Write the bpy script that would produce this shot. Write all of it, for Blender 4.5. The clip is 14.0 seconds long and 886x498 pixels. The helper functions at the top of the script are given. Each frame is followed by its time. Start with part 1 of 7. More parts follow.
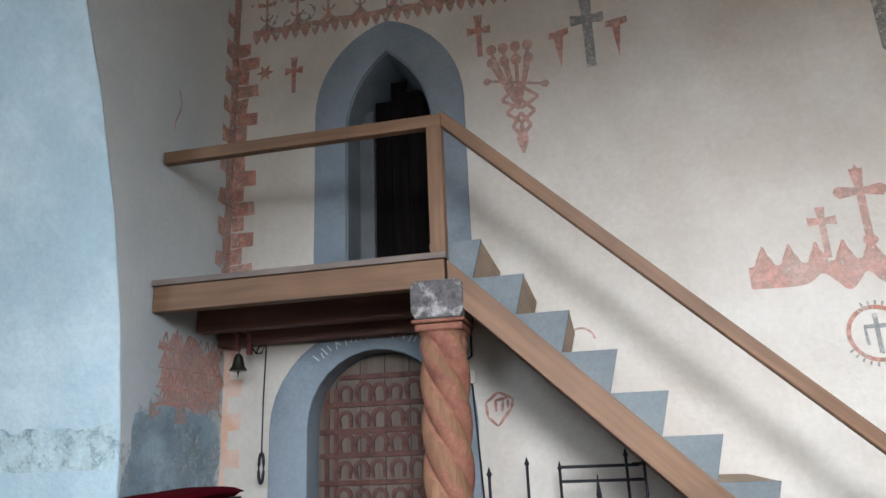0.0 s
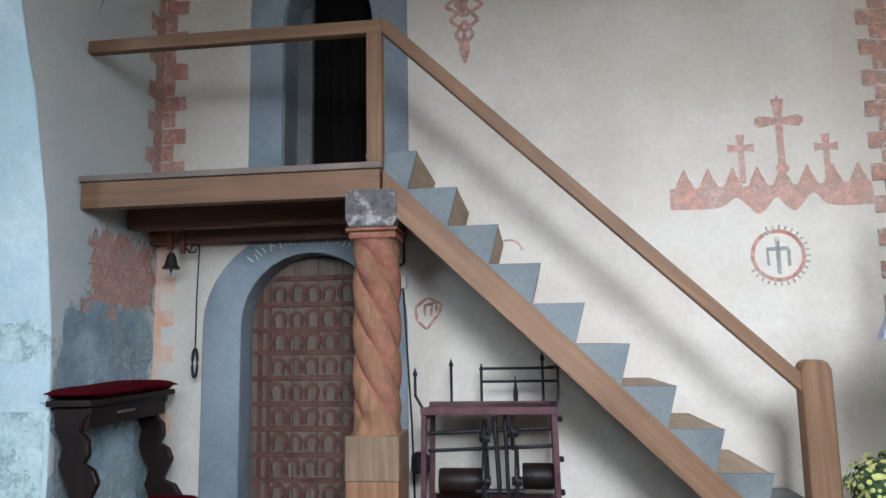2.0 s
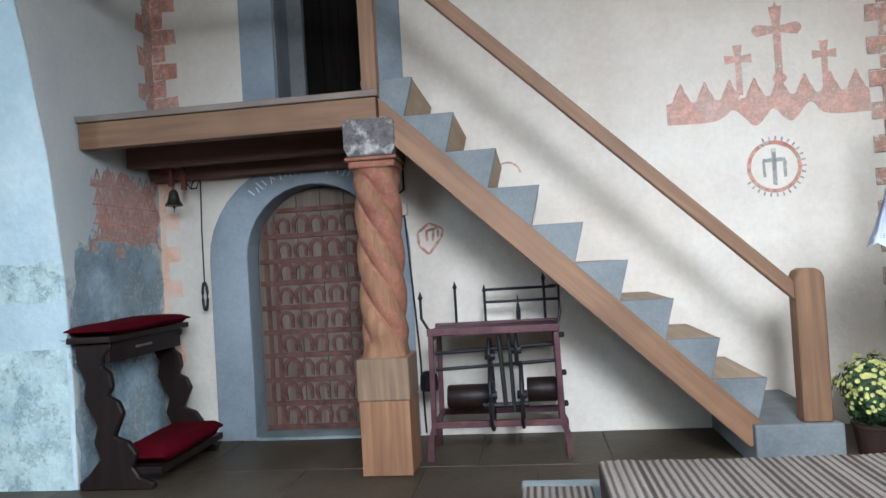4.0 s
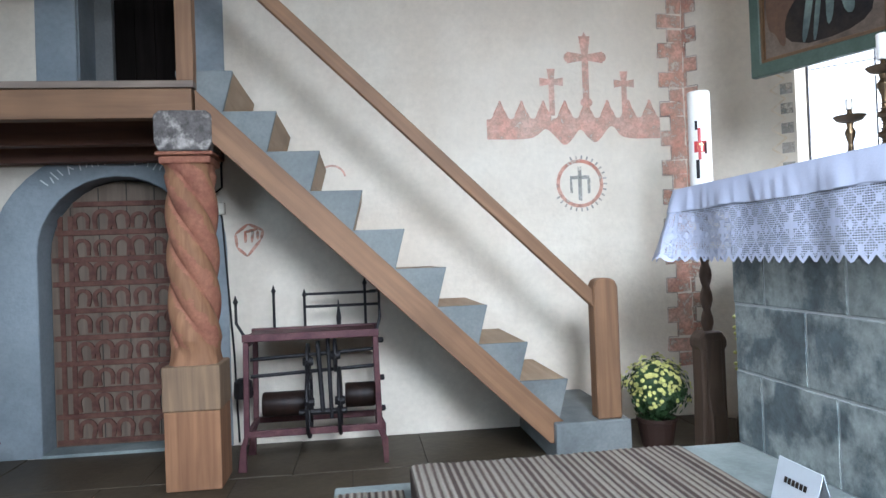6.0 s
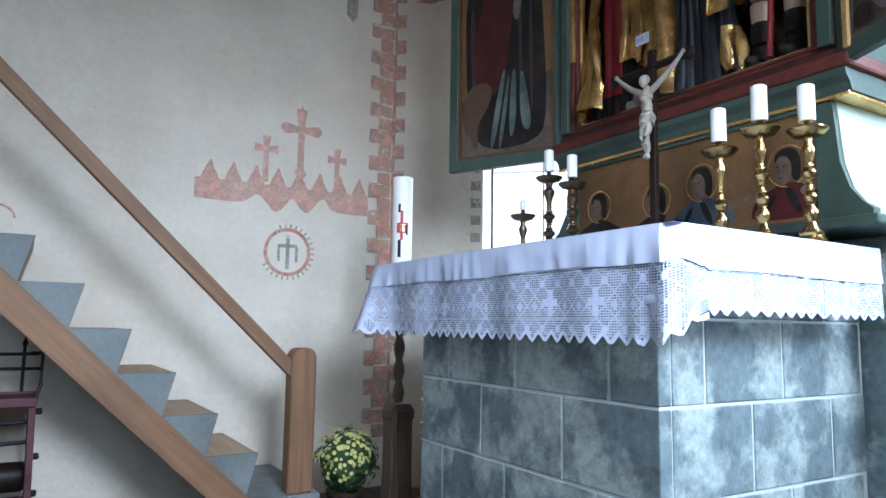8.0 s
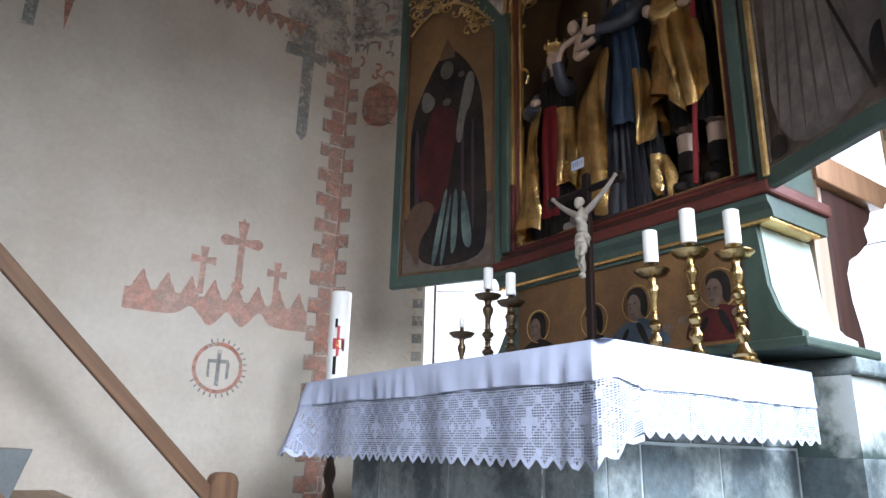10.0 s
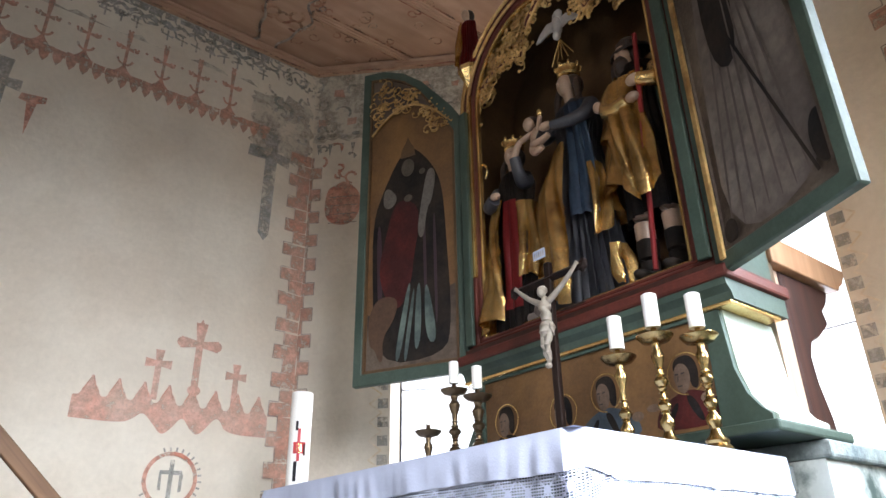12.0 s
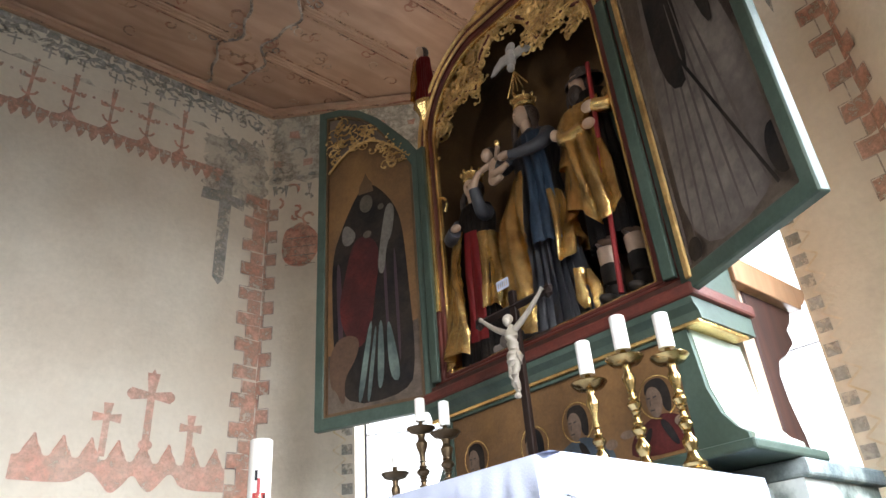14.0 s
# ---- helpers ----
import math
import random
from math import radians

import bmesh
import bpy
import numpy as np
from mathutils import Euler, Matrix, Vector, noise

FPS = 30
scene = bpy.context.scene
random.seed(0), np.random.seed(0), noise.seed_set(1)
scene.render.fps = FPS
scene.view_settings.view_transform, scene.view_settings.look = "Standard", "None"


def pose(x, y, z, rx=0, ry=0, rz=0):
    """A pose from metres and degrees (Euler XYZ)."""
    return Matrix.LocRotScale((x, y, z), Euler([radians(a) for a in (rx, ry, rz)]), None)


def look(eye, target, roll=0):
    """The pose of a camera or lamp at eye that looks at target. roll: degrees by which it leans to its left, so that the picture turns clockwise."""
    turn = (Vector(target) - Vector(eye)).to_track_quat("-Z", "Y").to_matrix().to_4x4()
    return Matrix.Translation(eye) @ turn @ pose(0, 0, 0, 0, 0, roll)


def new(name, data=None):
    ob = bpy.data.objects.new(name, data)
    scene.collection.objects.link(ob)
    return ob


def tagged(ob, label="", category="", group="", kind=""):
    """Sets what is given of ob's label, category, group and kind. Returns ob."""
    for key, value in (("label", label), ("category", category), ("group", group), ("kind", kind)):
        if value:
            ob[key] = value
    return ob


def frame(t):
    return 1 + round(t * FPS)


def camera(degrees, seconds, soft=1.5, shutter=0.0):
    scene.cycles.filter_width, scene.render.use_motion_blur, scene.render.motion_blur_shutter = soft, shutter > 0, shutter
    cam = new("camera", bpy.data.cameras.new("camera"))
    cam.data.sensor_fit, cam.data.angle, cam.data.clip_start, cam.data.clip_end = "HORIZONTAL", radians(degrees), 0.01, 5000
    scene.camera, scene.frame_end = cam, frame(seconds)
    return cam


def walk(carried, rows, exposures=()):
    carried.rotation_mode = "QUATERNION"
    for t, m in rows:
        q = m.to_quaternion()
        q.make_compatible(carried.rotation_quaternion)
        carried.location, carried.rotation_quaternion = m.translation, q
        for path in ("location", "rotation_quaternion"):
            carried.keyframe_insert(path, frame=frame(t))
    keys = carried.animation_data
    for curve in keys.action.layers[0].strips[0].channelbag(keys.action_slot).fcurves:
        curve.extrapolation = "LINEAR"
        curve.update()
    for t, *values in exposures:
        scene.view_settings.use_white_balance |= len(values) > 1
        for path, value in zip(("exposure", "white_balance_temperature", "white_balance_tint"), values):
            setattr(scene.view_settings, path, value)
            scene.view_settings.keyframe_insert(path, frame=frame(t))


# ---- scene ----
from mathutils.geometry import tessellate_polygon

cam = camera(65.8, 14.0)
PATH = [
    (0, (0.154, -4.501, 1.123), (-0.247, -2.622, 1.68), -2.4),
    (0.5, (0.163, -4.515, 1.13), (-0.2, -2.61, 1.619), -1.7),
    (1, (0.18, -4.541, 1.14), (-0.137, -2.611, 1.559), -1.0),
    (1.5, (0.182, -4.586, 1.174), (-0.086, -2.633, 1.51), -0.8),
    (2, (0.197, -4.607, 1.164), (-0.045, -2.64, 1.429), -1.0),
    (2.5, (0.203, -4.64, 1.17), (-0.026, -2.662, 1.363), -1.6),
    (4.8, (0.202, -4.674, 1.192), (-0.036, -2.689, 1.201), -4.7),
    (5, (0.22, -4.672, 1.199), (0.041, -2.681, 1.205), -4.4),
    (5.5, (0.221, -4.664, 1.196), (0.229, -2.664, 1.208), -3.2),
    (6, (0.246, -4.663, 1.194), (0.488, -2.678, 1.215), -2.1),
    (6.5, (0.245, -4.658, 1.197), (0.722, -2.716, 1.241), -1.1),
    (7, (0.234, -4.648, 1.201), (0.956, -2.785, 1.3), 0.1),
    (7.5, (0.248, -4.658, 1.185), (1.147, -2.879, 1.351), 0.7),
    (8, (0.25, -4.657, 1.177), (1.282, -2.959, 1.398), 0.9),
    (8.2, (0.241, -4.647, 1.185), (1.314, -2.976, 1.423), 1.1),
    (10.3, (0.34, -4.632, 1.164), (1.447, -3.089, 1.791), 1.1),
    (10.5, (0.303, -4.641, 1.173), (1.415, -3.117, 1.836), 0.7),
    (11, (0.321, -4.633, 1.163), (1.42, -3.154, 1.94), 0.7),
    (11.5, (0.348, -4.62, 1.146), (1.449, -3.175, 1.983), 0.3),
    (12, (0.377, -4.603, 1.142), (1.502, -3.181, 1.986), -1.0),
    (12.5, (0.405, -4.583, 1.135), (1.549, -3.192, 2.004), -2.5),
    (13, (0.412, -4.557, 1.127), (1.58, -3.193, 2.009), -4.0),
    (13.5, (0.425, -4.535, 1.124), (1.602, -3.204, 2.043), -4.4),
    (14, (0.437, -4.52, 1.116), (1.617, -3.221, 2.075), -4.7),
]
EXPOSURES = [(0, -0.05, 5900, 15), (2.5, -0.12, 5700, 13), (5, 0.05, 5700, 13), (6.5, -0.22, 5550, 11), (8, -0.50, 5300, 10), (10.5, -0.52, 6000, 16), (12, -0.12, 6250, 15), (14, 0.12, 6400, 13)]
walk(cam, [(t, look(e, g, r)) for t, e, g, r in PATH], EXPOSURES)

# ---- world and light ----
world = bpy.data.worlds.new("sky")
scene.world = world
world.use_nodes = True
wn = world.node_tree
sky = wn.nodes.new("ShaderNodeTexSky")
sky.sky_type, sky.sun_disc = "NISHITA", False
sky.sun_elevation, sky.sun_rotation = radians(35), radians(150)
wn.links.new(sky.outputs[0], wn.nodes["Background"].inputs[0])
wn.nodes["Background"].inputs[1].default_value = 0.12


def window_or_fill_light(name, eye, target, width, height, watts, color, spread=112):
    """An area lamp: sky light at a window opening, or an added fill."""
    lamp = bpy.data.lights.new(name, "AREA")
    lamp.shape, lamp.size, lamp.size_y, lamp.energy, lamp.color = "RECTANGLE", width, height, watts, color
    lamp.spread = radians(spread)
    ob = new(name, lamp)
    ob.matrix_world = look(eye, target)
    return ob


DAY, COOL = (0.93, 0.97, 1.0), (0.80, 0.92, 1.0)
W = 5.5
NE0, NE1, SE0, SE1 = (2.6, 0.0), (4.2, -1.6), (4.2, -3.9), (2.6, -5.5)
window_or_fill_light("east_window_light", (4.74, -2.75, 2.6), (2.0, -2.75, 0.6), 0.98, 2.0, 150, DAY)
window_or_fill_light("north_east_window_light", (3.4 + 0.45, -0.8 + 0.45, 2.5), (3.4 - 1, -0.8 - 1, 1.4), 0.8, 1.9, 50, DAY)
window_or_fill_light("south_east_window_light", (3.4 + 0.45, -4.7 - 0.45, 2.9), (3.4 - 1, -4.7 + 1, 0.9), 0.95, 2.2, 190, COOL)
window_or_fill_light("south_window_light", (0.9, -6.0, 2.8), (1.1, 0, -2.3), 1.2, 1.4, 225, DAY, 104)
window_or_fill_light("south_window_light_west", (-1.3, -6.0, 2.8), (-1.3, 0, -2.4), 1.0, 1.4, 45, COOL, 104)
# Added fill lamp in the unseen nave; its wall has no opening.
window_or_fill_light("nave_window_light", (-5.6, -8.85, 3.5), (-2.6, 0, 0.3), 1.6, 2.6, 125, COOL)
# Added fill from the unseen nave to brighten the altarpiece.
window_or_fill_light("nave_west_window_light", (-9.32, -3.3, 2.9), (2.8, -2.9, 2.5), 2.0, 2.6, 85, DAY, 120)


# ---- materials ----
def mat(name, color, rough=0.8, metal=0.0, var=0.12, scale=6.0, second=None, amount=0.35, bump=0.15, fine=60.0, worn=None, spec=0.5, edge=0.12):
    """A surface with grain and large stains: color varied by noise at two scales, second laid in as patches.
    worn = (lo, hi) lets the wall show through where the paint has flaked."""
    m = bpy.data.materials.new(name)
    m.use_nodes = True
    t = m.node_tree
    N, L = t.nodes, t.links
    b = N["Principled BSDF"]
    co = N.new("ShaderNodeTexCoord")
    big, small, patch = (N.new("ShaderNodeTexNoise") for _ in range(3))
    for n, s, d in ((big, scale, 4), (small, fine, 6), (patch, scale * 0.45, 7)):
        n.inputs["Scale"].default_value, n.inputs["Detail"].default_value = s, d
        n.inputs["Roughness"].default_value = 0.62
        L.new(co.outputs["Object"], n.inputs["Vector"])
    mixv = N.new("ShaderNodeMath")
    mixv.operation = "ADD"
    L.new(big.outputs[0], mixv.inputs[0])
    L.new(small.outputs[0], mixv.inputs[1])
    rng = N.new("ShaderNodeMapRange")
    rng.inputs[1].default_value, rng.inputs[2].default_value = 0.6, 1.4
    rng.inputs[3].default_value, rng.inputs[4].default_value = 1 - var, 1 + var
    L.new(mixv.outputs[0], rng.inputs[0])
    ramp = N.new("ShaderNodeMapRange")
    ramp.inputs[1].default_value, ramp.inputs[2].default_value = 0.62 - amount * 0.5 - edge, 0.62 - amount * 0.5 + edge
    L.new(patch.outputs[0], ramp.inputs[0])
    mx = N.new("ShaderNodeMix")
    mx.data_type = "RGBA"
    mx.inputs[6].default_value = (*color, 1)
    mx.inputs[7].default_value = (*(second or color), 1)
    if second:
        L.new(ramp.outputs[0], mx.inputs[0])
    mul = N.new("ShaderNodeVectorMath")
    mul.operation = "SCALE"
    L.new(mx.outputs[2], mul.inputs[0])
    L.new(rng.outputs[0], mul.inputs[3])
    L.new(mul.outputs[0], b.inputs["Base Color"])
    b.inputs["Roughness"].default_value, b.inputs["Metallic"].default_value = rough, metal
    bp = N.new("ShaderNodeBump")
    bp.inputs["Strength"].default_value, bp.inputs["Distance"].default_value = bump, 0.02
    L.new(mixv.outputs[0], bp.inputs["Height"])
    L.new(bp.outputs[0], b.inputs["Normal"])
    b.inputs["Specular IOR Level"].default_value = spec
    if worn:
        flake, crumb = N.new("ShaderNodeTexNoise"), N.new("ShaderNodeTexNoise")
        for n, q, d in ((flake, scale * 0.8, 8), (crumb, fine * 0.7, 3)):
            n.inputs["Scale"].default_value, n.inputs["Detail"].default_value, n.inputs["Roughness"].default_value = q, d, 0.68
            L.new(co.outputs["Object"], n.inputs["Vector"])
        both = N.new("ShaderNodeMath")
        both.operation, both.inputs[1].default_value = "MULTIPLY_ADD", 0.7
        third = N.new("ShaderNodeMath")
        third.operation, third.inputs[1].default_value = "MULTIPLY", 0.3
        L.new(crumb.outputs[0], third.inputs[0])
        L.new(flake.outputs[0], both.inputs[0])
        L.new(third.outputs[0], both.inputs[2])
        hold = N.new("ShaderNodeMapRange")
        hold.inputs[1].default_value, hold.inputs[2].default_value = worn
        L.new(both.outputs[0], hold.inputs[0])
        clear, blend = N.new("ShaderNodeBsdfTransparent"), N.new("ShaderNodeMixShader")
        L.new(hold.outputs[0], blend.inputs[0])
        L.new(clear.outputs[0], blend.inputs[1])
        L.new(b.outputs[0], blend.inputs[2])
        L.new(blend.outputs[0], N["Material Output"].inputs[0])
    return m


def wood(name, color, dark, rough=0.6, axis=0, rings=9.0, bump=0.1, scale=1.0, tilt=0.0, spec=0.5):
    """Planed or old timber with long grain along one axis of the object."""
    m = bpy.data.materials.new(name)
    m.use_nodes = True
    t = m.node_tree
    N, L = t.nodes, t.links
    b = N["Principled BSDF"]
    co, mp = N.new("ShaderNodeTexCoord"), N.new("ShaderNodeMapping")
    sc = [rings * scale] * 3
    sc[axis] = 0.7 * scale
    mp.inputs["Scale"].default_value = sc
    info = N.new("ShaderNodeObjectInfo")
    add = N.new("ShaderNodeVectorMath")
    sh = N.new("ShaderNodeMath")
    sh.operation, sh.inputs[1].default_value = "MULTIPLY", 13.0
    L.new(info.outputs["Random"], sh.inputs[0])
    L.new(co.outputs["Object"], add.inputs[0])
    L.new(sh.outputs[0], add.inputs[1])
    turn = N.new("ShaderNodeMapping")
    turn.inputs["Rotation"].default_value = (0, radians(tilt), 0)
    L.new(add.outputs[0], turn.inputs[0])
    L.new(turn.outputs[0], mp.inputs[0])
    n1, n2 = N.new("ShaderNodeTexNoise"), N.new("ShaderNodeTexNoise")
    n1.inputs["Scale"].default_value, n1.inputs["Detail"].default_value, n1.inputs["Distortion"].default_value = 2.2, 8, 0.6
    n2.inputs["Scale"].default_value, n2.inputs["Detail"].default_value = 3.0, 3
    L.new(mp.outputs[0], n1.inputs["Vector"])
    L.new(co.outputs["Object"], n2.inputs["Vector"])
    r = N.new("ShaderNodeMapRange")
    r.inputs[1].default_value, r.inputs[2].default_value = 0.34, 0.7
    L.new(n1.outputs[0], r.inputs[0])
    mx, mx2 = N.new("ShaderNodeMix"), N.new("ShaderNodeMix")
    mx.data_type = mx2.data_type = "RGBA"
    mx.inputs[6].default_value, mx.inputs[7].default_value = (*color, 1), (*dark, 1)
    L.new(r.outputs[0], mx.inputs[0])
    r2 = N.new("ShaderNodeMapRange")
    r2.inputs[1].default_value, r2.inputs[2].default_value, r2.inputs[4].default_value = 0.4, 0.75, 0.45
    L.new(n2.outputs[0], r2.inputs[0])
    L.new(r2.outputs[0], mx2.inputs[0])
    L.new(mx.outputs[2], mx2.inputs[6])
    mx2.inputs[7].default_value = (*[c * 0.72 for c in dark], 1)
    L.new(mx2.outputs[2], b.inputs["Base Color"])
    b.inputs["Roughness"].default_value, b.inputs["Specular IOR Level"].default_value = rough, spec
    bp = N.new("ShaderNodeBump")
    bp.inputs["Strength"].default_value, bp.inputs["Distance"].default_value = bump, 0.01
    L.new(n1.outputs[0], bp.inputs["Height"])
    L.new(bp.outputs[0], b.inputs["Normal"])
    return m


PLASTER = (0.68, 0.64, 0.545)
M_wall = mat("lime plaster", PLASTER, 0.92, var=0.11, scale=2.0, second=(0.55, 0.49, 0.40), amount=0.34, bump=0.22, fine=24, edge=0.16, spec=0.2)
M_west = mat("grey lime plaster", (0.56, 0.545, 0.49), 0.92, var=0.08, scale=1.9, second=(0.45, 0.47, 0.44), amount=0.4, bump=0.25, fine=30, edge=0.2)
M_reveal = mat("blue white limewash", (0.66, 0.73, 0.705), 0.9, var=0.12, scale=2.6, second=(0.46, 0.57, 0.58), amount=0.36, bump=0.25, fine=30)
M_dado = mat("worn blue green fresco", (0.17, 0.29, 0.33), 0.9, var=0.35, scale=9, second=(0.48, 0.58, 0.55), amount=0.5, fine=45, worn=(0.36, 0.50))
M_greyfresco = mat("worn blue grey fresco", (0.13, 0.165, 0.18), 0.9, var=0.45, scale=9, second=(0.38, 0.43, 0.43), amount=0.42, fine=40, worn=(0.44, 0.70), edge=0.08, spec=0.2)
M_red = mat("faded red ochre paint", (0.41, 0.155, 0.105), 0.9, var=0.25, scale=14, second=(0.52, 0.31, 0.235), amount=0.3, fine=80, edge=0.12, worn=(0.32, 0.54), spec=0.2)
M_redpale = mat("pale red ochre paint", (0.56, 0.285, 0.215), 0.9, var=0.16, scale=13, second=(0.61, 0.41, 0.325), amount=0.3, fine=80, edge=0.16, worn=(0.26, 0.62), spec=0.2)
M_redfade = mat("dull faded red paint", (0.47, 0.225, 0.16), 0.9, var=0.2, scale=12, second=(0.56, 0.35, 0.27), amount=0.3, fine=80, edge=0.14, worn=(0.32, 0.60), spec=0.2)
M_greypaint = mat("faded grey paint", (0.20, 0.215, 0.205), 0.9, var=0.3, scale=10, second=(0.42, 0.40, 0.36), amount=0.28, fine=60, worn=(0.36, 0.58), spec=0.2)
M_blackline = mat("dark outline paint", (0.11, 0.09, 0.09), 0.9, var=0.2, scale=12, second=(0.42, 0.36, 0.30), amount=0.35, worn=(0.38, 0.52))
M_ochre = mat("faded ochre paint", (0.46, 0.34, 0.16), 0.9, var=0.2, scale=12, second=(0.62, 0.55, 0.44), amount=0.4)
M_blueframe = mat("grey blue painted stone", (0.155, 0.182, 0.20), 0.85, var=0.16, scale=3, second=(0.225, 0.252, 0.268), amount=0.4, fine=40, bump=0.3, spec=0.2)
M_chalk = mat("chalky paint lettering", (0.60, 0.62, 0.62), 0.9)
M_floor = mat("brown flagstone", (0.031, 0.023, 0.0145), 0.45, var=0.4, scale=1.6, second=(0.062, 0.048, 0.031), amount=0.40, fine=26, bump=0.12, spec=0.18)
M_joint = mat("dark floor joint", (0.035, 0.026, 0.018), 0.8)
M_step = mat("blue grey step stone", (0.125, 0.15, 0.152), 0.75, var=0.2, scale=4, second=(0.21, 0.24, 0.23), amount=0.3, spec=0.3)
M_treadend = mat("grey painted tread end", (0.115, 0.128, 0.128), 0.8, var=0.2, scale=5, second=(0.17, 0.185, 0.18), amount=0.35, spec=0.2)
M_pine = wood("light pine", (0.228, 0.125, 0.064), (0.145, 0.079, 0.042), 0.6, 0, rings=12, bump=0.2, spec=0.3)
M_pines = wood("light pine along the slope", (0.228, 0.125, 0.064), (0.145, 0.079, 0.042), 0.6, 0, rings=12, bump=0.2, tilt=-44, spec=0.3)
M_pinev = wood("light pine upright", (0.228, 0.125, 0.064), (0.145, 0.079, 0.042), 0.6, 2, rings=12, bump=0.2, spec=0.3)
M_tread = wood("pale pine tread", (0.36, 0.26, 0.17), (0.26, 0.18, 0.11), 0.65, 1)
M_board = wood("grey weathered board", (0.22, 0.17, 0.13), (0.13, 0.10, 0.08), 0.8, 0)
M_soffit = wood("red brown soffit board", (0.17, 0.078, 0.046), (0.10, 0.045, 0.03), 0.7, 0)
M_colred = mat("worn red column paint", (0.17, 0.060, 0.041), 0.75, var=0.3, scale=11, second=(0.25, 0.11, 0.066), amount=0.4, spec=0.2)
M_colwood = wood("bare orange column wood", (0.27, 0.14, 0.072), (0.165, 0.080, 0.042), 0.7, 2, rings=14, bump=0.25, spec=0.2)
M_colbase = wood("grey brown column plinth", (0.23, 0.15, 0.088), (0.13, 0.088, 0.058), 0.8, 2, rings=16, bump=0.5, spec=0.2)
M_capital = mat("chipped black and grey paint", (0.105, 0.095, 0.088), 0.8, var=0.55, scale=26, second=(0.30, 0.275, 0.25), amount=0.10, edge=0.06, spec=0.2)
M_black = mat("black iron", (0.012, 0.011, 0.012), 0.55, 0.2, var=0.3, scale=20, spec=0.3)
# Near-black albedo stands for missing light in the passages; also colours board joints.
M_dark = mat("unlit stone and door joint", (0.035, 0.031, 0.028), 0.95, spec=0.1)
M_stone = mat("dark grey green altar stone", (0.085, 0.108, 0.114), 0.6, var=0.5, scale=9, second=(0.22, 0.25, 0.24), amount=0.24, fine=34, edge=0.05, bump=0.25)
M_mortar = mat("pale joint mortar", (0.36, 0.39, 0.39), 0.85)
M_linen = mat("white linen", (0.48, 0.52, 0.65), 0.88, var=0.05, scale=9, fine=150, bump=0.12, spec=0.2)
M_lace = mat("white crochet lace", (0.50, 0.54, 0.67), 0.88, var=0.06, scale=20, spec=0.2)
M_gold = mat("worn gilding", (0.82, 0.57, 0.22), 0.25, 0.80, var=0.2, scale=9, second=(0.45, 0.25, 0.08), amount=0.16, bump=0.15)
M_gilt = mat("bright carved gilding", (0.80, 0.55, 0.22), 0.42, 0.75, var=0.25, scale=14, second=(0.42, 0.25, 0.09), amount=0.3)
M_brass = mat("polished brass", (0.50, 0.36, 0.15), 0.27, 1.0, var=0.2, scale=12, second=(0.28, 0.18, 0.07), amount=0.3, bump=0.03)
M_green = mat("green painted frame", (0.033, 0.053, 0.038), 0.55, var=0.25, scale=7, second=(0.052, 0.076, 0.057), amount=0.25, bump=0.06, spec=0.35)
M_redframe = mat("red painted moulding", (0.12, 0.028, 0.018), 0.55, var=0.25, scale=8, second=(0.075, 0.021, 0.015), amount=0.3, spec=0.25)
M_brownwood = wood("dark brown polished wood", (0.060, 0.022, 0.014), (0.03, 0.012, 0.009), 0.5, 2, spec=0.3)
M_lead = mat("lead bar", (0.10, 0.10, 0.11), 0.6, 0.3)
M_wax = mat("white candle wax", (0.82, 0.80, 0.74), 0.5, var=0.03, bump=0.03)
M_ceil = wood("pink brown painted board", (0.50, 0.335, 0.235), (0.37, 0.225, 0.15), 0.75, 0, rings=4)
M_ceilred = mat("ceiling red line paint", (0.24, 0.085, 0.055), 0.8, var=0.2, scale=8, second=(0.45, 0.29, 0.19), amount=0.35, worn=(0.36, 0.52))
M_ceilwhite = mat("ceiling pale line paint", (0.55, 0.47, 0.38), 0.8, var=0.15, scale=8, second=(0.42, 0.29, 0.19), amount=0.3, worn=(0.36, 0.52))
M_velvet = mat("red velvet", (0.065, 0.002, 0.005), 0.95, var=0.35, scale=6, spec=0.04)
M_walnut = wood("dark walnut", (0.020, 0.010, 0.007), (0.008, 0.005, 0.004), 0.5, 2, spec=0.2)

# ---- building helpers ----
WORLD_AT = {}


def thing(name, at, label, category, group="", kind=""):
    """An Empty at the base of a thing; its parts are written in world places."""
    ob = new(name)
    ob.empty_display_size = 0.1
    ob.matrix_basis = Matrix.Translation(at)
    WORLD_AT[ob.name] = Matrix.Translation(at)
    return tagged(ob, label, category, group, kind)


def mesh_of(name, bm, materials, smooth=False):
    me = bpy.data.meshes.new(name)
    bmesh.ops.recalc_face_normals(bm, faces=bm.faces)
    if smooth:
        for f in bm.faces:
            f.smooth = True
    bm.to_mesh(me)
    bm.free()
    for m in materials if isinstance(materials, (list, tuple)) else (materials,):
        me.materials.append(m)
    if smooth:
        me.set_sharp_from_angle(angle=radians(40))
    return me


def part(name, bm, material, parent, label="", smooth=False):
    """Links a bmesh, written in world places, as one mesh under a thing or a part."""
    base = WORLD_AT[parent.name]
    bm.transform(base.inverted())
    ob = new(name, mesh_of(name, bm, material, smooth))
    ob.parent = parent
    WORLD_AT[ob.name] = base
    return tagged(ob, label)


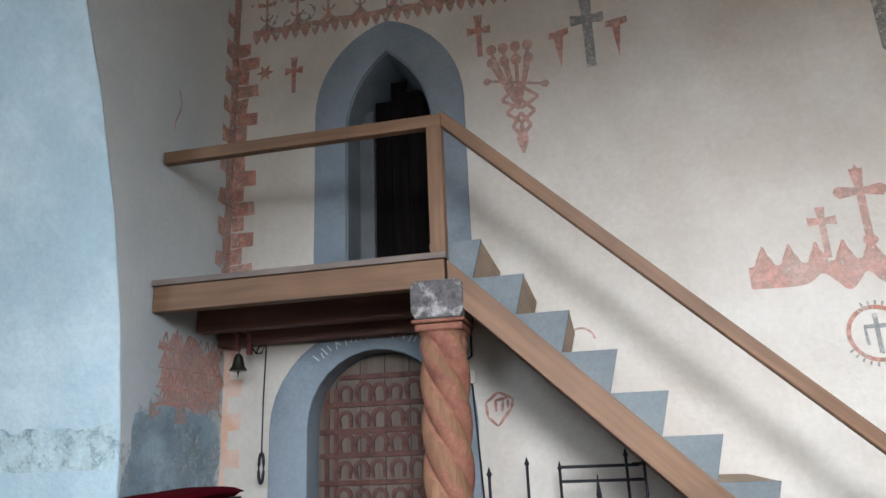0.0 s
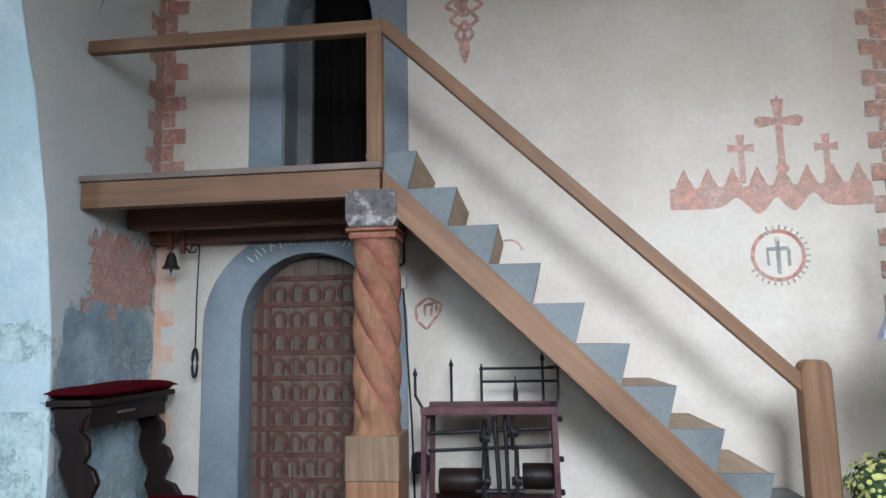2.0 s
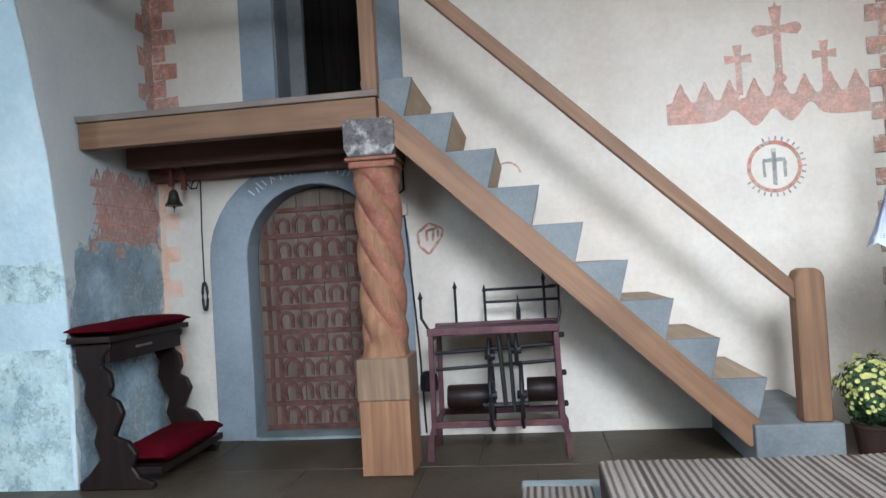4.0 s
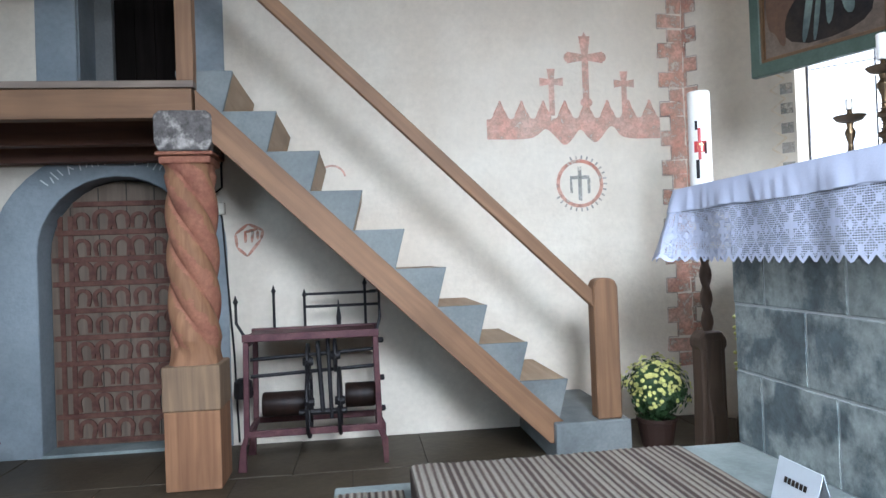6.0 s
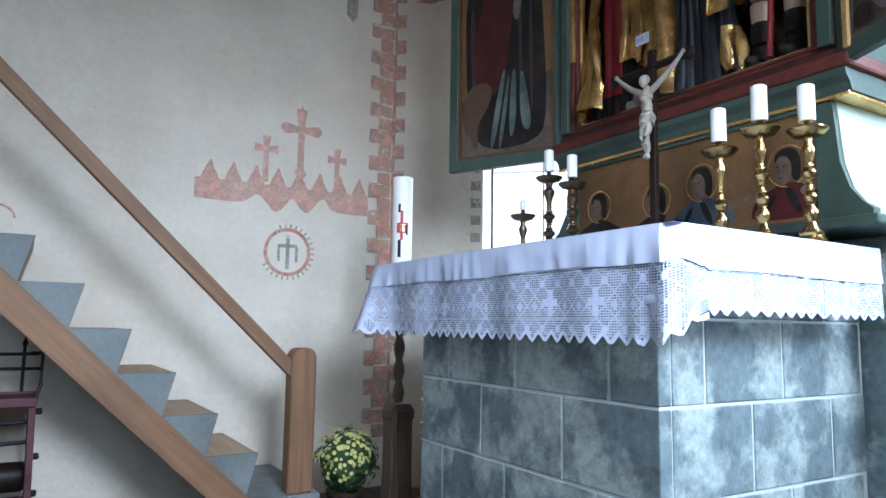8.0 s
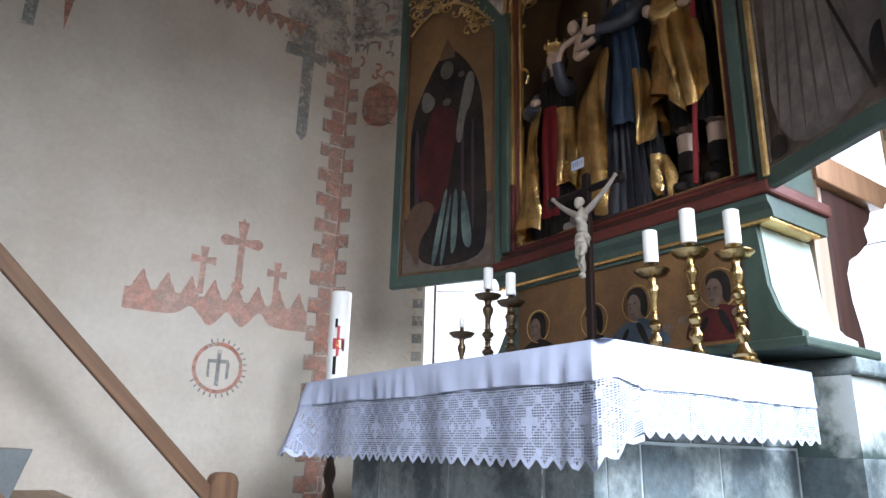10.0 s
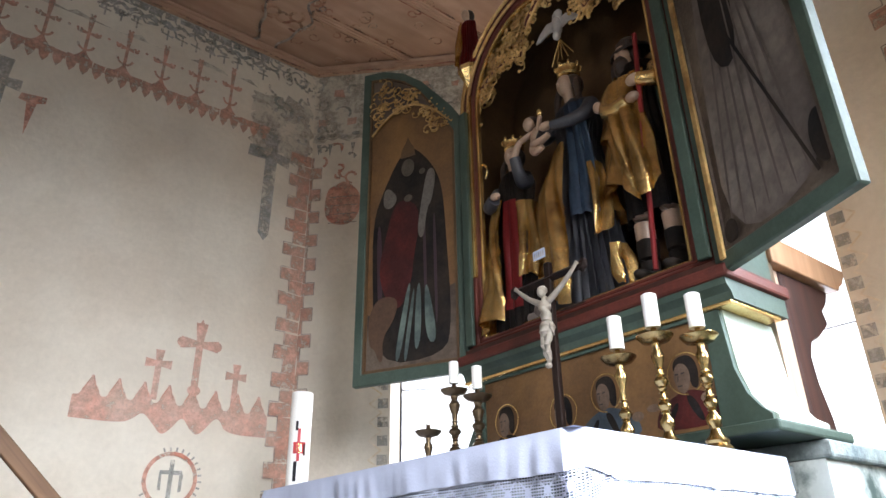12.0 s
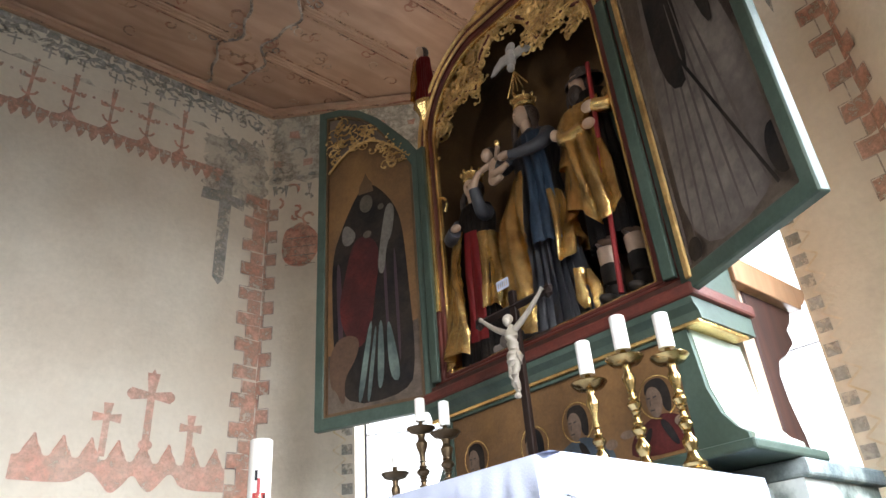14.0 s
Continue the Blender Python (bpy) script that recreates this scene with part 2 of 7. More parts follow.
def solid(name, bm, material, label, category, group="", kind="", smooth=False):
    """A thing that is a single mesh; its origin lies at its base."""
    vs = [v.co for v in bm.verts]
    lo = Vector([min(v[i] for v in vs) for i in range(3)])
    hi = Vector([max(v[i] for v in vs) for i in range(3)])
    at = Matrix.Translation(((lo.x + hi.x) / 2, (lo.y + hi.y) / 2, lo.z))
    bm.transform(at.inverted())
    ob = new(name, mesh_of(name, bm, material, smooth))
    ob.matrix_basis = at
    WORLD_AT[ob.name] = at
    return tagged(ob, label, category, group, kind)


def join(*bms):
    out = bmesh.new()
    for b in bms:
        me = bpy.data.meshes.new("tmp")
        b.to_mesh(me)
        b.free()
        out.from_mesh(me)
        bpy.data.meshes.remove(me)
    return out


def box(x0, x1, y0, y1, z0, z1, bevel=0.0):
    bm = bmesh.new()
    bmesh.ops.create_cube(bm, size=1)
    for v in bm.verts:
        v.co = Vector(((x0 + x1) / 2 + v.co.x * (x1 - x0), (y0 + y1) / 2 + v.co.y * (y1 - y0), (z0 + z1) / 2 + v.co.z * (z1 - z0)))
    if bevel:
        bmesh.ops.bevel(bm, geom=bm.edges[:], offset=bevel, segments=2, affect="EDGES", profile=0.5)
    return bm


def prism(outline, depth, m=None, holes=(), bevel=0.0):
    """A plate: outline and holes in the local x-z plane, its thickness along local y from 0 to depth."""
    bm = bmesh.new()
    for loop in (outline, *holes):
        vs = [bm.verts.new((p[0], 0, p[1])) for p in loop]
        for a, b in zip(vs, vs[1:] + vs[:1]):
            bm.edges.new((a, b))
    bmesh.ops.triangle_fill(bm, edges=bm.edges[:], use_beauty=True, use_dissolve=False)
    got = bmesh.ops.extrude_face_region(bm, geom=bm.faces[:])
    bmesh.ops.translate(bm, vec=(0, depth, 0), verts=[v for v in got["geom"] if isinstance(v, bmesh.types.BMVert)])
    bmesh.ops.recalc_face_normals(bm, faces=bm.faces)
    if bevel:
        es = [e for e in bm.edges if len(e.link_faces) == 2 and e.calc_face_angle(0) > 0.6]
        bmesh.ops.bevel(bm, geom=es, offset=bevel, segments=1, affect="EDGES")
    if m:
        bm.transform(m)
    return bm


def lathe(profile, at, seg=20):
    """A turned piece: (radius, height) pairs about an upright axis at the place."""
    bm = bmesh.new()
    rings = []
    for r, z in profile:
        rings.append([bm.verts.new((at[0] + r * math.cos(2 * math.pi * k / seg), at[1] + r * math.sin(2 * math.pi * k / seg), at[2] + z)) for k in range(seg)])
    for a, b in zip(rings, rings[1:]):
        for k in range(seg):
            bm.faces.new((a[k], a[(k + 1) % seg], b[(k + 1) % seg], b[k]))
    bm.faces.new(rings[0][::-1])
    bm.faces.new(rings[-1])
    return bm


def tube(points, r, seg=8, taper=None):
    """A rod or cord through the points."""
    bm = bmesh.new()
    ps = [Vector(p) for p in points]
    rings = []
    for i, p in enumerate(ps):
        d = (ps[min(i + 1, len(ps) - 1)] - ps[max(i - 1, 0)]).normalized()
        q = d.to_track_quat("Z", "Y").to_matrix()
        rr = r if taper is None else r + (taper - r) * i / (len(ps) - 1)
        rings.append([bm.verts.new(p + q @ Vector((rr * math.cos(2 * math.pi * k / seg), rr * math.sin(2 * math.pi * k / seg), 0))) for k in range(seg)])
    for a, b in zip(rings, rings[1:]):
        for k in range(seg):
            bm.faces.new((a[k], a[(k + 1) % seg], b[(k + 1) % seg], b[k]))
    bm.faces.new(rings[0][::-1])
    bm.faces.new(rings[-1])
    return bm


def blob(c, rx, ry, rz, sub=2):
    bm = bmesh.new()
    bmesh.ops.create_icosphere(bm, subdivisions=sub, radius=1)
    for v in bm.verts:
        v.co = Vector((c[0] + v.co.x * rx, c[1] + v.co.y * ry, c[2] + v.co.z * rz))
    return bm


def arc(cx, cz, r, a0, a1, n):
    return [(cx + r * math.cos(radians(a0 + (a1 - a0) * i / n)), cz + r * math.sin(radians(a0 + (a1 - a0) * i / n))) for i in range(n + 1)]


def round_arch(cx, half, z0, spring, n=16):
    """An opening with a half-round head."""
    return [(cx - half, z0), *[(x, z) for x, z in arc(cx, spring, half, 180, 0, n)], (cx + half, z0)]


def pointed_arch(cx, half, z0, spring, top, n=10):
    """An opening with a slightly pointed head."""
    h = top - spring
    r = (half * half + h * h) / (2 * half)
    a = math.degrees(math.asin(min(1, h / r)))
    left = arc(cx - half + r, spring, r, 180, 180 - a, n)
    return [(cx - half, z0), *left, *[(2 * cx - x, z) for x, z in left[-2::-1]], (cx + half, z0)]


def facing(p, q, lift=0.0):
    """The frame of a wall's inner face from p to q on the plan: local x along it, local y outwards, away from the room."""
    d = (Vector((q[0], q[1], 0)) - Vector((p[0], p[1], 0))).normalized()
    n = Vector((-d.y, d.x, 0))
    m = Matrix(((d.x, n.x, 0, p[0]), (d.y, n.y, 0, p[1]), (0, 0, 1, 0), (0, 0, 0, 1)))
    return m @ Matrix.Translation((0, -lift, 0))


# ---- the shell of the chancel ----
H = 5.3
XW = -2.45
DOOR_C, UP_C = -1.30, -1.185
north_m = facing((0, 0), (1, 0))
wall_north = thing("wall_north", (0, 0, 0), "whitewashed plaster wall with red painted crosses and friezes", "wall", kind="structure")
part("wall_face", prism([(XW - 0.85, -0.05), (NE0[0] + 0.25, -0.05), (NE0[0] + 0.25, H + 0.1), (XW - 0.85, H + 0.1)], 0.7, north_m,
     [round_arch(DOOR_C, 0.52, 0.0, 1.29), pointed_arch(UP_C, 0.345, 2.17, 3.45, 4.11)]), M_wall, wall_north)
ne_m, e_m, se_m = facing(NE0, NE1), facing(NE1, SE0), facing(SE0, SE1)
LNE = math.hypot(1.6, 1.6)
wall_ne = thing("wall_north_east", (3.4, -0.8, 0), "plaster apse wall with a tall window and painted zigzag border", "wall", kind="structure")
part("wall_face", prism([(-0.0, -0.05), (LNE + 0.2, -0.05), (LNE + 0.2, H + 0.1), (0.0, H + 0.1)], 0.6, ne_m, [pointed_arch(LNE / 2, 0.41, 1.5, 3.7, 4.5)]), M_wall, wall_ne)
wall_e = thing("wall_east", (4.2, -2.75, 0), "plaster apse wall with a tall bright window", "wall", kind="structure")
part("wall_face", prism([(0.0, -0.05), (2.3, -0.05), (2.3, H + 0.1), (0.0, H + 0.1)], 0.6, e_m, [pointed_arch(1.15, 0.5, 1.5, 3.7, 4.5)]), M_wall, wall_e)
wall_se = thing("wall_south_east", (3.4, -4.7, 0), "plaster apse wall with a tall window", "wall", kind="structure")
part("wall_face", prism([(0.0, -0.05), (LNE, -0.05), (LNE, H + 0.1), (0.0, H + 0.1)], 0.6, se_m, [pointed_arch(LNE / 2, 0.48, 1.7, 3.9, 4.7)]), M_wall, wall_se)
wall_s = thing("wall_south", (0, -W, 0), "plain plaster wall with two tall windows", "wall", kind="structure")
s_m = facing((NE0[0], -W), (XW, -W))
part("wall_face", prism([(-0.25, -0.05), (NE0[0] - XW + 0.85, -0.05), (NE0[0] - XW + 0.85, H + 0.1), (-0.25, H + 0.1)], 0.6, s_m,
     [pointed_arch(NE0[0] - 0.9, 0.62, 2.1, 4.2, 4.9), pointed_arch(NE0[0] + 1.3, 0.52, 2.1, 4.2, 4.9)]), M_wall, wall_s)

# the arch towards the nave, in the west wall
def arch_edge(z):
    return -1.02 - 0.068 * max(0.0, z - 0.55) ** 2


side = [(-arch_edge(z), z) for z in np.linspace(-0.02, 4.5, 19)]
crown = [(2.75 - (2.75 + arch_edge(4.5)) * math.cos(radians(a)), 4.5 + 0.5 * math.sin(radians(a))) for a in range(15, 91, 15)]
half_arch = side + crown
arch_hole = half_arch + [(W - y, z) for y, z in half_arch[-2::-1]]
w_m = Matrix(((0, -1, 0, XW), (-1, 0, 0, 0), (0, 0, 1, 0), (0, 0, 0, 1)))
wall_w = thing("wall_west", (XW, -2.75, 0), "grey plaster wall with the tall chancel arch", "wall", kind="structure")
part("wall_face", prism([(-0.1, -0.05), (W + 0.1, -0.05), (W + 0.1, H + 0.1), (-0.1, H + 0.1)], 0.82, w_m, [arch_hole]), M_west, wall_w)

floor = solid("floor", box(-9.5, 5.2, -9.5, 3.3, -0.25, -0.008), M_joint, "worn brown stone slab floor", "floor", kind="structure")

# the nave beyond the arch, and added passages behind both doors, their darkness put into the colour
nave = thing("nave_wall", (-6, -4, 0), "plain plaster walls of the nave beyond the arch", "wall", kind="structure")
# Unseen wall; its pointed opening is added to go with the west fill.
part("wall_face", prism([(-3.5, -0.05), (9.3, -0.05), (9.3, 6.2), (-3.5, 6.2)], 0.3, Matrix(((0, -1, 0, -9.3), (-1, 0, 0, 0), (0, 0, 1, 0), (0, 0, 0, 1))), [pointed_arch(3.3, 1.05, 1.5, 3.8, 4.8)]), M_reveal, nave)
part("wall_face", box(-9.6, -3.27, -9.3, -9.0, -0.05, 6.2), M_reveal, nave)
part("wall_face", box(-9.6, -3.27, 3.2, 3.5, -0.05, 6.2), M_reveal, nave)
part("wall_face", box(-3.57, -3.275, 0.0, 3.2, -0.05, 6.2), M_reveal, nave)
part("wall_face", box(-3.57, -3.275, -9.0, -5.5, -0.05, 6.2), M_reveal, nave)
part("wall_face", box(-3.57, -3.275, -5.5, 0.0, H + 0.1, 6.2), M_reveal, nave)
solid("nave_ceiling", box(-9.6, -3.2, -9.3, 3.5, 6.2, 6.35), M_ceil, "plain wooden ceiling over the nave", "ceiling", kind="structure")
sac = thing("passage_wall", (-1.2, 1.2, 0), "added passage behind the doorways, coloured dark as unlit", "wall", kind="structure")
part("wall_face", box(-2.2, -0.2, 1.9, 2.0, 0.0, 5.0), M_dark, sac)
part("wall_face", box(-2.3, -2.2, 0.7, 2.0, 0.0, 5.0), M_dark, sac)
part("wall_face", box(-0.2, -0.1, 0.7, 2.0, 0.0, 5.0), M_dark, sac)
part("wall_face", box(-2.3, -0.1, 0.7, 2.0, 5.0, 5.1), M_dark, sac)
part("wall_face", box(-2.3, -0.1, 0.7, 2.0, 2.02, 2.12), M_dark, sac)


def sky_backdrop(name, m, width, z0, z1):
    """A plain bright overcast sky outside a window."""
    ma = bpy.data.materials.new("overcast sky")
    ma.use_nodes = True
    ma.node_tree.nodes.clear()
    em, out = ma.node_tree.nodes.new("ShaderNodeEmission"), ma.node_tree.nodes.new("ShaderNodeOutputMaterial")
    em.inputs[0].default_value, em.inputs[1].default_value = (0.93, 0.97, 1.0, 1), 2.6
    ma.node_tree.links.new(em.outputs[0], out.inputs[0])
    bm = bmesh.new()
    bm.faces.new([bm.verts.new(m @ Vector(p)) for p in ((-width, 1.3, z0), (width, 1.3, z0), (width, 1.3, z1), (-width, 1.3, z1))])
    return solid(name, bm, ma, "plain bright overcast sky outside the window", "sky", kind="structure")


def window(name, m, c, half, z0, spring, top):
    """Iron bars and a sloping sill in a pointed window opening."""
    w = thing(name, m @ Vector((c, 0.4, z0)), "tall pointed window with thin iron bars", "window", kind="structure")
    part("window_frame", prism(pointed_arch(c, half, z0, spring, top), 0.05, m @ Matrix.Translation((0, 0.38, 0)), [pointed_arch(c, half - 0.015, z0 + 0.02, spring, top - 0.02)]), M_lead, w)
    part("bar", prism([(c - 0.005, z0), (c + 0.005, z0), (c + 0.005, top - 0.03), (c - 0.005, top - 0.03)], 0.02, m @ Matrix.Translation((0, 0.40, 0))), M_lead, w)
    for z in np.arange(z0 + 0.9, spring, 1.1):
        part("bar", prism([(c - half, z), (c + half, z), (c + half, z + 0.004), (c - half, z + 0.004)], 0.02, m @ Matrix.Translation((0, 0.40, 0))), M_lead, w)
    part("sill", prism([(c - half, z0 - 0.004), (c + half, z0 - 0.004), (c + half, z0 + 0.02), (c - half, z0 + 0.02)], 0.6, m), M_wall, w)
    sky_backdrop("backdrop", m @ Matrix.Translation((c, 0, 0)), 1.9, 0.2, 6.0)


window("window_1", ne_m, LNE / 2, 0.41, 1.5, 3.7, 4.5)
window("window_2", e_m, 1.15, 0.5, 1.5, 3.7, 4.5)
window("window_3", se_m, LNE / 2, 0.48, 1.7, 3.9, 4.7)
window("window_4", s_m, NE0[0] - 0.9, 0.62, 2.1, 4.2, 4.9)
window("window_5", s_m, NE0[0] + 1.3, 0.52, 2.1, 4.2, 4.9)

# ---- ceiling of painted boards with battens ----
bms = [box(XW - 0.1, 4.9, -W - 0.3, 0.3, H + 0.004, H + 0.1)]
solid("ceiling", join(*bms), M_ceil, "orange brown painted board ceiling with battens", "ceiling", kind="structure")
ceil_trim = thing("ceiling_trim", (1, -2.7, H), "carved battens and wavy boards with worn red paint", "trim", kind="structure")
for i in range(9):
    y = -0.6 - 0.6 * i
    for x0, x1 in ((-2.4, 1.9), (2.22, 4.0 if 1.6 < -y < 3.9 else 2.6 + min(-y, W + y))):
        if x1 - x0 > 0.15:
            b = part("batten", join(box(x0, x1, y - 0.040, y + 0.040, H - 0.016, H + 0.002, 0.005), box(x0, x1, y - 0.022, y + 0.022, H - 0.034, H - 0.014, 0.008), box(x0, x1, y - 0.007, y + 0.007, H - 0.046, H - 0.03, 0.004)), M_ceil, ceil_trim)
            part("line", join(box(x0, x1, y + 0.042, y + 0.060, H - 0.003, H + 0.002), box(x0, x1, y - 0.056, y - 0.042, H - 0.003, H + 0.002)), M_ceilred, ceil_trim)
wave_l = [(1.92 + 0.045 * math.sin(v * 10.5) + 0.025 * math.sin(v * 21), -v) for v in np.linspace(0.02, W - 0.02, 150)]
wave_r = [(2.2 - 0.045 * math.sin(v * 10.5) - 0.025 * math.sin(v * 21), -v) for v in np.linspace(W - 0.02, 0.02, 150)]
flat = Matrix(((1, 0, 0, 0), (0, 0, 1, 0), (0, 1, 0, H - 0.022), (0, 0, 0, 1)))
part("wavy_board", prism(wave_l + wave_r, 0.022, flat), M_ceil, ceil_trim)
part("line", tube([(x, y, H - 0.02) for x, y in wave_l], 0.013, 5), M_blackline, ceil_trim)
part("line", tube([(x, y, H - 0.02) for x, y in wave_r], 0.013, 5), M_blackline, ceil_trim)
def vine(x, y, s, seed, z=H - 0.004):
    """A painted curl."""
    rnd = random.Random(seed)
    a, pts = rnd.random() * 6.3, []
    for i in range(14):
        a += 0.35 + 0.25 * rnd.random()
        x, y = x + s * math.cos(a), y + s * math.sin(a)
        pts.append((x, y, z))
        s *= 0.93
    return pts
def curl_sheet(pts_list, w):
    bm = bmesh.new()
    for pts in pts_list:
        prev = None
        for p, q in zip(pts, pts[1:]):
            d = (Vector(q) - Vector(p)).normalized()
            n = Vector((-d.y, d.x, 0)) * w
            cur = (bm.verts.new(Vector(p) + n), bm.verts.new(Vector(p) - n))
            if prev:
                bm.faces.new((prev[0], cur[0], cur[1], prev[1]))
            prev = cur
    return bm
rnd = random.Random(5)
part("painted_scroll", curl_sheet([vine(rnd.uniform(1.95, 2.15), rnd.uniform(-5.2, -0.2), 0.04, i, H - 0.026) for i in range(26)], 0.014), M_ceilred, ceil_trim)
part("painted_scroll", curl_sheet([vine(rnd.uniform(0.2, 3.2), rnd.uniform(-5.2, -0.15), 0.03, 90 + i) for i in range(70)], 0.008), M_ceilred, ceil_trim)
part("painted_scroll", curl_sheet([vine(rnd.uniform(1.0, 3.0), -0.6 - 0.6 * rnd.randrange(5) + rnd.choice((-0.09, 0.09)), 0.022, 290 + i) for i in range(60)], 0.009), M_ceilred, ceil_trim)
part("painted_scroll", curl_sheet([vine(rnd.choice((1.86, 2.27)) + rnd.uniform(-0.03, 0.03), rnd.uniform(-4.5, -0.1), 0.018, 390 + i) for i in range(50)], 0.009), M_blackline, ceil_trim)
part("painted_scroll", curl_sheet([vine(rnd.uniform(0.2, 3.2), rnd.uniform(-1.2, -0.1), 0.025, 190 + i) for i in range(16)], 0.005), M_ceilwhite, ceil_trim)
for p, q in (((XW, 0), NE0), (NE0, NE1), (NE1, SE0), (SE0, SE1), (SE1, (XW, -W))):
    m = facing(p, q)
    L = math.hypot(q[0] - p[0], q[1] - p[1])
    part("cornice", prism([(0, H - 0.10), (L, H - 0.10), (L, H), (0, H)], 0.04, m @ Matrix.Translation((0, -0.04, 0)), bevel=0.008), M_ceil, ceil_trim)
    part("cornice_bead", tube([tuple(m @ Vector((u, -0.044, H - 0.035))) for u in (0.0, L)], 0.014, 6), M_ceil, ceil_trim)
    part("line", tube([tuple(m @ Vector((u, -0.042, H - 0.098 + 0.006 * math.sin(17 * u)))) for u in np.linspace(0.0, L, 40)], 0.008, 5), M_ceilred, ceil_trim)

# ---- wall paintings ----
SOFT = ("painted_head", "painted_hand", "painted_shadow", "painted_scarf", "painted_robe", "painted_folds", "painted_figure", "painted_cloak", "painted_animal", "painted_hair", "painted_shield", "painted_castle")


def soften(loop):
    """Rounds a painted outline twice."""
    for _ in range(2):
        out = []
        for (u, z), (v, w) in zip(loop, loop[1:] + loop[:1]):
            out += [(0.75 * u + 0.25 * v, 0.75 * z + 0.25 * w), (0.25 * u + 0.75 * v, 0.25 * z + 0.75 * w)]
        loop = out
    return loop


def paint(name, loops, material, parent, m, lift=0.004, label=""):
    """Flat painted shapes on a wall: loops of points along the wall and up."""
    if len(loops) > 1 and name in ("painted_head", "painted_hand", "painted_shadow", "painted_scarf", "painted_robe", "painted_folds", "painted_figure", "painted_hair"):
        for i, loop in enumerate(loops):
            paint(name, [loop], material, parent, m, lift + 0.0006 * i, label)
        return None
    if name in SOFT:
        loops = [soften(loop) for loop in loops]
    bm = bmesh.new()
    for i, loop in enumerate(loops):
        k = m @ Matrix.Translation((0, -lift - 0.0005 * (i % 9), 0))
        vs = [bm.verts.new(k @ Vector((u, 0, z))) for u, z in loop]
        for a, b, c in tessellate_polygon([[Vector((u, z, 0)) for u, z in loop]]):
            bm.faces.new((vs[a], vs[b], vs[c]))
    return part(name, bm, material, parent, label)
def rect(u0, u1, z0, z1, j=0.004):
    r = lambda: random.uniform(-j, j)
    return [(u0 + r(), z0 + r()), (u1 + r(), z0 + r()), (u1 + r(), z1 + r()), (u0 + r(), z1 + r())]
def ragged(u0, u1, z0, z1, amp, seed, n=14):
    rn = random.Random(seed)
    pts = [(u0 + (u1 - u0) * i / n, z0) for i in range(n)] + [(u1, z0 + (z1 - z0) * i / n) for i in range(n)]
    pts += [(u1 - (u1 - u0) * i / n, z1) for i in range(n)] + [(u0, z1 - (z1 - z0) * i / n) for i in range(n)]
    return [(u + rn.uniform(-amp, amp), z + rn.uniform(-amp, amp)) for u, z in pts]
def latin(u, z, w, h, t, flare=0.0, arm=0.72):
    """A cross standing at (u, z)."""
    za = z + h * arm
    f = flare
    return [(u - t, z), (u + t, z), (u + t, za - t), (u + w, za - t - f), (u + w, za + t + f), (u + t, za + t), (u + t + f, z + h), (u - t - f, z + h), (u - t, za + t), (u - w, za + t + f), (u - w, za - t - f), (u - t, za - t)]
def ring(u, z, r0, r1, n=36):
    out = []
    for k in range(n):
        a, b = 2 * math.pi * k / n, 2 * math.pi * (k + 1) / n
        out.append([(u + r * math.cos(t), z + r * math.sin(t)) for r, t in ((r0, a), (r1, a), (r1, b), (r0, b))])
    return out
def disc(u, z, ru, rz, n=14):
    return [(u + ru * math.cos(2 * math.pi * k / n), z + rz * math.sin(2 * math.pi * k / n)) for k in range(n)]
def line(u0, z0, u1, z1, w):
    d = Vector((u1 - u0, z1 - z0)).normalized() * w
    return [(u0 - d.y, z0 + d.x), (u0 + d.y, z0 - d.x), (u1 + d.y, z1 - d.x), (u1 - d.y, z1 + d.x)]

NM = north_m
# the red castle with three crosses
castle = [(1.15, 2.005), (1.15, 1.995), (1.155, 1.99), (1.165, 1.99)]
castle += [(1.45, 1.985), (1.52, 2.02), (1.57, 2.07), (1.64, 2.0), (1.70, 1.93), (1.76, 1.98), (1.82, 2.07), (1.88, 1.98), (1.93, 1.95), (1.98, 2.0), (2.03, 2.07), (2.07, 2.07), (2.12, 1.98), (2.395, 1.98), (2.405, 1.98), (2.41, 1.985), (2.41, 1.995)]
x = 2.41
for k in range(8):
    castle += [(x, 2.13), (x - 0.02, 2.135), (x - 0.035, 2.18), (x - 0.066, 2.215), (x - 0.072, 2.235), (x - 0.066, 2.25), (x - 0.078, 2.262), (x - 0.090, 2.25), (x - 0.084, 2.235), (x - 0.090, 2.215), (x - 0.12, 2.18), (x - 0.135, 2.135)]
    x -= 0.155
castle += [(1.165, 2.13), (1.155, 2.13), (1.15, 2.125), (1.15, 2.115)]
paint("painted_castle", [castle], M_redpale, wall_north, NM, label="faded red painted castle frieze")
paint("painted_cross", [latin(1.62, 2.15, 0.085, 0.33, 0.02, 0.01)], M_redpale, wall_north, NM, 0.006)
paint("painted_cross", [latin(2.15, 2.15, 0.075, 0.31, 0.02, 0.01)], M_redpale, wall_north, NM, 0.006)
paint("painted_cross", [latin(1.87, 2.13, 0.13, 0.58, 0.024, 0.018, 0.74), [(1.87, 2.74), (1.83, 2.66), (1.91, 2.66)], disc(1.87, 2.24, 0.045, 0.035), disc(1.75, 2.56, 0.035, 0.035), disc(1.99, 2.56, 0.035, 0.035)], M_redpale, wall_north, NM, 0.006)
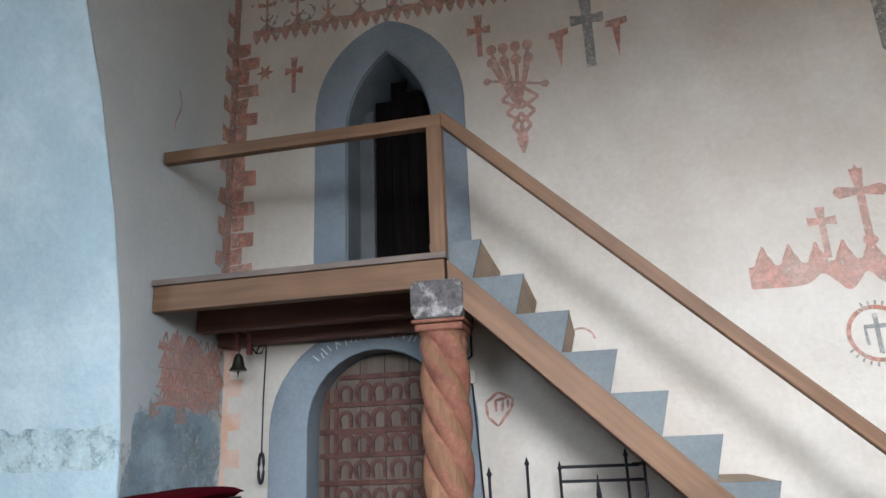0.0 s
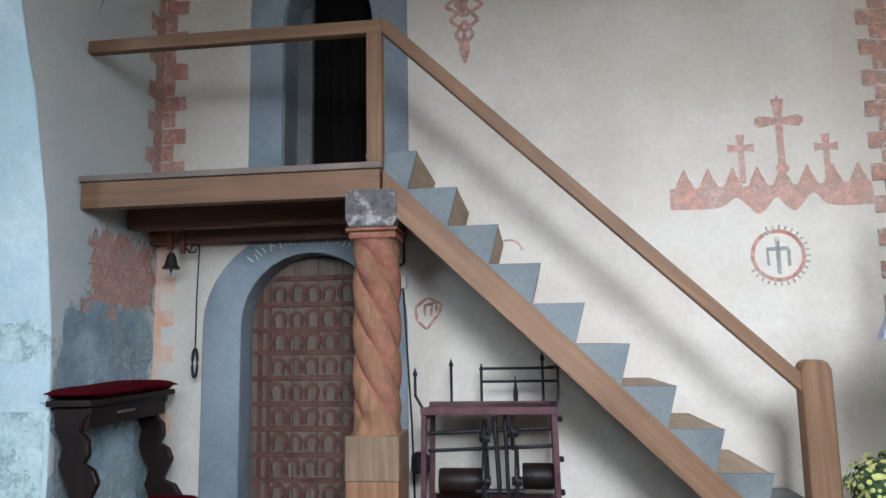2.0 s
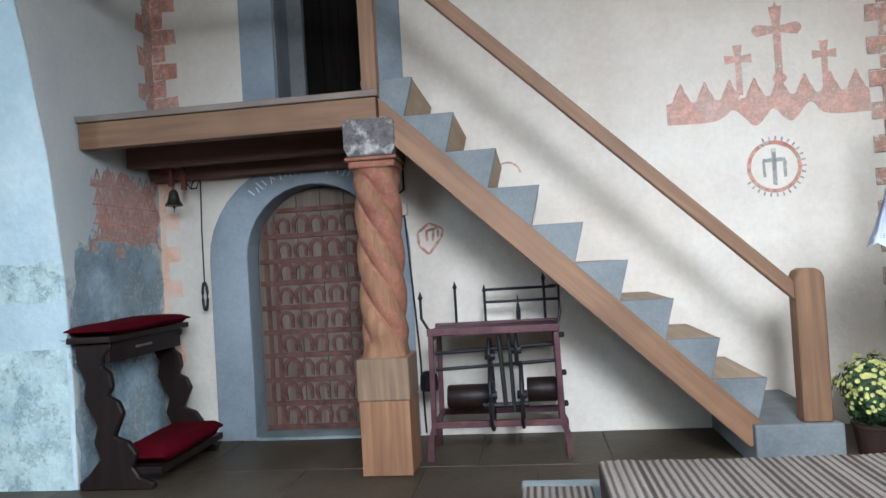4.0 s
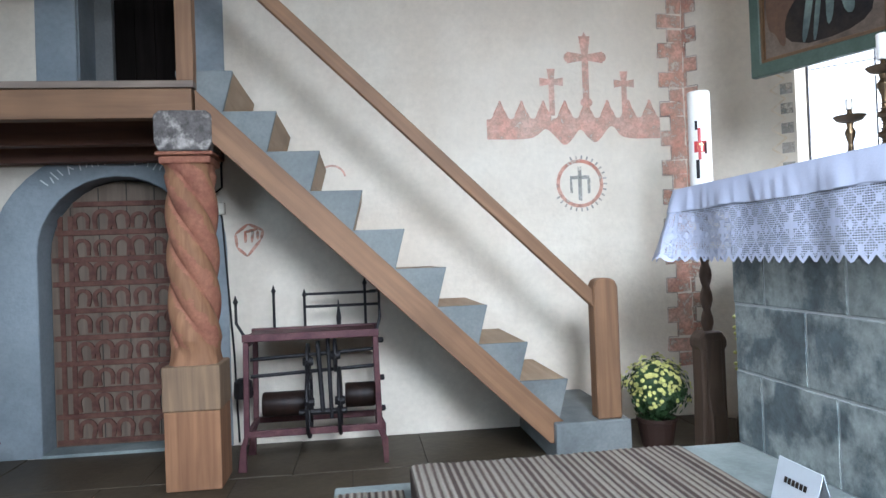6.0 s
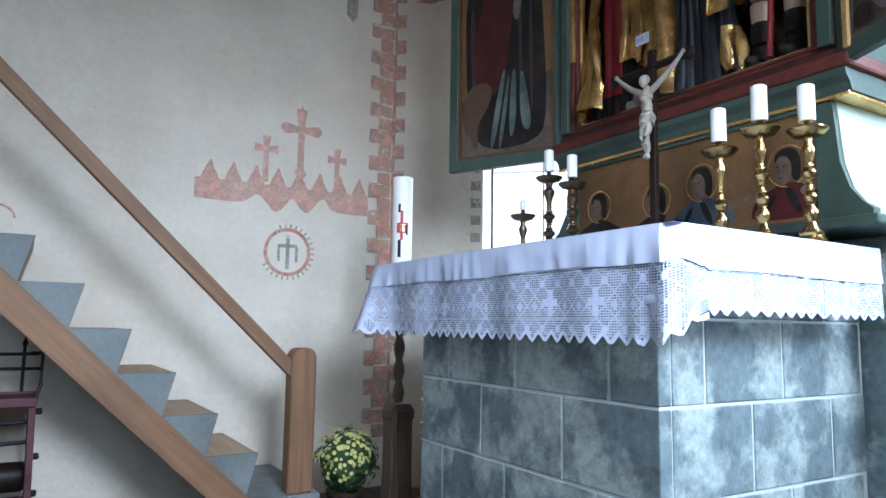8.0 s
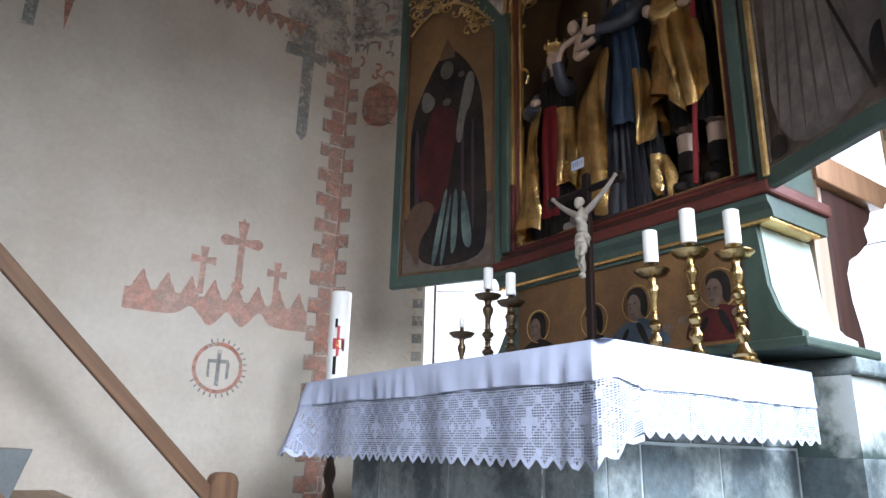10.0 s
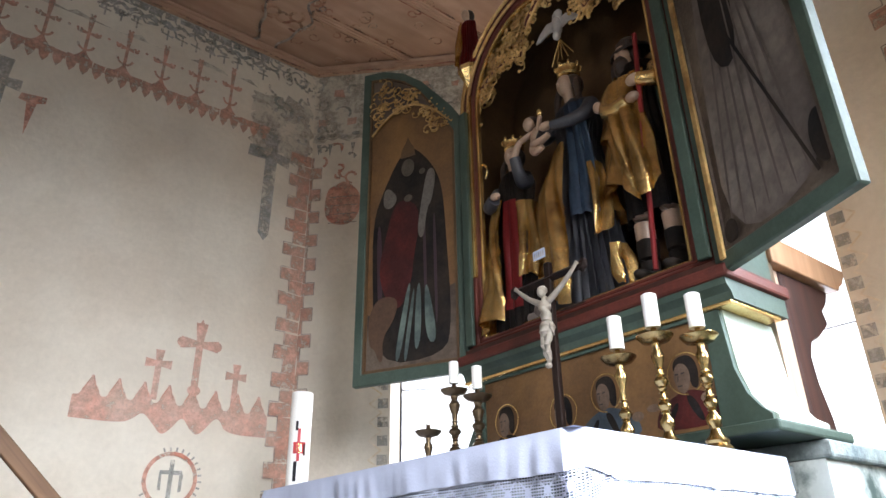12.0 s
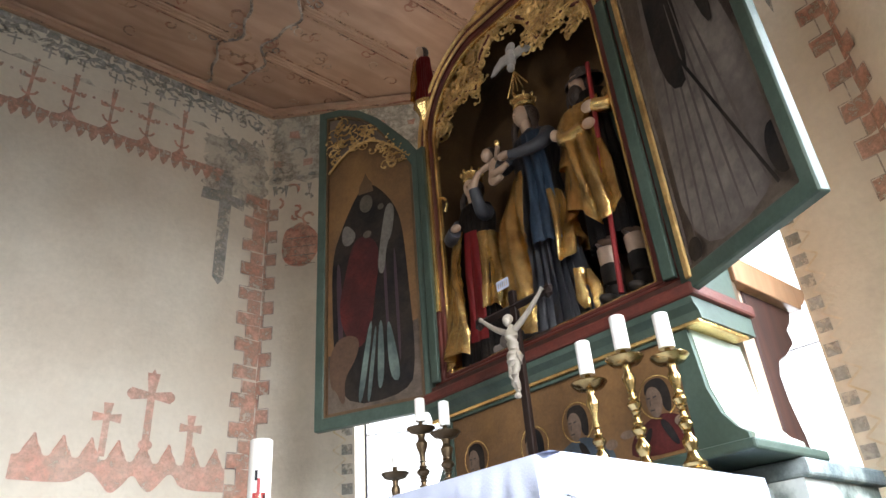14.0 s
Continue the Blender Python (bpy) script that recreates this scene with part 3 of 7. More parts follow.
paint("painted_outline", [line(1.20 + 0.155 * k, 2.16, 1.24 + 0.155 * k, 2.24, 0.004) for k in range(8)] + [line(1.25 + 0.155 * k, 2.25, 1.28 + 0.155 * k, 2.16, 0.004) for k in range(8)], M_red, wall_north, NM, 0.008)
# the consecration circle
paint("painted_circle", ring(1.80, 1.67, 0.145, 0.170), M_red, wall_north, NM, label="red painted circle with a cross")
paint("painted_circle", [line(1.80 + 0.172 * math.cos(a), 1.67 + 0.172 * math.sin(a), 1.80 + 0.198 * math.cos(a), 1.67 + 0.198 * math.sin(a), 0.006) for a in np.linspace(-2.6, 1.9, 22)], M_greypaint, wall_north, NM)
paint("painted_cross", [rect(1.785, 1.815, 1.55, 1.79), rect(1.73, 1.87, 1.70, 1.725), rect(1.725, 1.745, 1.60, 1.70), rect(1.855, 1.875, 1.60, 1.70)], M_greypaint, wall_north, NM)
paint("painted_shield", [line(*a, 0.010) for a in ((-0.555, 1.30, -0.565, 1.39), (-0.565, 1.39, -0.48, 1.455), (-0.48, 1.455, -0.385, 1.41), (-0.385, 1.41, -0.40, 1.35), (-0.40, 1.35, -0.49, 1.24), (-0.49, 1.24, -0.555, 1.30), (-0.50, 1.33, -0.50, 1.40), (-0.46, 1.33, -0.45, 1.42), (-0.42, 1.35, -0.42, 1.41), (-0.51, 1.40, -0.42, 1.42))], M_red, wall_north, NM, label="small red painted shield")
paint("painted_arc", [line(0.08 + 0.09 * math.cos(a), 1.74 + 0.09 * math.sin(a), 0.08 + 0.09 * math.cos(a + 0.3), 1.74 + 0.09 * math.sin(a + 0.3), 0.007) for a in np.arange(0.2, 2.6, 0.3)], M_redpale, wall_north, NM)
# crosses and nails high on the wall
paint("painted_nail", [[(0.06, 4.02), (0.20, 4.05), (0.20, 4.00), (0.16, 3.98), (0.13, 3.73), (0.09, 3.97), (0.05, 3.97)]], M_red, wall_north, NM)
paint("painted_nail", [[(0.47, 4.05), (0.62, 4.07), (0.62, 4.02), (0.57, 4.00), (0.54, 3.74), (0.51, 3.99), (0.46, 4.00)]], M_red, wall_north, NM)
paint("painted_cross", [latin(0.34, 3.70, 0.12, 0.58, 0.035, 0.01, 0.68)], M_greypaint, wall_north, NM, label="faded grey painted cross")
paint("painted_cross", [[(2.19, 3.52), (2.24, 3.46), (2.28, 3.52), (2.29, 4.18), (2.40, 4.15), (2.40, 4.26), (2.29, 4.27), (2.28, 4.50), (2.18, 4.50), (2.18, 4.28), (2.05, 4.28), (2.04, 4.17), (2.19, 4.18)]], M_greypaint, wall_north, NM, label="large grey painted cross")
paint("painted_cross", [latin(-1.96, 3.86, 0.075, 0.32, 0.018, 0.016, 0.62), latin(-0.46, 3.92, 0.09, 0.36, 0.02, 0.016, 0.62)], M_red, wall_north, NM, label="small red painted cross")
paint("painted_star", [[(-2.21 + (0.08 if k % 2 else 0.035) * math.sin(k * math.pi / 6), 4.08 + (0.08 if k % 2 else 0.035) * math.cos(k * math.pi / 6)) for k in range(12)]], M_red, wall_north, NM, label="small red painted star")
rn = random.Random(3)
flo = []
for k in range(8):
    u, z = -0.22 + 0.09 * (k % 4 - 1.5), 3.70 + 0.11 * (k // 4)
    flo += [line(-0.2, 3.45, u - 0.02, z + 0.12, 0.014), disc(u - 0.02, z + 0.15, 0.04, 0.045)]
for k in range(4):
    z = 3.2 + 0.11 * k
    w = 0.03 + 0.035 * k
    flo += [line(-0.19 - w, z, -0.19, z + 0.11, 0.014), line(-0.19 + w, z, -0.19, z + 0.11, 0.014), line(-0.19 - w, z, -0.19, z - 0.08, 0.014), line(-0.19 + w, z, -0.19, z - 0.08, 0.014)]
flo += [line(-0.19, 3.10, -0.19, 3.35, 0.012), disc(-0.42, 3.70, 0.03, 0.03), disc(0.0, 3.62, 0.03, 0.03), line(-0.4, 3.70, 0.0, 3.62, 0.011)]
paint("painted_flower", flo, M_redpale, wall_north, NM, label="faded red painted flower branch")
# the red battlement frieze below the ceiling
def frieze(parent, m, u0, u1, z0, seed):
    rn = random.Random(seed)
    lo, hi, dark = [], [], []
    n = max(1, int((u1 - u0) / 0.085))
    for i in range(n):
        u = u0 + (u1 - u0) * i / n
        lo.append([(u, z0), (u + 0.07, z0), (u + 0.062, z0 - 0.04), (u + 0.036, z0 - 0.085), (u + 0.01, z0 - 0.04)])
        lo.append(rect(u, u + 0.085, z0 - 0.002, z0 + 0.055, 0.006))
    for i in range(int((u1 - u0) / 0.27)):
        u, h = u0 + 0.12 + 0.27 * i, 0.36 + 0.06 * rn.random()
        zc = z0 + 0.05 + h * 0.62
        hi.append(latin(u, z0 + 0.05, 0.045 + 0.015 * (i % 2), h, 0.011, 0.010, 0.62))
        for du, dz in ((-0.065, 0.0), (0.065, 0.0), (0.0, h * 0.40)):
            hi += [disc(u + du, zc + dz, 0.017, 0.017, 8), disc(u + du - 0.012, zc + dz + 0.018, 0.010, 0.012, 7), disc(u + du + 0.012, zc + dz + 0.018, 0.010, 0.012, 7)]
        for a in np.arange(0.2, 3.0, 0.35):
            hi.append(line(u + 0.055 * math.cos(a), z0 + 0.19 - 0.06 * math.sin(a), u + 0.055 * math.cos(a + 0.35), z0 + 0.19 - 0.06 * math.sin(a + 0.35), 0.009))
        hi += [disc(u - 0.135, z0 + 0.30, 0.012, 0.012, 7), [(u - 0.065, z0 + 0.05), (u + 0.065, z0 + 0.05), (u + 0.03, z0 + 0.085), (u, z0 + 0.14), (u - 0.03, z0 + 0.085)]]
    for i in range(int((u1 - u0) / 0.115)):
        u = u0 + 0.115 * i
        for q in range(4):
            dark.append(line(u + 0.029 * q, z0 + 0.655 + 0.022 * math.sin(q * 1.57), u + 0.029 * (q + 1), z0 + 0.655 + 0.022 * math.sin((q + 1) * 1.57), 0.016))
        dark += [rect(u, u + 0.1, z0 + 0.70, z0 + 0.76, 0.014)]
        if rn.random() < 0.75:
            dark += [line(u, z0 + 0.56, u + 0.09, z0 + 0.56 + rn.uniform(-0.02, 0.02), 0.008), line(u + 0.05, z0 + 0.50, u + 0.05, z0 + 0.60, 0.007)]
        if rn.random() < 0.6:
            dark.append(disc(u + 0.04, z0 + 0.60, 0.035, 0.014))
    paint("painted_frieze", lo, M_redfade, parent, m, label="faded red battlement frieze")
    paint("painted_frieze", hi, M_redfade, parent, m, 0.006)
    paint("painted_frieze", dark, M_greypaint, parent, m, 0.006)
frieze(wall_north, NM, XW + 0.12, 2.2, 4.43, 4)
# Upper wall darkened in colour: weak light there plus dirt; also tints scroll remains.
M_dimplaster = mat("dim and dirty upper plaster", (0.36, 0.34, 0.28), 0.92, var=0.2, scale=5, second=(0.52, 0.48, 0.40), amount=0.5, fine=35, edge=0.18, worn=(0.36, 0.56))
paint("stained_band", [ragged(XW + 0.03, 2.58, 4.86, 5.24, 0.03, 61, 60)], M_dimplaster, wall_north, NM, 0.002, "plaster below the ceiling darkened for weak light and dirt")
paint("stained_band", [ragged(0.02, LNE - 0.02, 4.50, 5.24, 0.03, 62, 40)], M_dimplaster, wall_ne, ne_m, 0.002, "plaster below the ceiling darkened for weak light and dirt")
paint("stained_band", [ragged(2.05, 2.58, 4.25, 4.84, 0.05, 63, 20)], M_dimplaster, wall_north, NM, 0.002)
rn = random.Random(8)
remains = [ragged(2.10 + 0.15 * i, 2.24 + 0.15 * i, 4.42 + rn.uniform(0, 0.15), 4.56 + rn.uniform(0, 0.2), 0.025, i, 5) for i in range(3)]
paint("painted_scroll", remains, M_dimplaster, wall_north, NM, 0.005)
for mm, parent, L, sd in ((ne_m, wall_ne, LNE, 21), (e_m, wall_e, 2.3, 22), (se_m, wall_se, LNE, 23)):
    rn = random.Random(sd)
    bits = []
    for i in range(int(L / 0.1)):
        u = 0.03 + 0.1 * i
        bits += [disc(u + 0.05, 4.55 + rn.uniform(-0.02, 0.02), 0.035, 0.022), [(u + 0.01, 4.47), (u + 0.05, 4.47), (u + 0.03, 4.30 + rn.uniform(0, 0.08))]]
    paint("painted_scroll", bits, M_greypaint, parent, mm, label="worn grey painted scroll frieze")
    paint("painted_scroll", [rect(0.05 + 0.13 * i, 0.12 + 0.13 * i, 4.66 + 0.30 * (i % 2), 4.74 + 0.30 * (i % 2), 0.02) for i in range(int(L / 0.13))], M_redpale, parent, mm)
paint("painted_shield", [[(0.14, 3.72), (0.34, 3.66), (0.44, 3.78), (0.45, 3.93), (0.40, 4.02), (0.30, 4.10), (0.24, 4.06), (0.15, 4.02)]], M_red, wall_ne, ne_m, label="faded red painted shield")
paint("painted_outline", [line(0.18, 3.7 + 0.08 * k, 0.42, 3.7 + 0.08 * k, 0.004) for k in range(4)], M_greypaint, wall_ne, ne_m, 0.006)
def wall_curls(parent, m, u0, u1, z0, z1, count, size, seed, material, w=0.008):
    """Broken remains of painted scrollwork."""
    rn = random.Random(seed)
    loops = []
    for _ in range(count):
        u, z, a, q = rn.uniform(u0, u1), rn.uniform(z0, z1), rn.uniform(0, 6.28), size * rn.uniform(0.6, 1.2)
        bend = rn.choice((-1, 1)) * rn.uniform(0.4, 0.75)
        for _k in range(rn.randrange(4, 9)):
            v, y = u + q * math.cos(a), z + q * math.sin(a)
            if u0 < v < u1 and z0 < y < z1:
                loops.append(line(u, z, v, y, w * rn.uniform(0.6, 1.4)))
            u, z, a, q = v, y, a + bend, q * 0.93
    paint("painted_scroll", loops, material, parent, m, 0.007)
wall_curls(wall_north, NM, 2.15, 2.56, 4.20, 5.15, 24, 0.035, 71, M_greypaint, 0.011)
wall_curls(wall_north, NM, -2.2, 2.56, 4.98, 5.2, 150, 0.035, 72, M_greypaint)
wall_curls(wall_ne, ne_m, 0.03, LNE - 0.1, 4.30, 5.18, 75, 0.035, 73, M_greypaint, 0.010)
wall_curls(wall_ne, ne_m, 0.03, 0.7, 4.0, 4.5, 14, 0.03, 74, M_red, 0.010)
wall_curls(wall_north, NM, -2.3, 0.0, 4.45, 5.1, 60, 0.04, 75, M_greypaint, 0.010)
wall_curls(wall_e, e_m, 0.05, 2.25, 4.5, 5.15, 90, 0.04, 76, M_greypaint, 0.010)
# painted corner blocks, both sides of each corner
def corner_blocks(pa, ma, ua, pb, mb, ub, z0, z1, step, seed, shift=0.0):
    rn = random.Random(seed)
    a, b, edge = [], [], []
    for k in range(int((z1 - z0) / step)):
        z = z0 + k * step
        wa, wb = (0.13 + shift, 0.055 - shift / 2) if k % 2 else (0.055 + shift, 0.13 - shift / 2)
        if k % 2 or shift or rn.random() < 0.25:
            a.append(rect(ua - wa, ua - 0.004, z, z + step * 0.96, 0.010))
        b.append(rect(ub + 0.004, ub + wb, z, z + step * 0.96, 0.006))
        for lst, u in ((a, ua - wa), (b, ub + wb)):
            edge.append((lst is a, line(u, z, u, z + step, 0.004)))
        edge.append((True, line(ua - 0.13 - shift, z, ua - 0.055 - shift, z, 0.004)))
        edge.append((False, line(ub + 0.055 - shift / 2, z, ub + 0.13 - shift / 2, z, 0.004)))
    paint("painted_block", a, M_redfade, pa, ma, label="red painted corner blocks")
    paint("painted_block", b, M_redfade, pb, mb, label="red painted corner blocks")
    paint("painted_outline", [e for f, e in edge if f], M_blackline, pa, ma, 0.006)
    paint("painted_outline", [e for f, e in edge if not f], M_blackline, pb, mb, 0.006)
corner_blocks(wall_north, NM, NE0[0], wall_ne, ne_m, 0.0, 0.35, 4.42, 0.105, 1, 0.06)
corner_blocks(wall_e, e_m, 2.3, wall_se, se_m, 0.0, 0.5, 4.6, 0.125, 2)
corner_blocks(wall_ne, ne_m, LNE, wall_e, e_m, 0.0, 0.5, 4.6, 0.105, 3)
# zigzag borders beside the windows
def zigzag(parent, m, u, out, z0, z1):
    loops, fill = [], []
    for k in range(int((z1 - z0) / 0.13)):
        z = z0 + 0.13 * k
        loops += [line(u, z, u + out * 0.09, z + 0.065, 0.006), line(u + out * 0.09, z + 0.065, u, z + 0.13, 0.006)]
        fill.append([(u - out * 0.045, z + 0.03), (u + out * 0.03, z + 0.03), (u + out * 0.03, z + 0.1), (u - out * 0.045, z + 0.1)])
    paint("painted_zigzag", loops, M_ochre, parent, m, 0.006, "ochre and grey painted zigzag border")
    paint("painted_zigzag", fill, M_greypaint, parent, m)
zigzag(wall_ne, ne_m, LNE / 2 - 0.47, -1, 1.5, 4.0)
zigzag(wall_ne, ne_m, LNE / 2 + 0.47, 1, 1.5, 4.0)
zigzag(wall_e, e_m, 1.15 + 0.56, 1, 1.5, 4.0)
zigzag(wall_e, e_m, 1.15 - 0.56, -1, 1.5, 4.0)
# west corner: red blocks on the north wall, strip and patterns on the west wall
paint("painted_block", [rect(XW + 0.005, XW + (0.19 if k % 2 else 0.10), 2.25 + 0.125 * k, 2.37 + 0.125 * k, 0.01) for k in range(17)], M_red, wall_north, NM, label="red painted corner blocks")
paint("painted_block", [rect(XW + 0.005, XW + (0.15 if k % 2 else 0.05), 0.45 + 0.12 * k, 0.57 + 0.12 * k, 0.008) for k in range(12)], mat("faded orange paint", (0.62, 0.30, 0.16), 0.9, var=0.12, scale=9, second=(0.66, 0.48, 0.36), amount=0.4), wall_north, NM, label="orange painted corner blocks")
paint("painted_strip", [rect(0.004, 0.11, 1.95 + 0.125 * k, 2.085 + 0.125 * k, 0.008) for k in range(24)] + [rect(0.10, 0.20, 2.2 + 0.25 * k, 2.32 + 0.25 * k, 0.015) for k in range(10)], M_redfade, wall_w, w_m, label="faded red painted strip")
paint("painted_patch", [ragged(0.03, 0.76, 1.40, 1.86, 0.07, 32, 10)], M_redpale, wall_w, w_m, label="worn red painted pattern")
zz = []
for row, z in enumerate((1.46, 1.56, 1.68, 1.80)):
    for k in range(9):
        u = 0.06 + 0.078 * k
        zz += [line(u, z, u + 0.035, z + 0.09, 0.007), line(u + 0.035, z + 0.09, u + 0.075, z, 0.007)]
    zz.append(line(0.05, z - 0.012, 0.78, z - 0.012, 0.007))
paint("painted_pattern", zz, M_red, wall_w, w_m, 0.006)
paint("painted_patch", [ragged(0.02, 1.04, 0.70, 1.50, 0.12, 33, 10)], M_greyfresco, wall_w, w_m, 0.005, "worn grey blue fresco remains")
M_paledado = mat("pale flaking dado", (0.47, 0.56, 0.57), 0.9, var=0.2, scale=4, second=(0.24, 0.32, 0.35), amount=0.40, fine=40, worn=(0.33, 0.55))
paint("painted_patch", [ragged(0.02, 1.0, 0.03, 1.40, 0.05, 34)], M_paledado, wall_w, w_m, 0.003)
paint("painted_outline", [line(0.76 - 0.03 * math.sin(k), 3.55 - 0.06 * k, 0.76 - 0.03 * math.sin(k + 1), 3.49 - 0.06 * k, 0.006) for k in range(5)], M_redpale, wall_w, w_m)
def reveal_sheet(z0, z1, x0, x1, lift, seed):
    bm = bmesh.new()
    rows = []
    rn = random.Random(seed)
    for z in np.linspace(z0, z1, 8):
        rows.append([bm.verts.new((x0 + (x1 - x0) * k / 16, arch_edge(z) - lift, z + (rn.uniform(-0.02, 0.02) if z == z1 else 0))) for k in range(17)])
    for a, b in zip(rows, rows[1:]):
        for k in range(16):
            bm.faces.new((a[k], a[k + 1], b[k + 1], b[k]))
    return bm
part("arch_reveal", reveal_sheet(0.0, 4.4, XW - 0.815, XW - 0.003, 0.004, 1), M_reveal, wall_w, "blue white limewashed arch reveal")
part("painted_dado", reveal_sheet(0.0, 1.31, XW - 0.81, XW - 0.03, 0.009, 2), M_dado, wall_w, "worn blue green painted dado")

# ---- doorways ----
door_1 = thing("door_1", (DOOR_C, 0.15, 0), "boarded door with rows of rusty red horseshoes", "door", kind="structure")
outer = [(DOOR_C - 0.78, 0.0), *[(DOOR_C + (0.78 if a > 90 else 0.68) * math.cos(radians(a)), 1.29 + 0.70 * math.sin(radians(a))) for a in range(180, -1, -9)], (DOOR_C + 0.68, 0.0)]
part("door_frame", prism(outer, 0.5, NM @ Matrix.Translation((0, -0.012, 0)), [round_arch(DOOR_C, 0.50, 0.0, 1.29)], 0.006), M_blueframe, door_1, "grey blue painted stone surround")
bars = []
rn = random.Random(12)
for a in np.arange(130, 62, -3.4):
    r0, r1 = 0.90 + rn.uniform(-0.02, 0.02), 0.97 + rn.uniform(-0.02, 0.03)
    b = a + rn.uniform(-2.5, 2.5)
    bars.append(line(DOOR_C + 0.72 * r0 * math.cos(radians(a)), 1.29 + 0.65 * r0 * math.sin(radians(a)), DOOR_C + 0.72 * r1 * math.cos(radians(b)), 1.29 + 0.65 * r1 * math.sin(radians(b)), 0.004))
paint("painted_lettering", bars, M_chalk, door_1, NM, 0.016, "illegible chalk lettering")
M_doorwood = wood("grey brown door boards", (0.17, 0.13, 0.096), (0.10, 0.075, 0.056), 0.75, 2, spec=0.2)
M_rust = mat("rusty red iron", (0.072, 0.030, 0.023), 0.75, 0.1, var=0.3, scale=14, second=(0.12, 0.058, 0.042), amount=0.35, spec=0.2)
ya = 0.17
leafm = NM @ Matrix.Translation((0, ya, 0))
full = round_arch(DOOR_C, 0.49, 0.02, 1.29)
part("threshold", box(DOOR_C - 0.50, DOOR_C + 0.50, -0.02, 0.5, -0.01, 0.018, 0.004), M_step, door_1, "worn stone threshold")
part("leaf", prism(full, 0.05, leafm), M_doorwood, door_1)
for k in range(5):
    u = DOOR_C - 0.36 + 0.18 * k
    part("board_joint", box(u - 0.003, u + 0.003, ya - 0.002, ya + 0.004, 0.03, 1.29 + math.sqrt(max(0.0, 0.48 ** 2 - (u - DOOR_C) ** 2))), M_dark, door_1)
for z in (0.03, 0.20, 0.37, 0.55, 0.72, 0.90, 1.08, 1.24, 1.42, 1.61):
    hw = 0.48 if z < 1.29 else math.sqrt(max(0.01, 0.48 ** 2 - (z - 1.27) ** 2))
    part("strap", box(DOOR_C - hw, DOOR_C + hw, ya - 0.012, ya, z, z + 0.035, 0.003), M_rust, door_1)
for u in (-0.44, -0.375):
    part("strap", box(DOOR_C + u, DOOR_C + u + 0.03, ya - 0.009, ya, 0.03, 1.55), M_rust, door_1)
shoe_pts = [(0.046, -0.012), *[(0.054 * math.cos(radians(a)), 0.045 + 0.052 * math.sin(radians(a))) for a in range(0, 181, 20)], (-0.046, -0.012)]
shoe_in = [(-0.026, -0.012), *[(0.029 * math.cos(radians(a)), 0.045 + 0.029 * math.sin(radians(a))) for a in range(180, -1, -20)], (0.026, -0.012)]
shoe = mesh_of("horseshoe", prism(shoe_pts + shoe_in, 0.012), M_rust)
rn = random.Random(11)
for r, z in enumerate((0.085, 0.26, 0.43, 0.605, 0.78, 0.96, 1.13, 1.295, 1.475)):
    for k in range(6):
        u = DOOR_C - 0.29 + 0.125 * k + rn.uniform(-0.012, 0.012)
        if z > 1.3 and abs(u - DOOR_C) > 0.36:
            continue
        ob = new("horseshoe", shoe)
        ob.parent = door_1
        s_ = rn.uniform(1.0, 1.25)
        ob.matrix_basis = WORLD_AT[door_1.name].inverted() @ Matrix.Translation((u, ya - 0.014, z)) @ Matrix.Rotation(rn.uniform(-0.12, 0.12), 4, "Y") @ Matrix.Diagonal((s_, 1, s_, 1))
part("ring_handle", tube([(DOOR_C + 0.27 + 0.04 * math.cos(a), ya - 0.03, 0.86 + 0.04 * math.sin(a)) for a in np.linspace(0, 6.28, 17)], 0.007), M_rust, door_1, "iron ring handle")
door_2 = thing("door_2", (UP_C, 0, 2.17), "dark pointed doorway with grey blue painted surround", "doorway", kind="structure")
part("door_frame", prism(pointed_arch(UP_C, 0.585, 2.18, 3.62, 4.37), 0.02, NM @ Matrix.Translation((0, -0.012, 0)), [pointed_arch(UP_C, 0.335, 2.18, 3.45, 4.10)], 0.004), M_blueframe, door_2, "grey blue painted surround")
part("door_reveal", prism(pointed_arch(UP_C, 0.344, 2.18, 3.45, 4.108), 0.6, NM @ Matrix.Translation((0, 0.01, 0)), [pointed_arch(UP_C, 0.325, 2.19, 3.45, 4.09)]), M_blueframe, door_2)
M_jamb = mat("dusky grey jamb stone", (0.15, 0.155, 0.15), 0.9, var=0.25, scale=6)
# Near-black colour puts the doorway's darkness into the boards.
M_doorshade = wood("near black boards for doorway shade", (0.012, 0.009, 0.008), (0.006, 0.005, 0.004), 1.0, 2, spec=0.05)
part("jamb_board", box(UP_C - 0.325, UP_C - 0.21, 0.28, 0.34, 2.19, 3.75, 0.005), M_jamb, door_2, "grey stone inner jamb")
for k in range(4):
    part("door_board", box(UP_C - 0.21 + 0.134 * k, UP_C - 0.079 + 0.134 * k, 0.34, 0.37, 2.19, 4.05 - 0.16 * abs(k - 1.2), 0.003), M_doorshade, door_2, "wooden door board coloured near black for the doorway's shade")

# ---- staircase, landing, rails ----
def stair_step(k):
    return 1.41 - 0.2275 * (k - 1), 0.46 + 0.2235 * (k - 1)
stair = thing("staircase", (1.3, -0.45, 0), "steep pine staircase with grey painted tread ends", "staircase")
slope = [(-0.60, 2.135), (1.37, 0.225), (1.37, 0.115), (1.28, 0.115), (-0.60, 1.928)]
part("stringer", prism(slope, 0.075, Matrix.Translation((0, -0.885, 0)), bevel=0.004), M_pines, stair)
part("stringer", prism(slope, 0.05, Matrix.Translation((0, -0.06, 0))), M_soffit, stair)
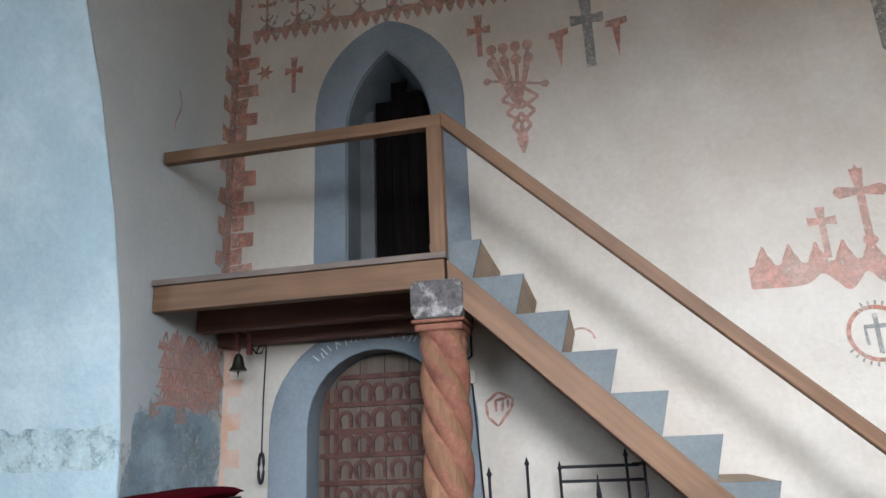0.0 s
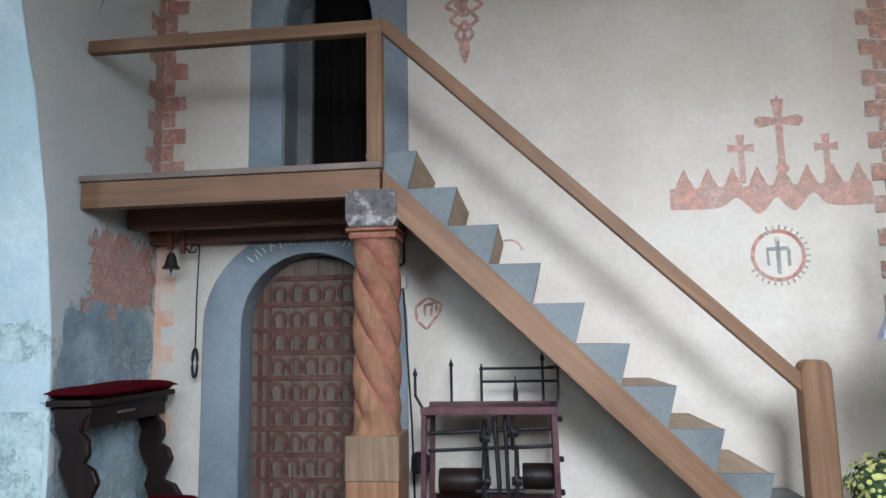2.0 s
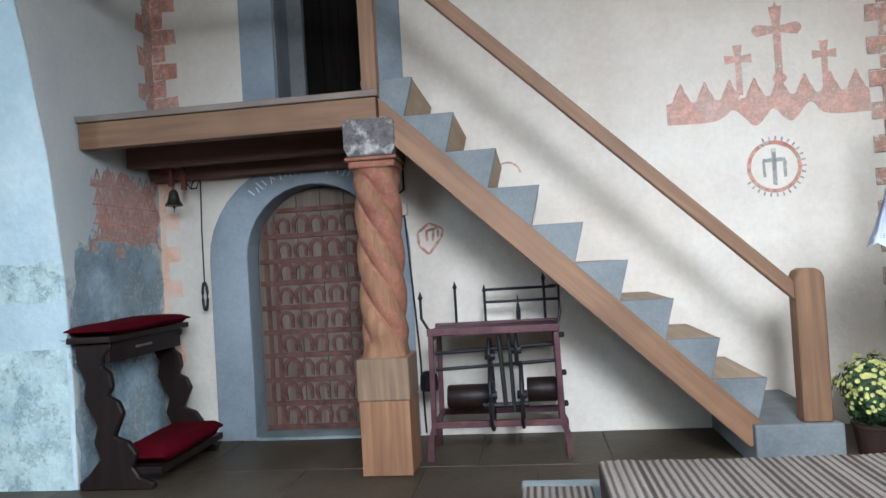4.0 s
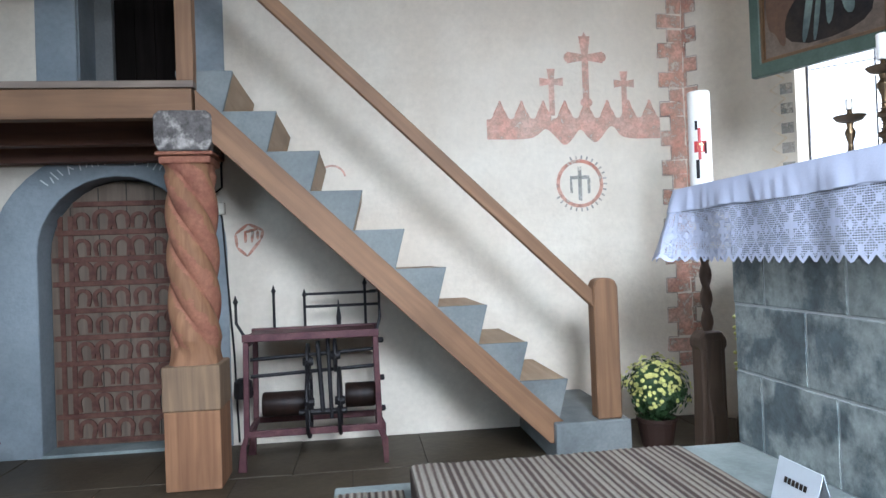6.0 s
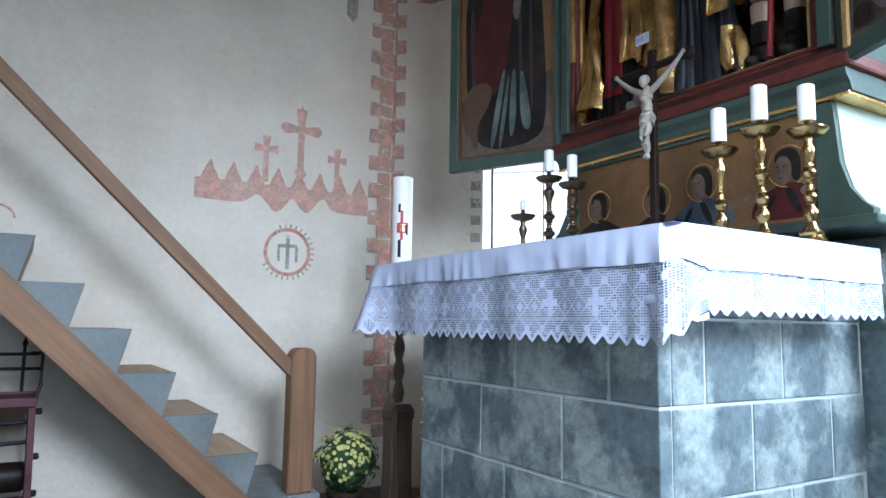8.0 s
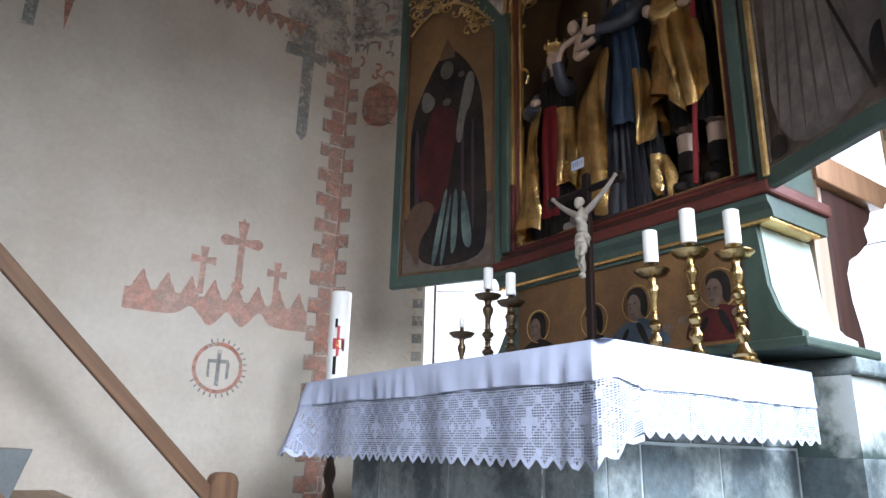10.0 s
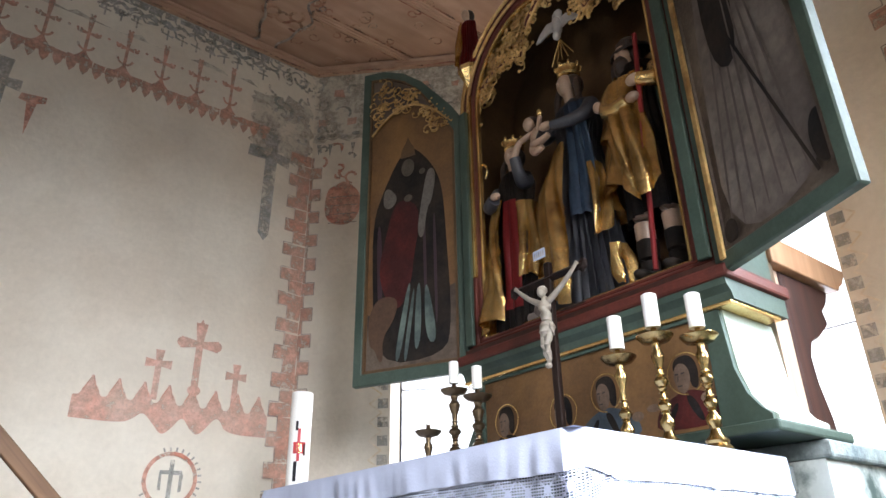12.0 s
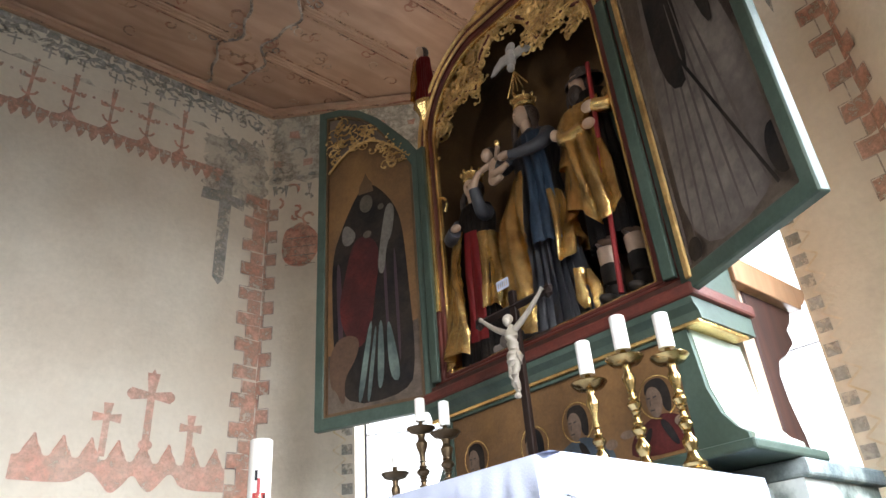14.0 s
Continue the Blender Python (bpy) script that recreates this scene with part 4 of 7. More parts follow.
part("soffit", prism([(-0.6, 1.965), (1.30, 0.135), (1.27, 0.125), (-0.6, 1.932)], 0.745, Matrix.Translation((0, -0.808, 0))), M_soffit, stair, "red brown soffit boards")
for k in range(1, 10):
    x, z = stair_step(k)
    prof = [(x, z), (x - 0.06, z - 0.2235), (x - 0.10, z - 0.2235), (x - 0.29, z - 0.035), (x - 0.29, z)]
    t = part("tread", prism(prof, 0.775, Matrix.Translation((0, -0.795, 0)), bevel=0.004), M_tread, stair)
    part("tread_end", prism([(x + 0.002, z + 0.002), (x - 0.058, z - 0.2235), (x - 0.10, z - 0.2235), (x - 0.30, z - 0.03), (x - 0.30, z + 0.002)], 0.03, Matrix.Translation((0, -0.826, 0)), bevel=0.003), M_treadend, t, "grey painted end board")
block = solid("stair_block", box(1.30, 1.74, -0.93, -0.02, 0.0, 0.235, 0.01), M_treadend, "blue grey stone block at the stair foot", "step")
landing = thing("landing", (-1.5, -0.45, 1.9), "pine landing before the upper doorway", "landing")
part("beam", box(-2.44, -0.615, -0.885, -0.80, 1.982, 2.14, 0.005), M_pine, landing)
part("beam", box(-2.44, -0.62, -0.40, -0.30, 1.93, 2.135, 0.004), M_soffit, landing, "dark red brown beam")
part("beam", box(-2.44, -0.62, -0.12, -0.005, 1.87, 2.135, 0.004), M_soffit, landing, "dark red brown beam")
for k in range(5):
    part("board", box(-2.445, -0.60, -0.905 + 0.181 * k, -0.728 + 0.181 * k, 2.141, 2.178, 0.004), M_board, landing)
rail = thing("handrail", (-0.64, -0.86, 2.18), "square pine handrail with two posts", "handrail")
part("rail", box(-2.44, -0.60, -0.89, -0.83, 2.955, 3.035, 0.006), M_pine, rail)
part("post", box(-0.69, -0.60, -0.895, -0.81, 2.178, 2.955, 0.006), M_pinev, rail)
rs = [(-0.60, 3.062), (-0.60, 2.955), (1.565, 0.865), (1.565, 0.965)]
part("rail", prism(rs, 0.055, Matrix.Translation((0, -0.885, 0)), bevel=0.005), M_pines, rail)
top = [(1.555, 0.236), (1.70, 0.236), (1.70, 0.985), (1.685, 1.022), (1.655, 1.035), (1.60, 1.035), (1.57, 1.022), (1.555, 0.985)]
part("newel", prism(top, 0.11, Matrix.Translation((0, -0.905, 0)), bevel=0.008), M_pinev, rail)

# ---- twisted column ----
CX, CY = -0.665, -0.745
col = thing("twisted_column", (CX, CY, 0), "twisted wooden column with worn red paint", "column")
part("plinth", box(CX - 0.145, CX + 0.145, CY - 0.145, CY + 0.145, 0.0, 0.42, 0.006), M_colwood, col, "bare orange wood plinth")
part("plinth", box(CX - 0.150, CX + 0.150, CY - 0.150, CY + 0.150, 0.421, 0.66, 0.008), M_colbase, col, "split grey brown plinth block")
tw = bmesh.new()
rows, n, nz = [], 96, 230
for i in range(nz + 1):
    f = i / nz
    z = 0.66 + 1.08 * f
    tr = min(1.0, f / 0.12, (1 - f) / 0.05)
    rows.append([])
    for k in range(n):
        a = 2 * math.pi * k / n
        ph = a * 4 + 2 * math.pi * 4.4 * f
        lobe = 0.106 + 0.034 * tr * abs(math.sin(ph / 2)) ** 0.75
        sq = 0.128 / max(abs(math.cos(a)), abs(math.sin(a)))
        r = lobe * tr + min(sq, 0.150) * (1 - tr)
        rows[-1].append(tw.verts.new((CX + r * math.cos(a), CY + r * math.sin(a), z)))
for i in range(nz):
    for k in range(n):
        f = tw.faces.new((rows[i][k], rows[i][(k + 1) % n], rows[i + 1][(k + 1) % n], rows[i + 1][k]))
        q = ((k + 0.5) / n * 4 + 4.4 * (i + 0.5) / nz) % 1.0
        chip = 0.16 * noise.noise(f.calc_center_median() * 16) + 0.10 * noise.noise(f.calc_center_median() * 55)
        bare = 0.56 - 0.26 * (1 - i / nz) ** 2
        f.material_index = 1 if bare + chip < q < 0.90 + chip * 0.4 or i < 20 + 40 * chip else 0
part("shaft", tw, [M_colred, M_colwood], col, smooth=True)
part("necking", join(box(CX - 0.135, CX + 0.135, CY - 0.135, CY + 0.135, 1.74, 1.782, 0.012), box(CX - 0.15, CX + 0.15, CY - 0.15, CY + 0.15, 1.783, 1.804, 0.008)), M_colred, col)
part("capital", prism([(-0.125, 1.805), (0.125, 1.805), (0.148, 1.85), (0.15, 1.995), (0.12, 2.02), (-0.12, 2.02), (-0.15, 1.995), (-0.148, 1.85)], 0.30, Matrix.Translation((CX, CY - 0.155, 0)), bevel=0.006), M_capital, col, "chipped black and white capital")

# ---- altar steps, carpet, altar ----
steps = thing("altar_platform", (1.3, -2.7, 0), "two low blue grey stone steps before the altar", "platform", kind="structure")
part("lower_step", box(0.10, 3.6, -4.25, -1.56, -0.01, 0.18, 0.008), M_step, steps)
part("upper_step", box(0.425, 3.6, -4.15, -1.865, 0.18, 0.345, 0.008), M_step, steps)
stripe = bpy.data.materials.new("striped rag weave")
stripe.use_nodes = True
N, L = stripe.node_tree.nodes, stripe.node_tree.links
co, mp, nz1, rp, nz2, mx, wv1, sm = N.new("ShaderNodeTexCoord"), N.new("ShaderNodeMapping"), N.new("ShaderNodeTexNoise"), N.new("ShaderNodeValToRGB"), N.new("ShaderNodeTexNoise"), N.new("ShaderNodeMix"), N.new("ShaderNodeTexWave"), N.new("ShaderNodeMath")
mp.inputs["Scale"].default_value = (30, 0.4, 0.4)
nz1.inputs["Scale"].default_value, nz1.inputs["Detail"].default_value = 1.0, 1.5
nz2.inputs["Scale"].default_value, nz2.inputs["Detail"].default_value = 150, 4
wv1.wave_type, wv1.bands_direction, wv1.wave_profile = "BANDS", "X", "SIN"
wv1.inputs["Scale"].default_value = 2 * math.pi / 20 / 0.030
wv1.inputs["Distortion"].default_value, wv1.inputs["Detail Scale"].default_value = 0.5, 3.0
sm.operation, sm.inputs[1].default_value = "MULTIPLY_ADD", 0.55
rp.color_ramp.elements[0].position, rp.color_ramp.elements[0].color = 0.30, (0.13, 0.095, 0.078, 1)
rp.color_ramp.elements[1].position, rp.color_ramp.elements[1].color = 0.80, (0.50, 0.45, 0.375, 1)
for p, c in ((0.46, (0.20, 0.145, 0.115, 1)), (0.54, (0.36, 0.30, 0.245, 1)), (0.68, (0.42, 0.37, 0.31, 1))):
    rp.color_ramp.elements.new(p).color = c
half_n = N.new("ShaderNodeMath")
half_n.operation, half_n.inputs[1].default_value = "MULTIPLY", 0.6
L.new(co.outputs["Object"], mp.inputs[0])
L.new(co.outputs["Object"], wv1.inputs["Vector"])
L.new(mp.outputs[0], nz1.inputs["Vector"])
L.new(co.outputs["Object"], nz2.inputs["Vector"])
L.new(nz1.outputs[0], half_n.inputs[0])
L.new(wv1.outputs["Fac"], sm.inputs[0])
L.new(half_n.outputs[0], sm.inputs[2])
L.new(sm.outputs[0], rp.inputs[0])
mx.data_type, mx.blend_type = "RGBA", "MULTIPLY"
mx.inputs[0].default_value = 0.45
L.new(rp.outputs[0], mx.inputs[6])
L.new(nz2.outputs[0], mx.inputs[7])
L.new(mx.outputs[2], N["Principled BSDF"].inputs["Base Color"])
N["Principled BSDF"].inputs["Roughness"].default_value = 0.95
bpn = N.new("ShaderNodeBump")
bpn.inputs["Strength"].default_value, bpn.inputs["Distance"].default_value = 0.5, 0.006
L.new(wv1.outputs["Fac"], bpn.inputs["Height"])
L.new(bpn.outputs[0], N["Principled BSDF"].inputs["Normal"])
def runner(x0, x1, y0, y1, z, drop):
    """A woven runner with ribs, one edge hanging over the step."""
    bm = bmesh.new()
    pts = []
    n = int((x1 - x0) / 0.0125)
    for i in range(n + 1):
        x = x0 + (x1 - x0) * i / n
        pts.append((x, z + 0.010 + 0.004 * (i % 2)))
    pts = [(x0 - 0.012, z - drop), (x0 - 0.016, z - 0.01), (x0 - 0.006, z + 0.008)] + pts
    prev = None
    ys = np.linspace(y0, y1, 16)
    grid = [[bm.verts.new((x, y + 0.004 * math.sin(x * 40), zz + 0.003 * math.sin(3 * y + 5 * x))) for y in ys] for x, zz in pts]
    for a, b in zip(grid, grid[1:]):
        for k in range(len(ys) - 1):
            bm.faces.new((a[k], a[k + 1], b[k + 1], b[k]))
    got = bmesh.ops.solidify(bm, geom=bm.faces[:], thickness=0.006)
    return bm
solid("striped_runner", runner(0.43, 1.55, -4.1, -1.90, 0.347, 0.13), stripe, "striped brown and cream woven runner on the step", "rug")
solid("striped_runner", runner(0.115, 0.40, -4.2, -1.70, 0.182, 0.13), stripe, "striped brown and cream woven runner on the step", "rug")

altar = thing("altar", (2.3, -2.56, 0.345), "block altar of dark grey green stone with pale joints", "altar")
AX, AY0, AY1, AXE = 1.85, -3.25, -1.87, 2.955
part("core", box(AX, AXE, AY0, AY1, 0.346, 1.36), M_mortar, altar, "pale joint mortar")
mensa = part("mensa", box(1.79, 2.955, -3.36, -1.52, 1.36, 1.455, 0.008), M_stone, altar)
courses = [(0.350, 0.655), (0.665, 0.939), (0.949, 1.203), (1.212, 1.357)]
rn = random.Random(6)
for ci, (z0, z1) in enumerate(courses):
    for face, a0, a1 in (("front", AY0, AY1), ("south", AX, AXE), ("north", AX, AXE)):
        u = a0 + (0.0 if ci % 2 else -0.22)
        while u < a1 - 0.02:
            w = rn.uniform(0.38, 0.50)
            u0, u1 = max(u, a0), min(u + w, a1)
            u += w + 0.010
            if u1 - u0 < 0.05:
                continue
            e = 0.004
            if face == "front":
                u0, u1 = (u0 - e if u0 == a0 else u0), (u1 + e if u1 == a1 else u1)
            if face == "front":
                bm = box(AX - e, AX + 0.05, u0, u1, z0, z1, 0.004)
            elif face == "south":
                bm = box(max(u0, AX + 0.055), u1, AY0 - e, AY0 + 0.05, z0, z1, 0.004)
            else:
                bm = box(max(u0, AX + 0.055), u1, AY1 - 0.05, AY1 + e, z0, z1, 0.004)
            part("stone", bm, M_stone, altar)

# ---- altar cloth with lace ----
cloth = thing("altar_cloth", (2.3, -2.45, 1.455), "white linen altar cloth with a crochet lace border", "altar cloth")
CL = [(2.86, -1.475), (1.80, -1.475), (1.755, -1.52), (1.755, -3.35), (1.80, -3.395), (2.84, -3.395)]
seg = []
for p, q in zip(CL, CL[1:]):
    d = Vector((q[0] - p[0], q[1] - p[1]))
    m_ = max(1, int(d.length / 0.01))
    for i in range(m_):
        seg.append((p[0] + d.x * i / m_, p[1] + d.y * i / m_, d.normalized()))
seg.append((CL[-1][0], CL[-1][1], Vector((1, 0))))
arcl = [0.0]
for a, b in zip(seg, seg[1:]):
    arcl.append(arcl[-1] + math.hypot(b[0] - a[0], b[1] - a[1]))
CLEN = arcl[-1]
C1, C2 = 1.06, 1.06 + 0.064 + 1.83
def cloth_at(s, d):
    """A point of the hanging cloth: s along the edge, d below the top."""
    s = min(max(s, 0.0), CLEN - 1e-6)
    i = int(s / CLEN * (len(seg) - 1))
    while i > 0 and arcl[i] > s:
        i -= 1
    while i < len(seg) - 2 and arcl[i + 1] <= s:
        i += 1
    f = (s - arcl[i]) / max(1e-9, arcl[i + 1] - arcl[i])
    x = seg[i][0] + (seg[i + 1][0] - seg[i][0]) * f
    y = seg[i][1] + (seg[i + 1][1] - seg[i][1]) * f
    c1, c2 = math.exp(-((s - C1 - 0.03) / 0.13) ** 2), math.exp(-((s - C2 - 0.03) / 0.11) ** 2)
    out = Vector((0, 1)) if s < C1 else (Vector((-1, 0)) if s < C2 + 0.03 else Vector((0, -1)))
    if C1 - 0.02 < s < C1 + 0.1:
        out = Vector((-0.5, 0.85))
    if C2 - 0.08 < s < C2 + 0.12:
        out = Vector((-0.75, -0.65))
    k = (c1 * 0.42 + c2 * 0.10) * d
    wv = 0.006 * noise.noise(Vector((s * 9, d * 4, 0.3))) * min(1, d * 14) + 0.006 * math.sin(s * 17) * min(1, d * 6) + 0.010 * (c1 + c2) * math.sin(s * 60) * d * 6
    dz = d * (0.74 if s > C2 + 0.14 else (1.0 if s < C2 else 1.0 - 0.26 * (s - C2) / 0.14))
    return Vector((x + out.x * (k + wv), y + out.y * (k + wv), 1.472 - dz))
bm = bmesh.new()
gx, gy = np.linspace(1.755, 2.84, 30), np.linspace(-3.395, -1.475, 44)
g = [[bm.verts.new((x, y, 1.472 + 0.003 * noise.noise(Vector((7 * x, 5 * y, 0))) * min(1, 8 * min(x - 1.755, y + 3.395, -1.475 - y)))) for y in gy] for x in gx]
for a, b in zip(g, g[1:]):
    for k in range(len(gy) - 1):
        bm.faces.new((a[k], a[k + 1], b[k + 1], b[k]))
part("linen_top", bm, M_linen, cloth, "smooth white linen", smooth=True)
bm = bmesh.new()
ss = np.linspace(0, CLEN, 700)
PL = 0.105
def linen_edge(s):
    """How far the plain linen hangs: deeper along the side than in front."""
    f = min(1, max(0, (s - C2 - 0.05) / 0.1))
    return PL * (1 - f) + 0.165 * f + 0.004 * math.sin(s * 7) + 0.004 * noise.noise(Vector((s * 14, 0, 0)))
def over(p, s, d):
    """The linen lies over the lace."""
    o = Vector((0, 1, 0)) if s < C1 + 0.03 else (Vector((-1, 0, 0)) if s < C2 + 0.03 else Vector((0, -1, 0)))
    return p + o * (0.005 * min(1, d * 20) + 0.007 * noise.noise(Vector((s * 22, d * 6, 5))) * min(1, d * 9))
rows = [[bm.verts.new(over(cloth_at(s, q * linen_edge(s)), s, q * linen_edge(s)) - Vector((0, 0, 0.003 if q > 0.02 else 0))) for s in ss] for q in (0.0, 0.04, 0.15, 0.3, 0.5, 0.7, 0.85, 1.0)]
for a, b in zip(rows, rows[1:]):
    for k in range(len(ss) - 1):
        bm.faces.new((a[k], a[k + 1], b[k + 1], b[k]))
part("linen_drop", bm, M_linen, cloth, "white linen", smooth=True)
bm = bmesh.new()
LD0, LD1 = PL - 0.004, 0.345
def scallop(s):
    return LD1 - 0.034 * abs((s / 0.062) % 1 - 0.5) * 2
def ribbon(pts, w):
    prev = None
    for i, (s, d) in enumerate(pts):
        s2, d2 = pts[min(i + 1, len(pts) - 1)]
        s1, d1 = pts[max(i - 1, 0)]
        l = math.hypot(s2 - s1, d2 - d1) or 1
        ns, nd = -(d2 - d1) / l * w, (s2 - s1) / l * w
        cur = (bm.verts.new(cloth_at(s + ns, d + nd)), bm.verts.new(cloth_at(s - ns, d - nd)))
        if prev:
            bm.faces.new((prev[0], cur[0], cur[1], prev[1]))
        prev = cur
def patch(s, d, ws, wd):
    bm.faces.new([bm.verts.new(cloth_at(s + a * ws, d + b * wd)) for a, b in ((-1, -1), (1, -1), (1, 1), (-1, 1))])
line_s = list(np.arange(0, CLEN, 0.03)) + [CLEN]
for d in np.arange(LD0, LD1 - 0.024, 0.0078):
    ribbon([(s, d) for s in line_s], 0.0018)
for s in np.arange(0.0, CLEN, 0.0105):
    ribbon([(s, LD0), (s, (LD0 + LD1) / 2), (s, scallop(s))], 0.0014)
P_ = 0.075
for k in range(-5, int(CLEN / P_) + 5):
    for sg in (1, -1):
        pts = [(k * P_ + sg * q * P_, LD0 + 0.012 + q * 0.075) for q in np.linspace(0, 2.75, 12)]
        pts = [(s, d) for s, d in pts if 0 <= s <= CLEN and d < LD1 - 0.02]
        if len(pts) > 1:
            ribbon(pts, 0.0024)
for k in range(int(CLEN / P_)):
    s = k * P_
    for r, d in enumerate((LD0 + 0.05, LD0 + 0.125, LD0 + 0.20)):
        if k % 3 == 0 and r == 1:
            patch(s, d - 0.012, 0.012, 0.042)
            patch(s, d - 0.012, 0.036, 0.012)
        else:
            patch(s + (P_ / 2 if r % 2 == 0 else 0), d, 0.005, 0.014)
            patch(s + (P_ / 2 if r % 2 == 0 else 0), d, 0.013, 0.005)
fine_s = np.arange(0, CLEN, 0.0094)
ribbon([(s, scallop(s) - 0.003) for s in fine_s], 0.007)
ribbon([(s, LD0 + 0.004) for s in line_s], 0.005)
part("lace_border", bm, M_lace, cloth, "open white crochet lace with crosses")

# ---- winged altarpiece ----
RX, RY0, RY1 = 2.70, -1.88, -3.36
ret = thing("winged_altarpiece", (2.9, -2.62, 1.5), "gilded winged altarpiece with green painted frames", "altarpiece")
rm = facing((RX, RY0), (RX, RY1))
RW, RC = RY0 - RY1, (RY0 - RY1) / 2
M_bronze = mat("dark gilded panel", (0.17, 0.095, 0.036), 0.5, 0.35, var=0.25, scale=4, second=(0.09, 0.05, 0.022), amount=0.4)
M_goldpaint = mat("dull gold painted ground", (0.22, 0.113, 0.036), 0.55, 0.2, var=0.25, scale=5, second=(0.13, 0.066, 0.024), amount=0.38)
M_brownpaint = mat("dark brown painted ground", (0.035, 0.022, 0.016), 0.55, var=0.35, scale=6, second=(0.12, 0.09, 0.065), amount=0.30, spec=0.3)
M_robe_red = mat("dark red painted cloth", (0.085, 0.014, 0.011), 0.6, var=0.35, scale=9, second=(0.04, 0.01, 0.009), amount=0.4, spec=0.2)
M_robe_dark = mat("blackish painted cloth", (0.011, 0.010, 0.010), 0.75, var=0.3, scale=9, second=(0.028, 0.021, 0.016), amount=0.3, spec=0.12)
M_robe_green = mat("grey green painted cloth", (0.14, 0.18, 0.15), 0.55, var=0.25, scale=8, second=(0.035, 0.05, 0.045), amount=0.45)
M_robe_blue = mat("blue painted cloth", (0.055, 0.095, 0.15), 0.5, var=0.25, scale=8, second=(0.03, 0.05, 0.08), amount=0.35)
M_robe_grey = mat("grey brown painted cloth", (0.22, 0.185, 0.155), 0.6, var=0.4, scale=5, second=(0.10, 0.08, 0.068), amount=0.42, fine=22, spec=0.3)
# Green raised towards white: part of the strong side light is in this colour.
M_litgreen = mat("green painted board lightened for side light", (0.34, 0.42, 0.34), 0.5, var=0.15, scale=5, second=(0.42, 0.47, 0.39), amount=0.3)
shr_out = pointed_arch(RC, RC, 2.20, 3.72, 4.36, 14)
def inset(dz, d):
    return pointed_arch(RC, RC - d, 2.20 + dz, 3.72, 4.36 - d * 1.15, 14)
part("shrine_case", prism(shr_out, 0.36, rm @ Matrix.Translation((0, 0.06, 0)), [inset(0.002, 0.02)]), [M_green], ret, "green painted shrine case")
part("shrine_back", prism(shr_out, 0.03, rm @ Matrix.Translation((0, 0.42, 0))), M_bronze, ret, "dark gilded shrine back")
part("shrine_lining", prism(inset(0.003, 0.0205), 0.35, rm @ Matrix.Translation((0, 0.062, 0)), [inset(0.006, 0.034)]), M_bronze, ret, "dark gilded shrine lining")
part("shrine_floor", prism([(0.04, 2.2), (RW - 0.04, 2.2), (RW - 0.04, 2.225), (0.04, 2.225)], 0.36, rm @ Matrix.Translation((0, 0.05, 0))), M_brownwood, ret)
part("shrine_frame", prism(shr_out, 0.06, rm, [inset(0.02, 0.075)], 0.006), M_redframe, ret, "red painted shrine frame")
for d, r in ((0.012, 0.013), (0.066, 0.011)):
    part("frame_rib", tube([tuple(rm @ Vector((u, -0.004, z))) for u, z in inset(0.0, d)[1:-1] if z > 3.6], r, 8), M_gilt, ret, "gilded rib on the arch", smooth=True)
part("frame_moulding", prism(inset(0.021, 0.077), 0.05, rm @ Matrix.Translation((0, 0.008, 0)), [inset(0.04, 0.105)], 0.005), M_redframe, ret, "red painted moulding")
part("frame_moulding", prism(inset(0.041, 0.107), 0.03, rm @ Matrix.Translation((0, 0.018, 0)), [inset(0.05, 0.125)], 0.004), M_gold, ret, "gilded moulding")
for yy in (RY0 - 0.035, RY1 + 0.035):
    part("frame_post", box(RX - 0.03, RX - 0.004, yy - 0.028, yy + 0.028, 2.21, 3.72, 0.006), M_green, ret)
# cusped tracery and gilded foliage in the head of the shrine
def lobed(off):
    pts = [(-1.955, 3.60), (-1.97, 3.72), (-2.05, 3.84), (-2.18, 3.905), (-2.31, 3.905), (-2.40, 3.86), (-2.425, 3.98), (-2.47, 4.08), (-2.55, 4.16), (-2.635, 4.19)]
    pts = pts + [(-5.27 - y, z) for y, z in pts[-2::-1]]
    c = (-2.635, 3.6)
    return [(RX + 0.05, c[0] + (y - c[0]) * off, c[1] + (z - c[1]) * off + 0.01) for y, z in pts]
for off, mt, r in ((1.0, M_gilt, 0.013), (1.055, M_redframe, 0.014), (1.10, M_gilt, 0.012)):
    part("tracery_rib", tube(lobed(off), r, 8), mt, ret, "cusped tracery rib", smooth=True)
def curl(x, y, z, size, rn, flatx=0.25):
    a, pts, s = rn.uniform(0, 6.28), [], size * 0.28
    turn = rn.choice((-1, 1)) * rn.uniform(0.45, 0.8)
    for i in range(8):
        pts.append((x + rn.uniform(-1, 1) * size * flatx * 0.3, y, z))
        y, z = y + s * math.cos(a), z + s * math.sin(a)
        a += turn
        s *= 0.88
    return pts
def foliage(places, size, r, seed):
    """Carved gilded leaf curls with small leaf lobes."""
    rn = random.Random(seed)
    out = []
    for x, y, z in places:
        pts = curl(x, y, z, size * rn.uniform(0.7, 1.3), rn)
        out.append(tube(pts, r, 5, r * 0.45))
        e = pts[-1]
        out.append(blob(e, r * 1.4, r * 2.0, r * 2.0, 1))
        if rn.random() < 0.7:
            q = pts[3]
            out.append(blob((q[0] - r, q[1] + rn.uniform(-r, r) * 2, q[2] + rn.uniform(-r, r) * 2), r, r * 2.4, r * 1.6, 1))
    return join(*out)
rn = random.Random(40)
pl1 = []
